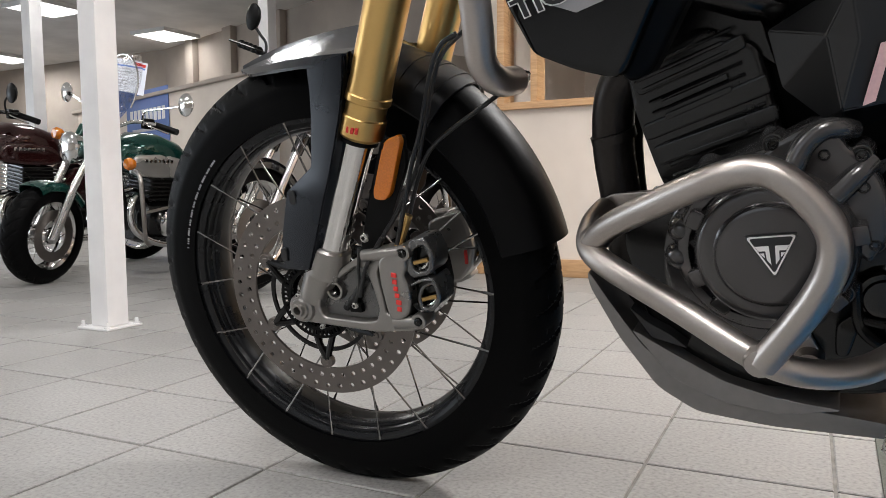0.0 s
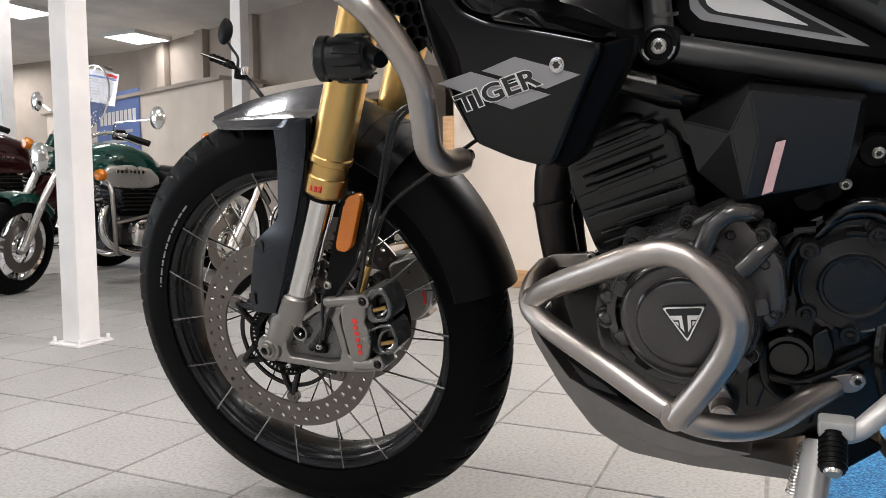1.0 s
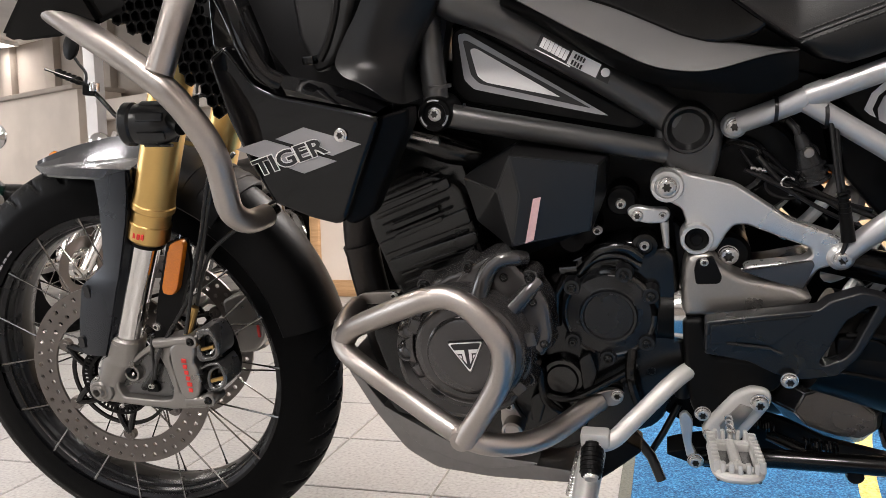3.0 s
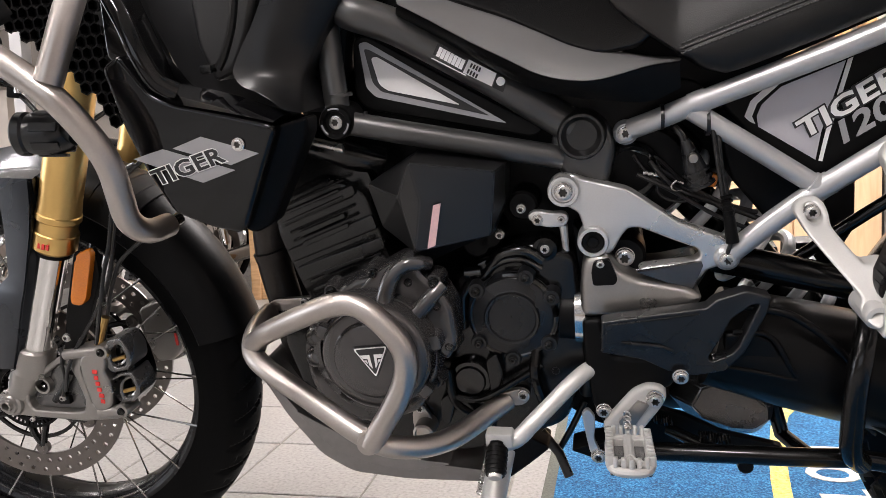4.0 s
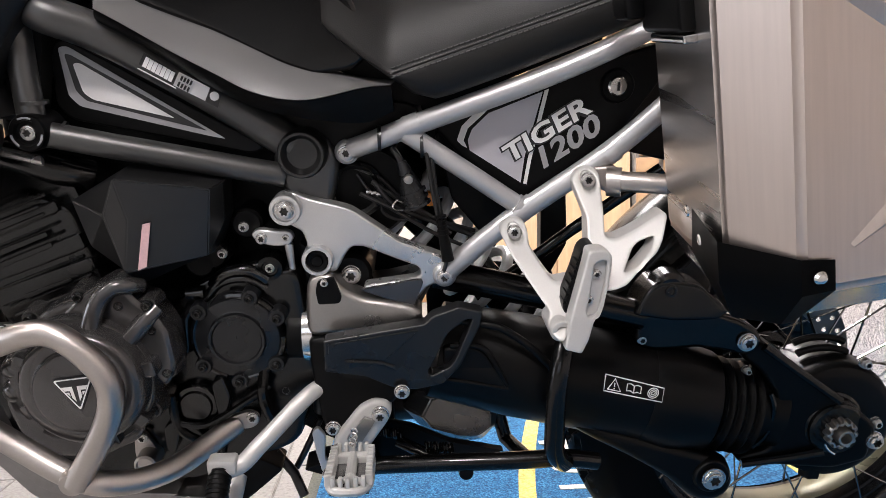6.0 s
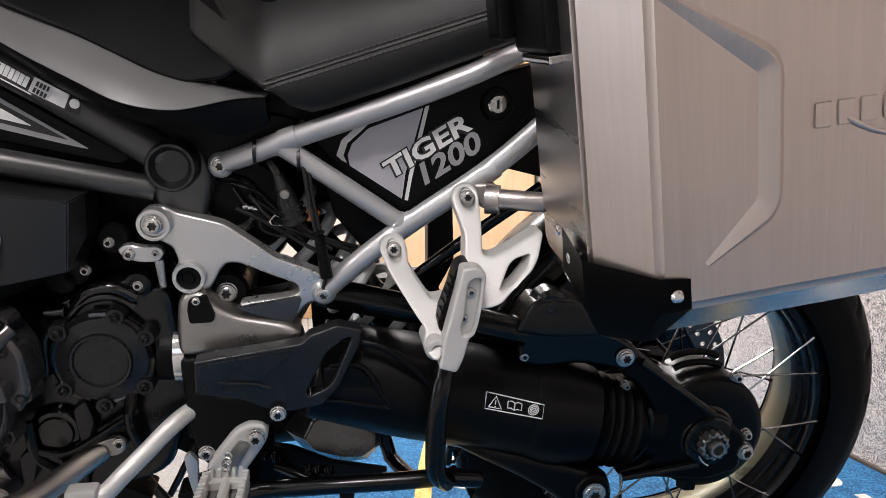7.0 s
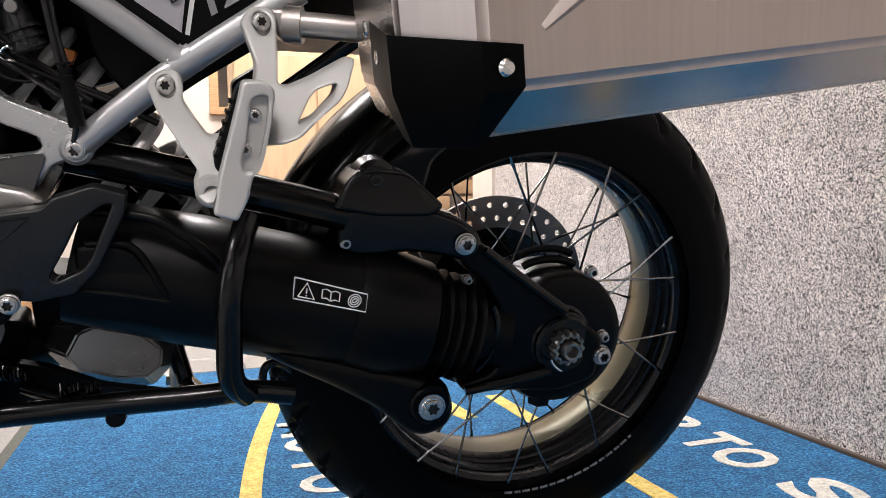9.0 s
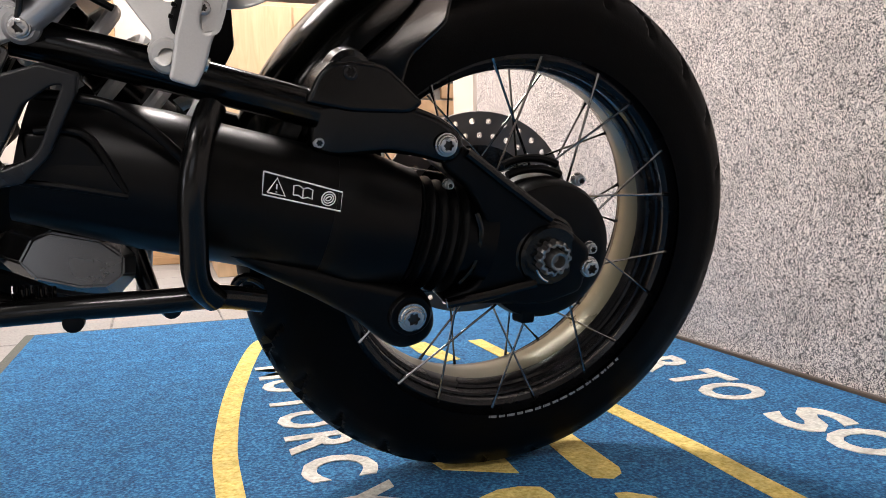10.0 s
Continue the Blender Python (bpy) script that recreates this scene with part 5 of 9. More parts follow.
# lower hoses and fittings
for line, r in (([(0.883, -0.1, 0.443), (0.889, -0.1, 0.421), (0.889, -0.09, 0.379)], 0.011), ([(0.803, -0.1, 0.437), (0.8, -0.1, 0.391), (0.811, -0.09, 0.355)], 0.006), ([(0.777, -0.1, 0.436), (0.785, -0.1, 0.382), (0.773, -0.09, 0.343)], 0.006)):
    part("engine_hose", tube(smooth_line(line), r, 12), MAT["hose"], engine)
for p in [(0.851, 0.429)]:
    bolt(engine, p[0], -0.118, p[1], 0.0095, MAT["steel"], 0.012, 1.3)
x, z = (0.868, 0.429)
part("blue_fitting", lathe([(0, -0.126), (0.006, -0.126), (0.008, -0.129), (0.013, -0.128), (0.014, -0.10), (0, -0.10)], (x, 0, z), 20), MAT["blue_bolt"], engine, "blue anodised fitting")
for line, r in (([(0.713, -0.15, 0.438), (0.719, -0.15, 0.392), (0.745, -0.14, 0.363)], 0.006), ([(0.768, -0.14, 0.438), (0.772, -0.14, 0.393), (0.762, -0.13, 0.339)], 0.005), ([(0.828, -0.14, 0.464), (0.826, -0.15, 0.432), (0.836, -0.14, 0.384)], 0.007), ([(0.713, -0.15, 0.4), (0.753, -0.15, 0.396), (0.804, -0.15, 0.425), (0.835, -0.145, 0.445)], 0.0045)):
    part("engine_hose", tube(smooth_line(line), r, 10), MAT["satin"], engine)
for poly in ([(0.698, 0.393), (0.712, 0.405), (0.718, 0.387), (0.709, 0.355), (0.697, 0.357)], [(0.762, 0.452), (0.778, 0.461), (0.786, 0.432), (0.778, 0.401), (0.767, 0.4)]):
    part("case_web", prism(rounded(poly, 0.006), -0.148, -0.12, 0.005, 3), MAT["cast_black"], engine)
# front of the engine: header pipes and bracket
part("exhaust_header", tube(smooth_line([(0.496, -0.1, 0.672), (0.471, -0.1, 0.634), (0.462, -0.09, 0.576), (0.466, -0.08, 0.508), (0.471, -0.06, 0.414), (0.493, -0.04, 0.315)]), 0.024, 22), MAT["header"], bike, "heat-tinted exhaust header pipe")
part("exhaust_header", tube(smooth_line([(0.48, -0.03, 0.634), (0.463, -0.03, 0.593), (0.459, -0.02, 0.531), (0.465, -0.01, 0.448), (0.481, 0.0, 0.303)]), 0.022, 18), MAT["header"], bike, "heat-tinted exhaust header pipe")
part("header_clamp", tube([(0.463, -0.095, 0.591), (0.465, -0.094, 0.581)], 0.0265, 22), MAT["header"], bike)
part("fluted_tube", tube([(0.552, -0.12, 0.742), (0.607, -0.12, 0.72), (0.637, -0.1, 0.707)], 0.019, 20), MAT["cast_black"], bike, "black coolant pipe")
bm = bmesh.new()
for k in range(15):
    a, b = [Vector(p) for p in [(0.545, -0.138, 0.748), (0.6, -0.138, 0.733)]]
    c = a.lerp(b, k / 14)
    add_lathe(bm, [(0, -0.002), (0.006, -0.002), (0.006, 0.002), (0, 0.002)], c, 10, "x")
part("pipe_thread", bm, MAT["steel"], bike, "bright threaded clip")

# angular faceted side cover with the pink strip
FC = [(0.631, 0.688), (0.698, 0.726), (0.803, 0.706), (0.801, 0.661), (0.786, 0.623), (0.704, 0.588), (0.683, 0.6), (0.645, 0.633)]
bm = bmesh.new()
base = [bm.verts.new((x, -0.10, z)) for x, z in FC]
edge = [bm.verts.new((x, -0.150, z)) for x, z in FC]
peaks = [(0.682, -0.195, 0.681), (0.708, -0.196, 0.674), (0.796, -0.182, 0.704), (0.785, -0.175, 0.626), (0.696, -0.192, 0.613), (0.7, -0.172, 0.722)]
P = [bm.verts.new(p) for p in peaks]
flat_n = (P[3].co - P[1].co).cross(P[4].co - P[1].co)
for v in (P[2], P[5]):
    v.co.y = P[1].co.y - ((v.co.x - P[1].co.x) * flat_n.x + (v.co.z - P[1].co.z) * flat_n.z) / flat_n.y
k = len(FC)
for i in range(k):
    bm.faces.new((base[i], base[(i + 1) % k], edge[(i + 1) % k], edge[i]))
bm.faces.new(base[::-1])
for quad in ((edge[0], edge[1], P[5], P[0]), (edge[1], edge[2], P[2], P[5]), (edge[2], edge[3], P[3], P[2]), (edge[3], edge[4], P[3]), (edge[4], edge[5], P[4], P[3]),
             (edge[5], edge[6], P[4]), (edge[6], edge[7], P[0], P[4]), (edge[7], edge[0], P[0]), (P[0], P[5], P[1]), (P[5], P[2], P[1]), (P[1], P[2], P[3], P[4]), (P[0], P[1], P[4])):
    bm.faces.new(quad)
bmesh.ops.bevel(bm, geom=bm.edges[:], offset=0.0014, segments=2, affect="EDGES")
fcov = part("faceted_cover", bm, MAT["cover"], bike, "matt black faceted side cover with a pink strip", sharp=12)
strip = [(0.724, -0.196, 0.67), (0.733, -0.196, 0.672), (0.722, -0.1945, 0.621), (0.712, -0.1945, 0.617)]
flat_shape(strip, MAT["pink"], "pink_strip", fcov, (0, -1, 0), "pale pink reflective strip", 0.0015)

# skid plate
SK = [(0.435, 0.437), (0.467, 0.387), (0.5, 0.341), (0.559, 0.308), (0.599, 0.29), (0.668, 0.286), (0.753, 0.278), (0.778, 0.262), (0.728, 0.261), (0.637, 0.26), (0.557, 0.267), (0.513, 0.293), (0.471, 0.352), (0.437, 0.415)]
bm = bmesh.new()
add_prism(bm, rounded(SK, 0.012), -0.135, 0.135, 0.006, 3, True)
skid = part("skid_plate", bm, MAT["bash"], bike, "worn grey metal skid plate under the engine")
wing = [(0.485, 0.373), (0.528, 0.348), (0.589, 0.316), (0.645, 0.302), (0.71, 0.296), (0.644, 0.283), (0.588, 0.29), (0.534, 0.313)]
part("skid_side", prism(rounded(wing, 0.014), -0.150, -0.10, 0.006, 3), MAT["bash"], skid)
slot = [(0.488, 0.397), (0.507, 0.381), (0.53, 0.369), (0.551, 0.353), (0.512, 0.363)]
part("skid_slot", prism(rounded(slot, 0.003), -0.1512, -0.13, 0.0), MAT["blackprint"], skid)

# lower crash bars
crash = part("engine_guard", tube(fillet([(0.455, -0.11, 0.504), (0.447, -0.14, 0.495), (0.447, -0.17, 0.475), (0.474, -0.2, 0.464), (0.557, -0.235, 0.433), (0.628, -0.255, 0.396), (0.661, -0.255, 0.384), (0.696, -0.235, 0.374), (0.728, -0.205, 0.371), (0.757, -0.165, 0.377), (0.786, -0.135, 0.388)], 0.09, 8), 0.0140, 20), MAT["guard"], bike, "brushed steel engine crash guard")
part("guard_loop", tube(fillet([(0.457, -0.175, 0.481), (0.48, -0.195, 0.505), (0.544, -0.235, 0.541), (0.603, -0.262, 0.571), (0.638, -0.265, 0.577), (0.666, -0.268, 0.559), (0.694, -0.27, 0.524), (0.694, -0.27, 0.491), (0.678, -0.268, 0.455), (0.637, -0.262, 0.392)], 0.07, 8), 0.0140, 20), MAT["guard"], crash)
for c in [(0.635, -0.262, 0.395), (0.459, -0.175, 0.484)]:
    part("guard_weld", lathe([(0, -0.012), (0.013, -0.009), (0.0165, 0), (0.013, 0.009), (0, 0.012)], c, 16), MAT["guard"], crash)
tab = [(0.449, 0.513), (0.463, 0.521), (0.518, 0.524), (0.525, 0.513), (0.509, 0.505), (0.461, 0.503)]
part("guard_tab", prism(rounded(tab, 0.006), -0.108, -0.100, 0.002), MAT["guard"], crash)
tab = [(0.778, 0.4), (0.804, 0.408), (0.816, 0.403), (0.816, 0.391), (0.806, 0.383), (0.782, 0.383)]
part("guard_tab", prism(rounded(tab, 0.007), -0.142, -0.134, 0.002), MAT["guard"], crash)
for p, r in zip([(0.809, 0.4), (0.668, 0.377), (0.522, 0.531)], (0.009, 0.008, 0.006)):
    bolt(crash, p[0], -0.141, p[1], r, MAT["steel"], 0.007)
tab = [(0.656, 0.378), (0.669, 0.384), (0.688, 0.348), (0.681, 0.329), (0.66, 0.326), (0.654, 0.349)]
part("guard_tab", prism(rounded(tab, 0.008), -0.14, -0.132, 0.002), MAT["guard"], crash)
x, z = (0.673, 0.347)
part("guard_boss", lathe([(0, -0.158), (0.010, -0.158), (0.011, -0.162), (0.014, -0.160), (0.015, -0.13), (0, -0.13)], (x, 0, z), 22), MAT["guard"], crash)

# ---- tank, shroud and upper crash bar ----
SH = [(0.387, 0.855), (0.41, 0.868), (0.439, 0.824), (0.462, 0.812), (0.528, 0.795), (0.571, 0.783), (0.574, 0.775), (0.524, 0.668), (0.514, 0.662), (0.48, 0.672), (0.44, 0.69), (0.418, 0.735), (0.4, 0.788)]
bm = shaped_plate([(x, 0, z) for x, z in SH], (), 0.09, 0.006, 4, (0.0616, 0.0, -0.3034))
shroud = part("side_shroud", bm, MAT["gloss"], bike, "gloss black side shroud with a grey decal")
# shelf along the top of the shroud, rising inwards
bm = bmesh.new()
rows = [smooth_line(q, 6) for q in ([(0.438, -0.2765, 0.8245), (0.462, -0.275, 0.8125), (0.53, -0.2708, 0.796), (0.573, -0.268, 0.784)], [(0.437, -0.262, 0.8305), (0.46, -0.260, 0.820), (0.52, -0.256, 0.805), (0.577, -0.255, 0.788)], [(0.43, -0.235, 0.836), (0.456, -0.23, 0.828), (0.508, -0.225, 0.814), (0.581, -0.235, 0.79)], [(0.43, -0.235, 0.80), (0.456, -0.23, 0.80), (0.508, -0.225, 0.79), (0.579, -0.235, 0.775)])]
vs = [[bm.verts.new(p) for p in r] for r in rows]
for a, b in zip(vs, vs[1:]):
    for i in range(len(a) - 1):
        bm.faces.new((a[i], a[i + 1], b[i + 1], b[i]))
part("shroud_ridge", bm, MAT["gloss"], shroud)
part("shroud_return", shaped_plate([(0.566, 0, 0.778), (0.597, 0, 0.784), (0.594, 0, 0.765), (0.541, 0, 0.664), (0.524, 0, 0.656), (0.516, 0, 0.664)], (), 0.03, 0.004, 3, (0.9, -0.36, -0.485)), MAT["mud"], shroud)
part("shroud_arm", tube(smooth_line([(0.402, -0.262, 0.93), (0.418, -0.268, 0.90), (0.434, -0.274, 0.862), (0.447, -0.272, 0.835), (0.462, -0.262, 0.822)]), 0.011, 14), MAT["gloss"], shroud)
part("shroud_flank", shaped_plate([(0.385, -0.262, 0.865), (0.39, -0.262, 0.935), (0.406, -0.265, 0.935), (0.432, -0.272, 0.862), (0.441, -0.272, 0.828), (0.41, -0.268, 0.845)], (), 0.05, 0.004), MAT["gloss"], shroud)
x, y, z = (0.531, -0.272, 0.763)
bolt(shroud, x, y + 0.001, z, 0.0088, MAT["chrome"], 0.004)
# decal: two slanted bars and the word across them


def on_shroud(x, z, lift=0.0004):
    return (x, 0.0616 * x - 0.3034 - lift, z)


for poly in ([(0.405, 0.754), (0.442, 0.763), (0.523, 0.735), (0.483, 0.723)], [(0.454, 0.763), (0.489, 0.774), (0.553, 0.752), (0.519, 0.741)]):
    flat_shape([on_shroud(*p) for p in poly], MAT["decal_dim"], "decal_bar", shroud, (0, -1, 0), "grey slanted bar", 0.0006)
T0, T1, T2 = (on_shroud(x, z, 0.0012) for x, z in ((0.429, 0.7225), (0.515, 0.746), (0.4225, 0.739)))
lettering("TIGER", T0, T1, T2, MAT["white"], "decal_word_edge", shroud, grow=0.065, lift=0.0)
lettering("TIGER", T0, T1, T2, MAT["blackprint"], "decal_word", shroud, grow=0.022, lift=0.0008)

# honeycomb radiator screen
HC = [(0.182, -0.2, 0.93), (0.361, -0.22, 0.95), (0.368, -0.235, 0.893), (0.388, -0.25, 0.817), (0.378, -0.252, 0.783), (0.353, -0.245, 0.813), (0.282, -0.225, 0.882), (0.209, -0.205, 0.918)]
bm = bmesh.new()
f = bm.faces.new([bm.verts.new(Vector(p) + Vector((0, 0.022, 0))) for p in HC])
add_prism(bm, [(p[0], p[2]) for p in HC], -0.185, -0.12, 0)
rad = part("radiator", bm, MAT["blackprint"], bike, "black radiator behind a honeycomb screen")
bm = bmesh.new()
o, a, b = (Vector(p) for p in [(0.216, -0.215, 0.917), (0.378, -0.256, 0.793), (0.333, -0.226, 0.94)])
n = (a - o).cross(b - o).normalized()
outline = [(p[0], p[2]) for p in HC]


def inside(x, z):
    c = False
    for i in range(len(outline)):
        (x1, z1), (x2, z2) = outline[i], outline[i - 1]
        if (z1 > z) != (z2 > z) and x < (x2 - x1) * (z - z1) / (z2 - z1) + x1:
            c = not c
    return c


cell = 0.0085
for i in range(-4, 34):
    for j in range(-4, 34):
        cx = 0.10 + i * cell * 1.75 + (j % 2) * cell * 0.875
        cz = 0.68 + j * cell * 1.5
        if not inside(cx, cz):
            continue
        # depth on the screen's plane
        cy = o.y - ((cx - o.x) * n.x + (cz - o.z) * n.z) / n.y
        ring = []
        for rr, dy in ((1.0, 0.0), (0.80, 0.0), (0.74, 0.010)):
            ring.append([bm.verts.new((cx + cell * rr * math.sin(radians(60 * q)), cy + dy, cz + cell * rr * math.cos(radians(60 * q)))) for q in range(6)])
        for r1, r2 in zip(ring, ring[1:]):
            for q in range(6):
                bm.faces.new((r1[q], r1[(q + 1) % 6], r2[(q + 1) % 6], r2[q]))
        bm.faces.new(ring[2])
tagged(part("honeycomb_screen", bm, MAT["plastic"], rad), kind="stuff")

# upper crash bar
up = part("upper_crash_bar", tube(fillet([(0.155, -0.3, 0.968), (0.235, -0.33, 0.924), (0.36, -0.342, 0.843), (0.387, -0.335, 0.807), (0.406, -0.322, 0.76), (0.403, -0.312, 0.718), (0.397, -0.3, 0.686), (0.402, -0.275, 0.667), (0.404, -0.235, 0.666)], 0.06, 8), 0.0145, 20), MAT["guard"], bike, "brushed steel upper crash bar")
part("bar_branch", tube([(0.368, -0.34, 0.845), (0.387, -0.325, 0.898), (0.402, -0.31, 0.941)], 0.0145, 20), MAT["guard"], up)
part("bar_foot", tube([(0.404, -0.24, 0.666), (0.403, -0.21, 0.667)], 0.008, 12), MAT["satin"], up)
# spot lamp
ctr = Vector((0.288, -0.27, 0.793))
bm = bmesh.new()
add_lathe(bm, [(0, -0.046), (0.030, -0.046), (0.034, -0.042), (0.034, -0.030), (0.031, -0.026), (0.034, -0.012), (0.034, 0.010), (0.028, 0.030), (0.018, 0.040), (0, 0.042)], (0, 0, 0), 28, "x")
SPOT = Matrix.Translation(ctr + Vector((0.008, 0, -0.006))) @ Matrix.Scale(0.74, 4) @ Matrix.Rotation(radians(4), 4, "Y") @ Matrix.Rotation(radians(12), 4, "Z")
bmesh.ops.transform(bm, matrix=SPOT, verts=bm.verts[:])
spot = part("spot_lamp", bm, MAT["darkgrey"], bike, "black round spot lamp on the crash bar")
for k in range(7):
    part("lamp_fin", box((-0.014, 0.031, -0.007), (0.030, 0.036, 0.007), 0.002, m=SPOT @ Matrix.Rotation(2 * math.pi * k / 7, 4, "X")), MAT["darkgrey"], spot)
part("lamp_arm", tube([ctr + Vector((0.03, 0.0, 0.0)), ctr + Vector((0.06, -0.02, -0.01))], 0.009, 12), MAT["plastic"], spot)
# hand guard and mirror tips in view over the beak
hg = [(0.163, -0.33, 0.897), (0.236, -0.36, 0.94), (0.308, -0.36, 0.938), (0.303, -0.33, 0.9), (0.245, -0.33, 0.89), (0.177, -0.32, 0.89)]
bm = bmesh.new()
f = bm.faces.new([bm.verts.new(p) for p in hg])
ext = bmesh.ops.extrude_face_region(bm, geom=[f])
for g in ext["geom"]:
    if isinstance(g, bmesh.types.BMVert):
        g.co += Vector((0.0, 0.05, 0.015))
bmesh.ops.bevel(bm, geom=bm.edges[:], offset=0.006, segments=2, affect="EDGES")
part("hand_guard", bm, MAT["plastic"], bike, "black plastic cowl lip")

# inner dark bodywork behind the shroud and the grey tank panel
bm = prism([(0.331, 0.916), (0.381, 0.987), (0.639, 0.978), (0.672, 0.918), (0.619, 0.87), (0.585, 0.855), (0.575, 0.777), (0.444, 0.794), (0.386, 0.818)], -0.10, 0.19, 0.02, 3)
tank = part("fuel_tank", bm, MAT["plastic"], bike, "matt black tank and bodywork")
LEFT = [(0.559, -0.21, 0.924), (0.541, -0.212, 0.89), (0.523, -0.216, 0.862), (0.513, -0.222, 0.838), (0.525, -0.232, 0.823), (0.549, -0.242, 0.814), (0.572, -0.252, 0.802)]
RIGHT = [(0.642, -0.185, 0.918), (0.622, -0.188, 0.89), (0.602, -0.192, 0.861), (0.589, -0.2, 0.835), (0.585, -0.208, 0.82), (0.588, -0.222, 0.803), (0.593, -0.236, 0.789)]
bm = bmesh.new()
rows = []
LD, RD = smooth_line(LEFT), smooth_line(RIGHT)
for u, v in zip(LD, RD):
    u, v = Vector(u), Vector(v)
    row = [bm.verts.new(u + Vector((0, 0.06, 0)))] + [bm.verts.new(u.lerp(v, k / 8) - Vector((0, 0.010 * math.sin(math.pi * k / 8), 0))) for k in range(9)]
    rows.append(row + [bm.verts.new(v + Vector((0.003, 0.006, 0))), bm.verts.new(v + Vector((0.004, 0.07, 0)))])
for a, b in zip(rows, rows[1:]):
    for k in range(len(a) - 1):
        bm.faces.new((a[k], a[k + 1], b[k + 1], b[k]))
    bm.faces.new((a[-1], a[0], b[0], b[-1]))
bm.faces.new(rows[0][::-1])
bm.faces.new(rows[-1])
bmesh.ops.recalc_face_normals(bm, faces=bm.faces[:])
part("tank_panel", bm, MAT["tank_satin"], tank, "graphite side panel flaring out at its foot", sharp=50)
# black sheet for the shade in the duct mouth beside the panel, one faint fold
part("duct_back", prism([(0.33, 0.99), (0.66, 0.99), (0.62, 0.87), (0.60, 0.775), (0.46, 0.79), (0.40, 0.82)], -0.13, -0.10, 0.0), MAT["blackprint"], tank)
part("air_duct", shaped_plate([(0.44, -0.16, 0.94), (0.53, -0.16, 0.94), (0.515, -0.18, 0.87), (0.50, -0.19, 0.835), (0.475, -0.2, 0.825), (0.452, -0.19, 0.87)], (), 0.05, 0.008), MAT["tank_satin"], tank, "dark air duct")
part("duct_fold", tube(smooth_line([(0.52, -0.2, 0.93), (0.512, -0.205, 0.89), (0.5, -0.21, 0.858), (0.49, -0.212, 0.842)]), 0.005, 8), MAT["tank_satin"], tank)
part("duct_clip", box((0.474, -0.226, 0.838), (0.488, -0.21, 0.848), 0.002), MAT["cast_black"], tank)

# ---- frame ----
frame_main = part("main_frame", tube(smooth_line([(0.628, -0.150, 0.898), (0.64, -0.162, 0.891), (0.684, -0.15, 0.872), (0.738, -0.138, 0.839), (0.796, -0.128, 0.801), (0.857, -0.118, 0.758), (0.882, -0.116, 0.741)]), 0.0205, 28), MAT["frame"], bike, "black tubular frame", sharp=60)
part("frame_weld", tube([(0.636, -0.158, 0.764), (0.639, -0.1575, 0.763)], 0.0156, 24), MAT["frame"], frame_main)
part("frame_weld", tube([(0.612, -0.16, 0.802), (0.612, -0.16, 0.798)], 0.0164, 24), MAT["frame"], frame_main)
part("frame_tube", tube([(0.614, -0.165, 0.768), (0.687, -0.155, 0.75), (0.869, -0.118, 0.705)], 0.0142, 24), MAT["frame"], frame_main)
part("frame_tube", tube([(0.611, -0.165, 0.77), (0.605, -0.155, 0.835), (0.604, -0.15, 0.92)], 0.0148, 20), MAT["frame"], frame_main)
x, y, z = (0.612, -0.165, 0.77)
part("frame_joint", lathe([(0, -0.016), (0.0125, -0.016), (0.0140, -0.020), (0.0185, -0.020), (0.0205, -0.016), (0.021, 0.03), (0, 0.03)], (x, y, z), 32), MAT["plastic"], frame_main)
bolt(frame_main, x, y - 0.015, z, 0.0095, MAT["steel"], 0.005)
for k in range(3):
    arc = [(x + 0.0162 * math.cos(a), y - 0.0203, z + 0.0162 * math.sin(a)) for a in (radians(90 + 120 * k - 24 + 8 * q) for q in range(7))]
    part("joint_mark", tube(arc, 0.0012, 6), MAT["greyprint"], frame_main)
x, y, z = (0.893, -0.12, 0.733)
r = 0.921 - x
cap = part("pivot_cap", lathe([(0, -0.135), (r * 0.62, -0.135), (r * 0.66, -0.137), (r * 0.82, -0.146), (r * 0.92, -0.146), (r, -0.140), (r * 1.04, -0.12), (r * 1.04, -0.06), (0, -0.06)], (x, 0, z), 44), MAT["cover"], frame_main, "round black frame plug")
part("frame_gusset", prism(rounded([(0.852, 0.728), (0.884, 0.763), (0.918, 0.755), (0.935, 0.724), (0.922, 0.663), (0.889, 0.663), (0.865, 0.683)], 0.02), -0.118, -0.06, 0.01, 3), MAT["frame"], frame_main)
part("frame_spine", prism(rounded([(0.867, 0.701), (0.936, 0.718), (0.968, 0.571), (0.94, 0.426), (0.89, 0.422), (0.859, 0.57)], 0.02), -0.07, 0.07, 0.01), MAT["plastic"], frame_main)
# infill panel with the triangular decal
inf = [(0.623, 0.859), (0.636, 0.865), (0.646, 0.862), (0.85, 0.74), (0.835, 0.732), (0.633, 0.776), (0.619, 0.793)]
panel = part("frame_infill", prism(rounded(inf, 0.010), -0.122, -0.10, 0.005, 3), MAT["plastic"], frame_main, "black infill panel with a triangular decal")
for poly, m, yv in (([(0.631, 0.856), (0.641, 0.857), (0.806, 0.75), (0.784, 0.755), (0.646, 0.791), (0.635, 0.803)], "greyprint", -0.1228), ([(0.637, 0.849), (0.643, 0.848), (0.786, 0.76), (0.654, 0.797), (0.644, 0.808)], "blackprint", -0.1234), ([(0.645, 0.838), (0.652, 0.839), (0.751, 0.775), (0.662, 0.798), (0.652, 0.806)], "white", -0.124)):
    part("decal_triangle", prism(rounded(poly, 0.004), yv, -0.120, 0.0), MAT[m], panel)
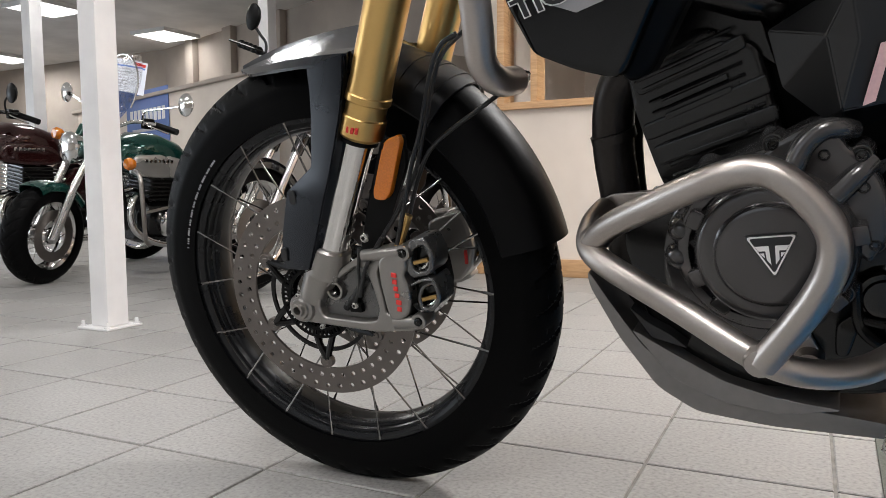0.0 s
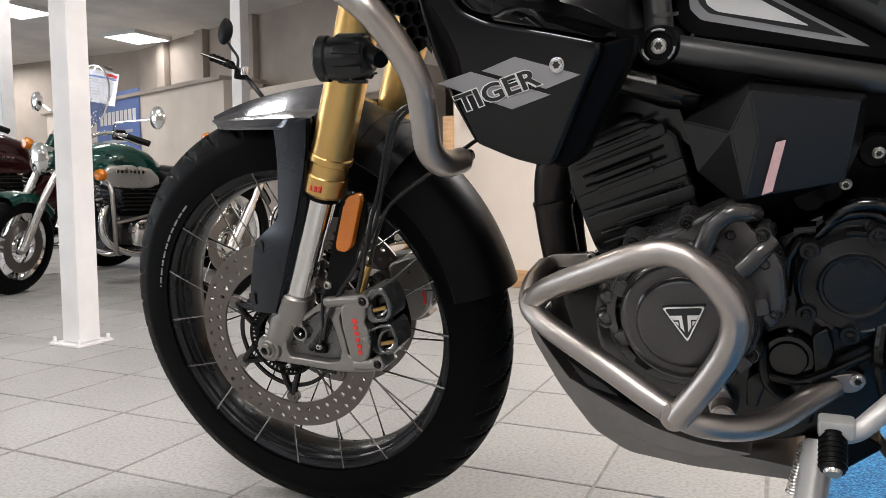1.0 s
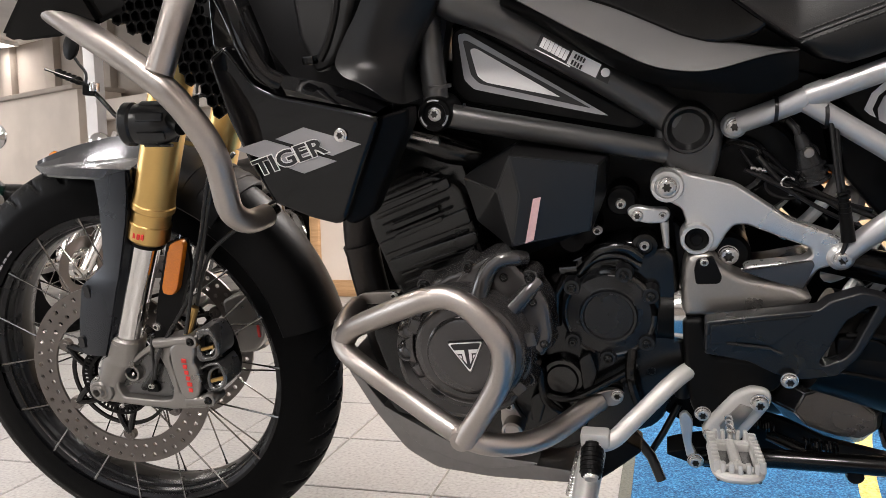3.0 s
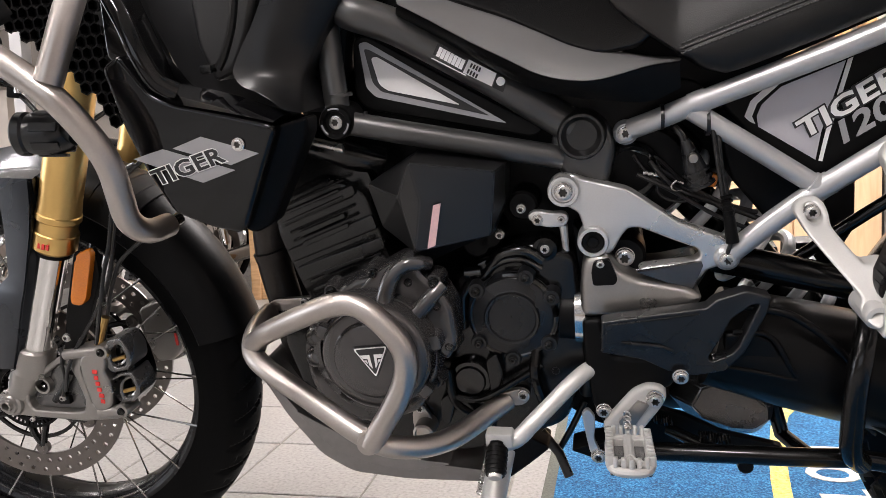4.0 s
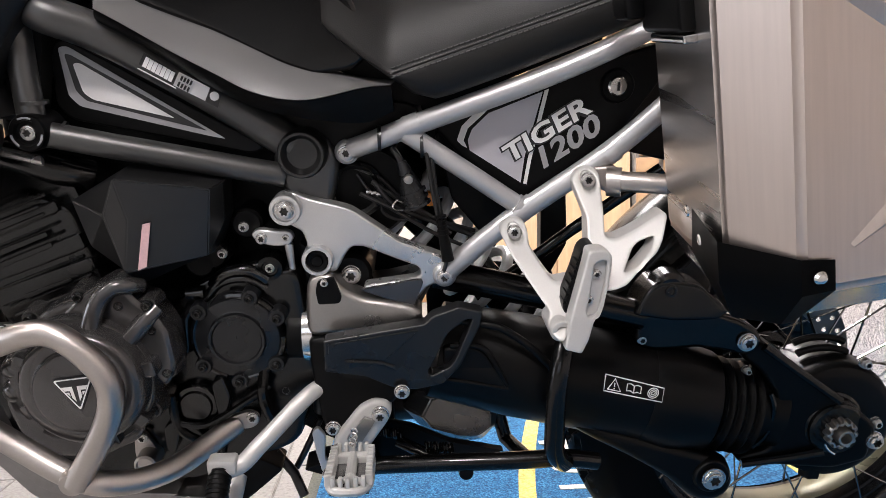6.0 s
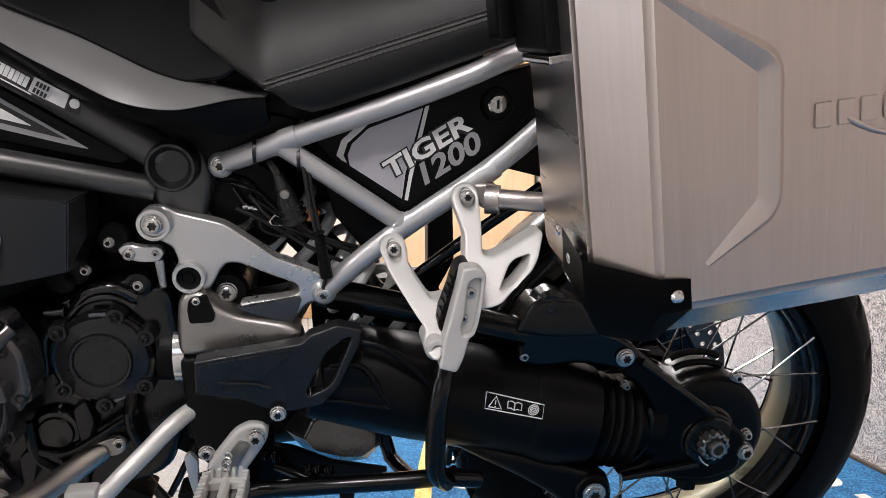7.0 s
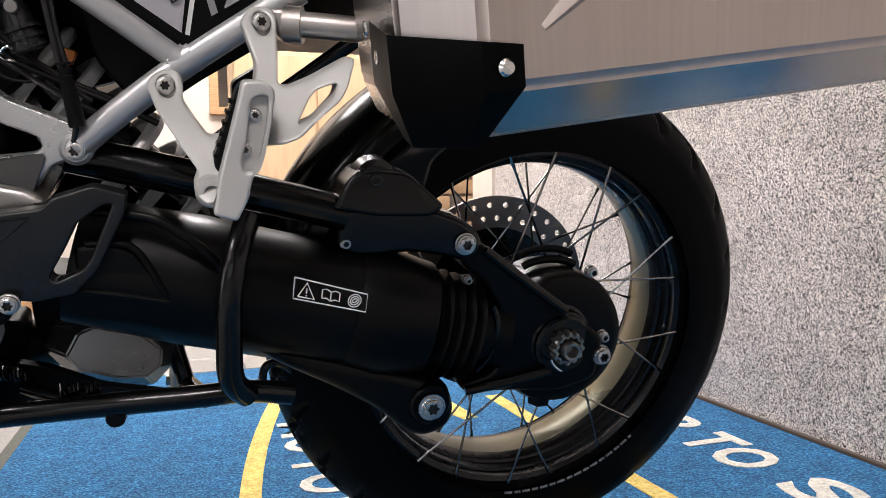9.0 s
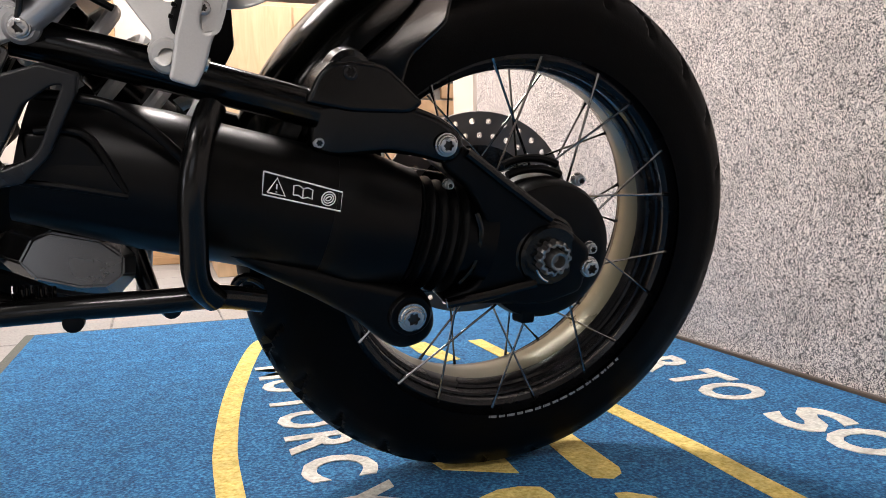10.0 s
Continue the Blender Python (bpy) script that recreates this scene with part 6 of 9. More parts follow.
# identity stickers on the tube, as plain bars
for poly, m in (([(0.738, -0.1612, 0.85), (0.768, -0.157, 0.828), (0.762, -0.157, 0.816), (0.731, -0.1612, 0.838)], "blackprint"), ([(0.771, -0.1562, 0.829), (0.801, -0.1512, 0.811), (0.794, -0.1512, 0.797), (0.763, -0.1562, 0.815)], "white"), ([(0.803, -0.151, 0.809), (0.812, -0.1495, 0.802), (0.807, -0.1495, 0.789), (0.795, -0.151, 0.796)], "blackprint")):
    flat_shape([(p[0], p[1] - 0.001, p[2]) for p in poly], MAT[m], "sticker", frame_main, (0, -1, 0), "small printed sticker with plain bars", 0.0008)
a, b = (Vector(p) for p in [(0.737, -0.1625, 0.841), (0.765, -0.1585, 0.823)])
for k in range(7):
    c = a.lerp(b, (k + 0.5) / 7)
    part("sticker_bar", box((-0.0021, -0.0004, -0.0056), (0.0021, 0.0004, 0.0056), m=pose(c.x, c.y - 0.0016, c.z, 0, 30, 0)), MAT["white"], frame_main)
c = a.lerp(b, 0.5)
part("sticker_bar", box((-0.022, -0.0004, -0.0006), (0.022, 0.0004, 0.0006), m=pose(c.x - 0.003, c.y - 0.0016, c.z - 0.0092, 0, 30, 0)), MAT["white"], frame_main)
for ra, rb in ([(0.772, -0.158, 0.823), (0.784, -0.156, 0.816)], [(0.768, -0.1575, 0.817), (0.78, -0.1555, 0.809)]):
    for k in range(4):
        c = Vector(ra).lerp(Vector(rb), (k + 0.5) / 4)
        part("sticker_bar", box((-0.0011, -0.0004, -0.0026), (0.0011, 0.0004, 0.0026), m=pose(c.x, c.y - 0.0018, c.z, 0, 30, 0)), MAT["blackprint"], frame_main)
x, y, z = (0.805, -0.1535, 0.802)
part("sticker_dot", lathe([(0, -0.001), (0.005, -0.001), (0.005, 0.001), (0, 0.001)], (x, y, z), 18), MAT["white"], frame_main)

part("infill_backing", prism([(0.59, 1.014), (0.777, 1.008), (0.882, 0.869), (0.882, 0.742), (0.866, 0.691), (0.633, 0.745)], -0.08, -0.06, 0.0), MAT["plastic"], bike, "black panel behind the frame tubes")
# plate added to keep the gap beside the cylinders dark
part("engine_backing", prism([(0.496, 0.772), (0.636, 0.749), (0.632, 0.634), (0.504, 0.652)], 0.0, 0.05, 0.0), MAT["plastic"], bike, "black backing plate behind the frame")
# dark inner parts that fill the space behind the frame
part("tank_base", prism(rounded([(0.615, 0.882), (0.766, 0.893), (0.893, 0.796), (1.026, 0.786), (1.039, 0.756), (0.944, 0.722), (0.862, 0.734), (0.73, 0.804)], 0.02), -0.11, 0.11, 0.01), MAT["plastic"], bike, "black tank underside")
part("air_box", prism(rounded([(0.521, 0.811), (0.62, 0.827), (0.872, 0.723), (0.935, 0.684), (0.925, 0.61), (0.893, 0.556), (0.687, 0.504), (0.573, 0.605), (0.518, 0.701)], 0.02), -0.06, 0.12, 0.01), MAT["plastic"], bike, "black air box behind the frame")
part("battery_box", prism(rounded([(0.92, 0.753), (1.005, 0.764), (1.035, 0.717), (1.018, 0.639), (1.002, 0.582), (0.953, 0.558), (0.905, 0.568)], 0.02), 0.03, 0.12, 0.01), MAT["plastic"], bike, "black box under the seat")
part("bracket_backing", prism(rounded([(0.876, 0.62), (0.924, 0.565), (0.93, 0.526), (1.024, 0.508), (1.031, 0.476), (0.896, 0.43), (0.886, 0.527)], 0.01), -0.10, -0.04, 0.005), MAT["plastic"], bike, "black frame pivot casting")

# ---- seat and rear bodywork ----
def panel3(points, thick, bevel=0.004, segs=3):
    return shaped_plate(points, (), thick, max(bevel, 0.0004), segs)


SEAT_LOW = [(0.928, 0.875), (0.934, 0.867), (0.966, 0.841), (0.995, 0.82), (1.024, 0.80), (1.048, 0.794), (1.068, 0.799), (1.143, 0.824), (1.217, 0.851), (1.309, 0.884), (1.377, 0.91)]


def seam(x, low):
    """Height of the stitched seam above the seat's lower edge."""
    return max(low + 0.006, 0.823 + 0.322 * (x - 0.998))


bm = bmesh.new()
rows = []
for p, q in zip(SEAT_LOW, SEAT_LOW[1:]):
    for k in range(3):
        x, z = p[0] + (q[0] - p[0]) * k / 3, p[1] + (q[1] - p[1]) * k / 3
        c = seam(x, z)
        half = [(-0.150, z), (-0.164, z + 0.002), (-0.171, z + (c - z) * 0.25), (-0.174, z + (c - z) * 0.6), (-0.172, c - 0.003), (-0.1685, c), (-0.168, c + 0.004), (-0.162, c + 0.024), (-0.148, c + 0.052), (-0.12, c + 0.078), (-0.06, c + 0.095)]
        rows.append([bm.verts.new((x, y, zz)) for y, zz in half + [(0, c + 0.098)] + [(-y, zz) for y, zz in half[::-1]]])
n = len(rows[0])
for a, b in zip(rows, rows[1:]):
    for i in range(n):
        bm.faces.new((a[i], a[(i + 1) % n], b[(i + 1) % n], b[i]))
bm.faces.new(rows[0][::-1])
bm.faces.new(rows[-1])
seat = part("seat", bm, MAT["seat"], bike, "black stitched vinyl seat", sharp=60)
bm = bmesh.new()
for row, (y, dz) in enumerate(((-0.1735, -0.0045), (-0.1695, 0.0055))):
    for k in range(60):
        x0, x1 = 1.0 + 0.0062 * k, 1.0 + 0.0062 * k + 0.0043
        add_tube(bm, [(x0, y, 0.823 + 0.322 * (x0 - 0.998) + dz), (x1, y, 0.823 + 0.322 * (x1 - 0.998) + dz)], 0.0008, 5)
tagged(part("seat_stitching", bm, MAT["stitch"], seat), kind="stuff")
part("seat_piping", tube([(0.999, -0.1695, 0.8235), (1.12, -0.1695, 0.8625), (1.37, -0.1695, 0.943)], 0.0016, 6), MAT["seat"], seat)
# side fairing: a graphite flank above a sharp crease, black below it
FAIR_TOP = [(0.694, -0.150, 0.927), (0.731, -0.150, 0.907), (0.768, -0.150, 0.891), (0.812, -0.150, 0.875), (0.849, -0.150, 0.858), (0.883, -0.150, 0.84), (0.917, -0.150, 0.829), (0.969, -0.150, 0.817), (1.002, -0.152, 0.813)]
FAIR_CREASE = [(0.701, -0.188, 0.895), (0.737, -0.188, 0.874), (0.773, -0.188, 0.852), (0.815, -0.188, 0.829), (0.85, -0.188, 0.81), (0.884, -0.188, 0.801), (0.917, -0.187, 0.8), (0.967, -0.180, 0.81), (0.999, -0.170, 0.812)]
FAIR_LOW = [(0.692, -0.162, 0.884), (0.729, -0.162, 0.862), (0.766, -0.162, 0.838), (0.809, -0.162, 0.81), (0.846, -0.162, 0.791), (0.881, -0.162, 0.781), (0.915, -0.162, 0.775), (0.967, -0.160, 0.77), (1.001, -0.158, 0.782)]


def flank(upper, lower, bulge, inward):
    """A moulded strip between two edges, slightly full, with returns turned inwards along both edges."""
    bm = bmesh.new()
    rows = []
    for u, l in zip(smooth_line(upper, 5), smooth_line(lower, 5)):
        row = [u + Vector((0, 0.03, inward))] + [u.lerp(l, k / 6) - Vector((0, bulge * math.sin(math.pi * k / 6), 0)) for k in range(7)]
        rows.append([bm.verts.new(p) for p in row + [l + Vector((0, 0.03, inward))]])
    for a, b in zip(rows, rows[1:]):
        for k in range(len(a) - 1):
            bm.faces.new((a[k], b[k], b[k + 1], a[k + 1]))
        bm.faces.new((a[-1], b[-1], b[0], a[0]))
    bm.faces.new(rows[0])
    bm.faces.new(rows[-1][::-1])
    return bm


side = part("side_fairing", flank(FAIR_TOP, FAIR_CREASE, 0.003, 0.0), MAT["fairing"], bike, "satin graphite side fairing under the tank", sharp=30)
part("fairing_lower", flank([(x, y + 0.002, z - 0.001) for x, y, z in FAIR_CREASE], FAIR_LOW, 0.003, 0.002), MAT["plastic"], side, "black lower edge", sharp=30)
part("tank_skirt", panel3([(0.71, -0.157, 0.99), (0.917, -0.155, 0.985), (0.985, -0.156, 0.852), (0.96, -0.156, 0.828), (0.915, -0.156, 0.822), (0.883, -0.157, 0.834), (0.812, -0.158, 0.87), (0.73, -0.158, 0.902)], 0.10, 0.006), MAT["gloss"], side, "gloss black tank flank")

part("seat_base", prism([(0.876, 0.905), (0.97, 0.933), (1.231, 0.938), (1.246, 0.853), (1.056, 0.779), (0.997, 0.785), (0.946, 0.818), (0.904, 0.851)], -0.10, 0.10, 0.0), MAT["plastic"], bike, "black seat base")

# ---- rear frame ----
sub = part("rear_frame", tube(fillet([(0.95, -0.118, 0.735), (0.978, -0.132, 0.746), (1.016, -0.142, 0.762), (1.144, -0.152, 0.806), (1.218, -0.156, 0.834), (1.288, -0.16, 0.868), (1.34, -0.16, 0.898)], 0.05), 0.0122, 18), MAT["silver"], bike, "silver painted tubular rear frame")
part("frame_tube", tube([(1.013, -0.142, 0.756), (1.08, -0.143, 0.711), (1.151, -0.143, 0.662)], 0.0112, 18), MAT["silver"], sub)
part("frame_tube", tube(fillet([(1.055, -0.14, 0.584), (1.094, -0.142, 0.619), (1.15, -0.145, 0.663), (1.248, -0.152, 0.729), (1.312, -0.16, 0.787), (1.366, -0.165, 0.841)], 0.05), 0.0125, 18), MAT["silver"], sub)
for line in ([(1.141, -0.1455, 0.658), (1.16, -0.1465, 0.67)], [(1.242, -0.1535, 0.725), (1.253, -0.1545, 0.734)], [(1.012, -0.1425, 0.761), (1.03, -0.1435, 0.767)], [(1.14, -0.1445, 0.67), (1.149, -0.145, 0.664)]):
    part("frame_weld", tube(line, 0.0138, 16, radii=[0.0128, 0.0134]), MAT["silver"], sub)
for p in [(0.943, -0.112, 0.731), (1.055, -0.138, 0.583)]:
    part("frame_lug", lathe([(0, -0.010), (0.011, -0.010), (0.0145, -0.006), (0.0145, 0.02), (0, 0.02)], p, 24), MAT["silver"], sub)
    bolt(sub, p[0], p[1] - 0.009, p[2], 0.0105, MAT["steel"], 0.008)
for p in [(0.983, -0.134, 0.749), (1.031, -0.142, 0.741)]:
    part("cable_tie", lathe([(0.0135, -0.002), (0.0145, -0.002), (0.0145, 0.002), (0.0135, 0.002)], p, 20, "x", True), MAT["hose"], sub)
# side cover with its decal
cov = [(1.044, -0.118, 0.761), (1.156, -0.122, 0.8), (1.234, -0.124, 0.829), (1.308, -0.126, 0.85), (1.326, -0.13, 0.831), (1.257, -0.128, 0.735), (1.157, -0.122, 0.667), (1.149, -0.12, 0.67), (1.083, -0.118, 0.715)]
sc = part("side_cover", panel3(cov, 0.03, 0.004), MAT["plastic"], bike, "matt black side cover with a model decal")
def on_cover(points, lift):
    return [(x, y - lift, z) for x, y, z in points]
flat_shape(on_cover([(1.073, -0.1185, 0.742), (1.079, -0.1187, 0.759), (1.097, -0.119, 0.776), (1.114, -0.1195, 0.782), (1.103, -0.119, 0.771), (1.086, -0.1187, 0.756), (1.081, -0.1185, 0.742), (1.085, -0.1185, 0.733), (1.079, -0.1185, 0.736)], 0.0006), MAT["white"], "decal_edge", sc, (0, -1, 0), "", 0.0006)
flat_shape(on_cover([(1.088, -0.1187, 0.73), (1.086, -0.1187, 0.742), (1.091, -0.119, 0.755), (1.11, -0.1195, 0.773), (1.173, -0.122, 0.797), (1.153, -0.121, 0.721), (1.149, -0.1205, 0.69)], 0.0006), MAT["violet"], "decal_field", sc, (0, -1, 0), "pale grey decal field", 0.0006)
flat_shape(on_cover([(1.175, -0.1222, 0.798), (1.18, -0.1225, 0.8), (1.161, -0.1215, 0.717), (1.156, -0.121, 0.688), (1.152, -0.1208, 0.689), (1.157, -0.1213, 0.719)], 0.0006), MAT["white"], "decal_edge", sc, (0, -1, 0), "", 0.0006)
T0, T1, T2 = on_cover([(1.135, -0.1225, 0.714), (1.23, -0.1265, 0.774), (1.126, -0.1225, 0.733)], 0.0012)
lettering("TIGER", T0, T1, T2, MAT["blackprint"], "decal_word_edge", sc, grow=0.085)
lettering("TIGER", T0, T1, T2, MAT["white"], "decal_word", sc, grow=0.028, lift=0.0008)
T0, T1, T2 = on_cover([(1.177, -0.1235, 0.708), (1.242, -0.127, 0.749), (1.17, -0.1235, 0.732)], 0.0012)
lettering("1200", T0, T1, T2, MAT["greyprint"], "decal_number", sc, grow=0.03)
x, y, z = (1.259, -0.126, 0.802)
part("lock_recess", lathe([(0, -0.001), (0.017, -0.001), (0.019, -0.003), (0.021, 0.002), (0, 0.004)], (x, y, z), 28), MAT["plastic"], sc)
part("seat_lock", lathe([(0, -0.006), (0.0095, -0.006), (0.0115, -0.004), (0.0115, 0.004), (0, 0.004)], (x, y, z), 28), MAT["chrome"], sc, "chrome key lock")
part("key_slot", box((x - 0.0014, y - 0.0068, z - 0.005), (x + 0.0014, y - 0.005, z + 0.005)), MAT["blackprint"], sc)
part("side_inner", panel3([(1.048, -0.07, 0.745), (1.226, -0.07, 0.797), (1.35, -0.07, 0.841), (1.364, -0.07, 0.697), (1.284, -0.07, 0.717), (1.167, -0.07, 0.645), (1.112, -0.07, 0.606), (1.069, -0.07, 0.659)], 0.12, 0.004), MAT["plastic"], bike, "black inner rear bodywork")

# ---- alloy pivot bracket ----
arm = [(0.854, -0.135, 0.667), (0.86, -0.135, 0.68), (0.871, -0.135, 0.688), (0.883, -0.135, 0.687), (0.892, -0.134, 0.681), (0.942, -0.134, 0.668), (0.951, -0.135, 0.663), (1.002, -0.138, 0.626), (1.053, -0.142, 0.606), (1.063, -0.142, 0.592), (1.057, -0.142, 0.575), (1.034, -0.14, 0.567), (1.02, -0.138, 0.547), (0.988, -0.137, 0.556), (0.955, -0.135, 0.564), (0.959, -0.135, 0.57), (1.019, -0.138, 0.578), (1.027, -0.139, 0.584), (1.024, -0.139, 0.593), (0.998, -0.137, 0.603), (0.958, -0.135, 0.62), (0.945, -0.134, 0.62), (0.937, -0.133, 0.611), (0.925, -0.132, 0.589), (0.914, -0.132, 0.585), (0.894, -0.132, 0.59), (0.889, -0.132, 0.605), (0.891, -0.133, 0.625), (0.886, -0.134, 0.64), (0.872, -0.135, 0.648), (0.859, -0.135, 0.652)]
plate = part("pivot_bracket", panel3(arm, 0.022, 0.0032, 3), MAT["plate"], bike, "grey alloy pivot bracket")
# thin raised plate whose dark colour stands for the recess's shade
part("bracket_recess", shaped_plate([(x, -0.1435, z) for x, z in ((0.952, 0.567), (1.027, 0.579), (1.029, 0.574), (1.018, 0.544), (0.983, 0.555))], (), 0.006, 0.001, 2), MAT["engine"], plate, "dark web marking a recess")
for p, r in zip([(0.87, -0.137, 0.669), (0.903, -0.134, 0.605)], (0.0188, 0.0188)):
    part("bracket_boss", lathe([(0, -0.006), (r * 0.70, -0.006), (r * 0.74, -0.010), (r * 0.94, -0.010), (r, -0.007), (r, 0.02), (0, 0.02)], p, 32), MAT["plate"], plate)
x, y, z = (0.87, -0.137, 0.669)
bolt(plate, x, y - 0.007, z, 0.0115, MAT["steel"], 0.008, 1.15)
x, y, z = (0.903, -0.134, 0.605)
part("rubber_plug", lathe([(0, -0.010), (0.006, -0.0105), (0.007, -0.008), (0.0115, -0.0095), (0.0137, -0.007), (0.0137, 0.01), (0, 0.01)], (x, y, z), 28), MAT["plastic"], plate)
x, y, z = (0.94, -0.1, 0.576)
part("arm_pivot", lathe([(0, -0.01), (0.022, -0.01), (0.026, -0.005), (0.027, 0.03), (0, 0.03)], (x, y, z), 30), MAT["plastic"], plate)
bolt(plate, x, y - 0.009, z, 0.013, MAT["steel"], 0.010, 1.15)
hp = [(0.889, -0.145, 0.578), (0.898, -0.145, 0.589), (0.92, -0.145, 0.591), (0.93, -0.146, 0.572), (0.953, -0.15, 0.559), (1.013, -0.152, 0.548), (1.029, -0.152, 0.538), (1.023, -0.152, 0.527), (0.979, -0.153, 0.519), (0.892, -0.151, 0.51), (0.886, -0.15, 0.52), (0.886, -0.148, 0.549)]
heel = part("heel_plate", panel3(hp, 0.04, 0.008, 3), MAT["cast"], bike, "satin grey alloy heel plate")
part("heel_pocket", prism(rounded([(0.903, 0.583), (0.921, 0.586), (0.931, 0.562), (0.928, 0.554), (0.902, 0.553), (0.9, 0.57)], 0.004), -0.1515, -0.14, 0.0), MAT["plastic"], heel)
x, y, z = (0.911, -0.152, 0.581)
bolt(heel, x, y, z, 0.0055, MAT["steel"], 0.005)
HG_OUT = [(0.911, 0.524), (0.972, 0.531), (1.029, 0.537), (1.038, 0.546), (1.07, 0.556), (1.098, 0.548), (1.095, 0.53), (1.071, 0.48), (1.05, 0.458), (1.017, 0.453), (0.987, 0.459), (0.957, 0.475), (0.91, 0.485)]
HG_IN = [(1.056, 0.523), (1.078, 0.539), (1.086, 0.54), (1.065, 0.489), (1.057, 0.479), (1.036, 0.47), (1.031, 0.475), (1.043, 0.496)]
guard_lean = (0.085, 0.0, -0.2725)
guard = part("heel_guard", shaped_plate([(x, 0, z) for x, z in HG_OUT], [[(x, 0, z) for x, z in HG_IN]], 0.022, 0.0025, 3, guard_lean), MAT["darkgrey"], bike, "dark grey plastic heel guard with an open slot")
part("guard_field", shaped_plate([(x, 0, z) for x, z in ((0.916, 0.5205), (1.022, 0.531), (1.002, 0.513), (0.982, 0.4955), (0.938, 0.5), (0.916, 0.4965))], (), 0.006, 0.0015, 2, (0.085, 0.0, -0.2748)), MAT["darkgrey"], guard)
part("guard_crease", tube([(0.934, -0.1945, 0.4985), (0.976, -0.191, 0.4925), (0.992, -0.189, 0.4855)], 0.0022, 8), MAT["darkgrey"], guard)
low = [(0.887, -0.15, 0.509), (0.91, -0.16, 0.513), (0.922, -0.168, 0.463), (0.991, -0.172, 0.464), (1.008, -0.17, 0.459), (0.99, -0.165, 0.426), (0.948, -0.16, 0.416), (0.911, -0.155, 0.365), (0.897, -0.15, 0.395), (0.889, -0.15, 0.459)]
part("lower_cover", panel3(low, 0.06, 0.006), MAT["plastic"], bike, "black lower frame cover")
for p, r in zip([(1.0, -0.194, 0.456)], (0.0095,)):
    bolt(guard, p[0], p[1], p[2], r, MAT["steel"], 0.008, 1.2)
# the collector's outer end narrows over bevelled sides to a flat face
BOX_RIM = [(0.996, 0.366), (1.014, 0.389), (1.055, 0.391), (1.112, 0.377), (1.130, 0.358), (1.129, 0.336), (1.108, 0.312), (1.070, 0.306), (1.026, 0.328)]
BOX_FACE = [(1.024, 0.361), (1.036, 0.382), (1.051, 0.388), (1.096, 0.378), (1.117, 0.362), (1.116, 0.345), (1.100, 0.335), (1.075, 0.336), (1.038, 0.346)]
bm = bmesh.new()
rows = [[bm.verts.new((x, y + lean * (z - 0.36), z)) for x, z in loop] for y, lean, loop in ((0.06, 0.0, BOX_RIM), (-0.068, 0.0, BOX_RIM), (-0.090, 0.35, BOX_FACE))]
for a, b in zip(rows, rows[1:]):
    for i in range(9):
        bm.faces.new((a[i], a[(i + 1) % 9], b[(i + 1) % 9], b[i]))
bm.faces.new(rows[0][::-1])
bm.faces.new(rows[-1])
bmesh.ops.recalc_face_normals(bm, faces=bm.faces[:])
bmesh.ops.bevel(bm, geom=[e for e in bm.edges if len(e.link_faces) == 2 and e.calc_face_angle(0) > 0.3], offset=0.002, segments=2, affect="EDGES")
collector = part("collector_box", bm, MAT["collector"], bike, "dark grey exhaust collector box with bevelled sides", sharp=24)
# dark plate added to close the view through above the collector
part("box_shield", prism(rounded([(0.985, 0.440), (1.125, 0.425), (1.128, 0.372), (1.105, 0.380), (1.020, 0.386), (0.990, 0.372)], 0.008), -0.045, 0.02, 0.004), MAT["plastic"], collector, "black backing plate over the collector")
part("box_neck", tube(smooth_line([(0.93, -0.03, 0.35), (0.975, -0.03, 0.353), (1.015, -0.03, 0.356)]), 0.027, 20), MAT["header"], collector)

# rider footrest
mount = [(0.909, -0.165, 0.363), (0.913, -0.166, 0.378), (0.946, -0.172, 0.423), (0.964, -0.174, 0.434), (0.982, -0.175, 0.432), (0.987, -0.175, 0.419), (0.981, -0.175, 0.404), (0.958, -0.172, 0.369), (0.945, -0.17, 0.348), (0.923, -0.168, 0.343)]
pm = part("footrest_mount", panel3(mount, 0.022, 0.006, 3), MAT["white_alloy"], bike, "pale cast footrest bracket")
x, y, z = (0.972, -0.178, 0.418)
bolt(pm, x, y, z, 0.0105, MAT["steel"], 0.010, 1.25)
x, y, z = (0.916, -0.168, 0.368)
bolt(pm, x, y, z, 0.006, MAT["steel"], 0.005)
part("mount_pocket", panel3([(0.929, -0.1725, 0.382), (0.952, -0.1755, 0.412), (0.966, -0.1765, 0.408), (0.947, -0.174, 0.376), (0.935, -0.173, 0.363)], 0.004, 0), MAT["cast"], pm)
PEG = [(0.939, -0.2, 0.376), (0.941, -0.3, 0.395)]
a, b = Vector(PEG[0]), Vector(PEG[1])
u = (b - a).normalized()
v = Vector((1, 0, 0)) - u * u.x
v.normalize()
w = u.cross(v)
L0, W0 = (b - a).length, 0.0222
MP = Matrix((( v.x, u.x, w.x, a.x), (v.y, u.y, w.y, a.y), (v.z, u.z, w.z, a.z), (0, 0, 0, 1)))
bm = bmesh.new()
loop = rounded([(-W0, 0.004), (W0, 0.004), (W0, L0 - 0.012), (W0 * 0.6, L0 + 0.004), (-W0 * 0.6, L0 + 0.004), (-W0, L0 - 0.012)], 0.012, 5)
line = [(x, y, 0) for x, y in loop] + [(loop[0][0], loop[0][1], 0)]
add_tube(bm, line, 0.0052, 10, cap=False)
add_tube(bm, [(0, 0, 0), (0, L0 * 0.66, 0)], 0.0062, 10)
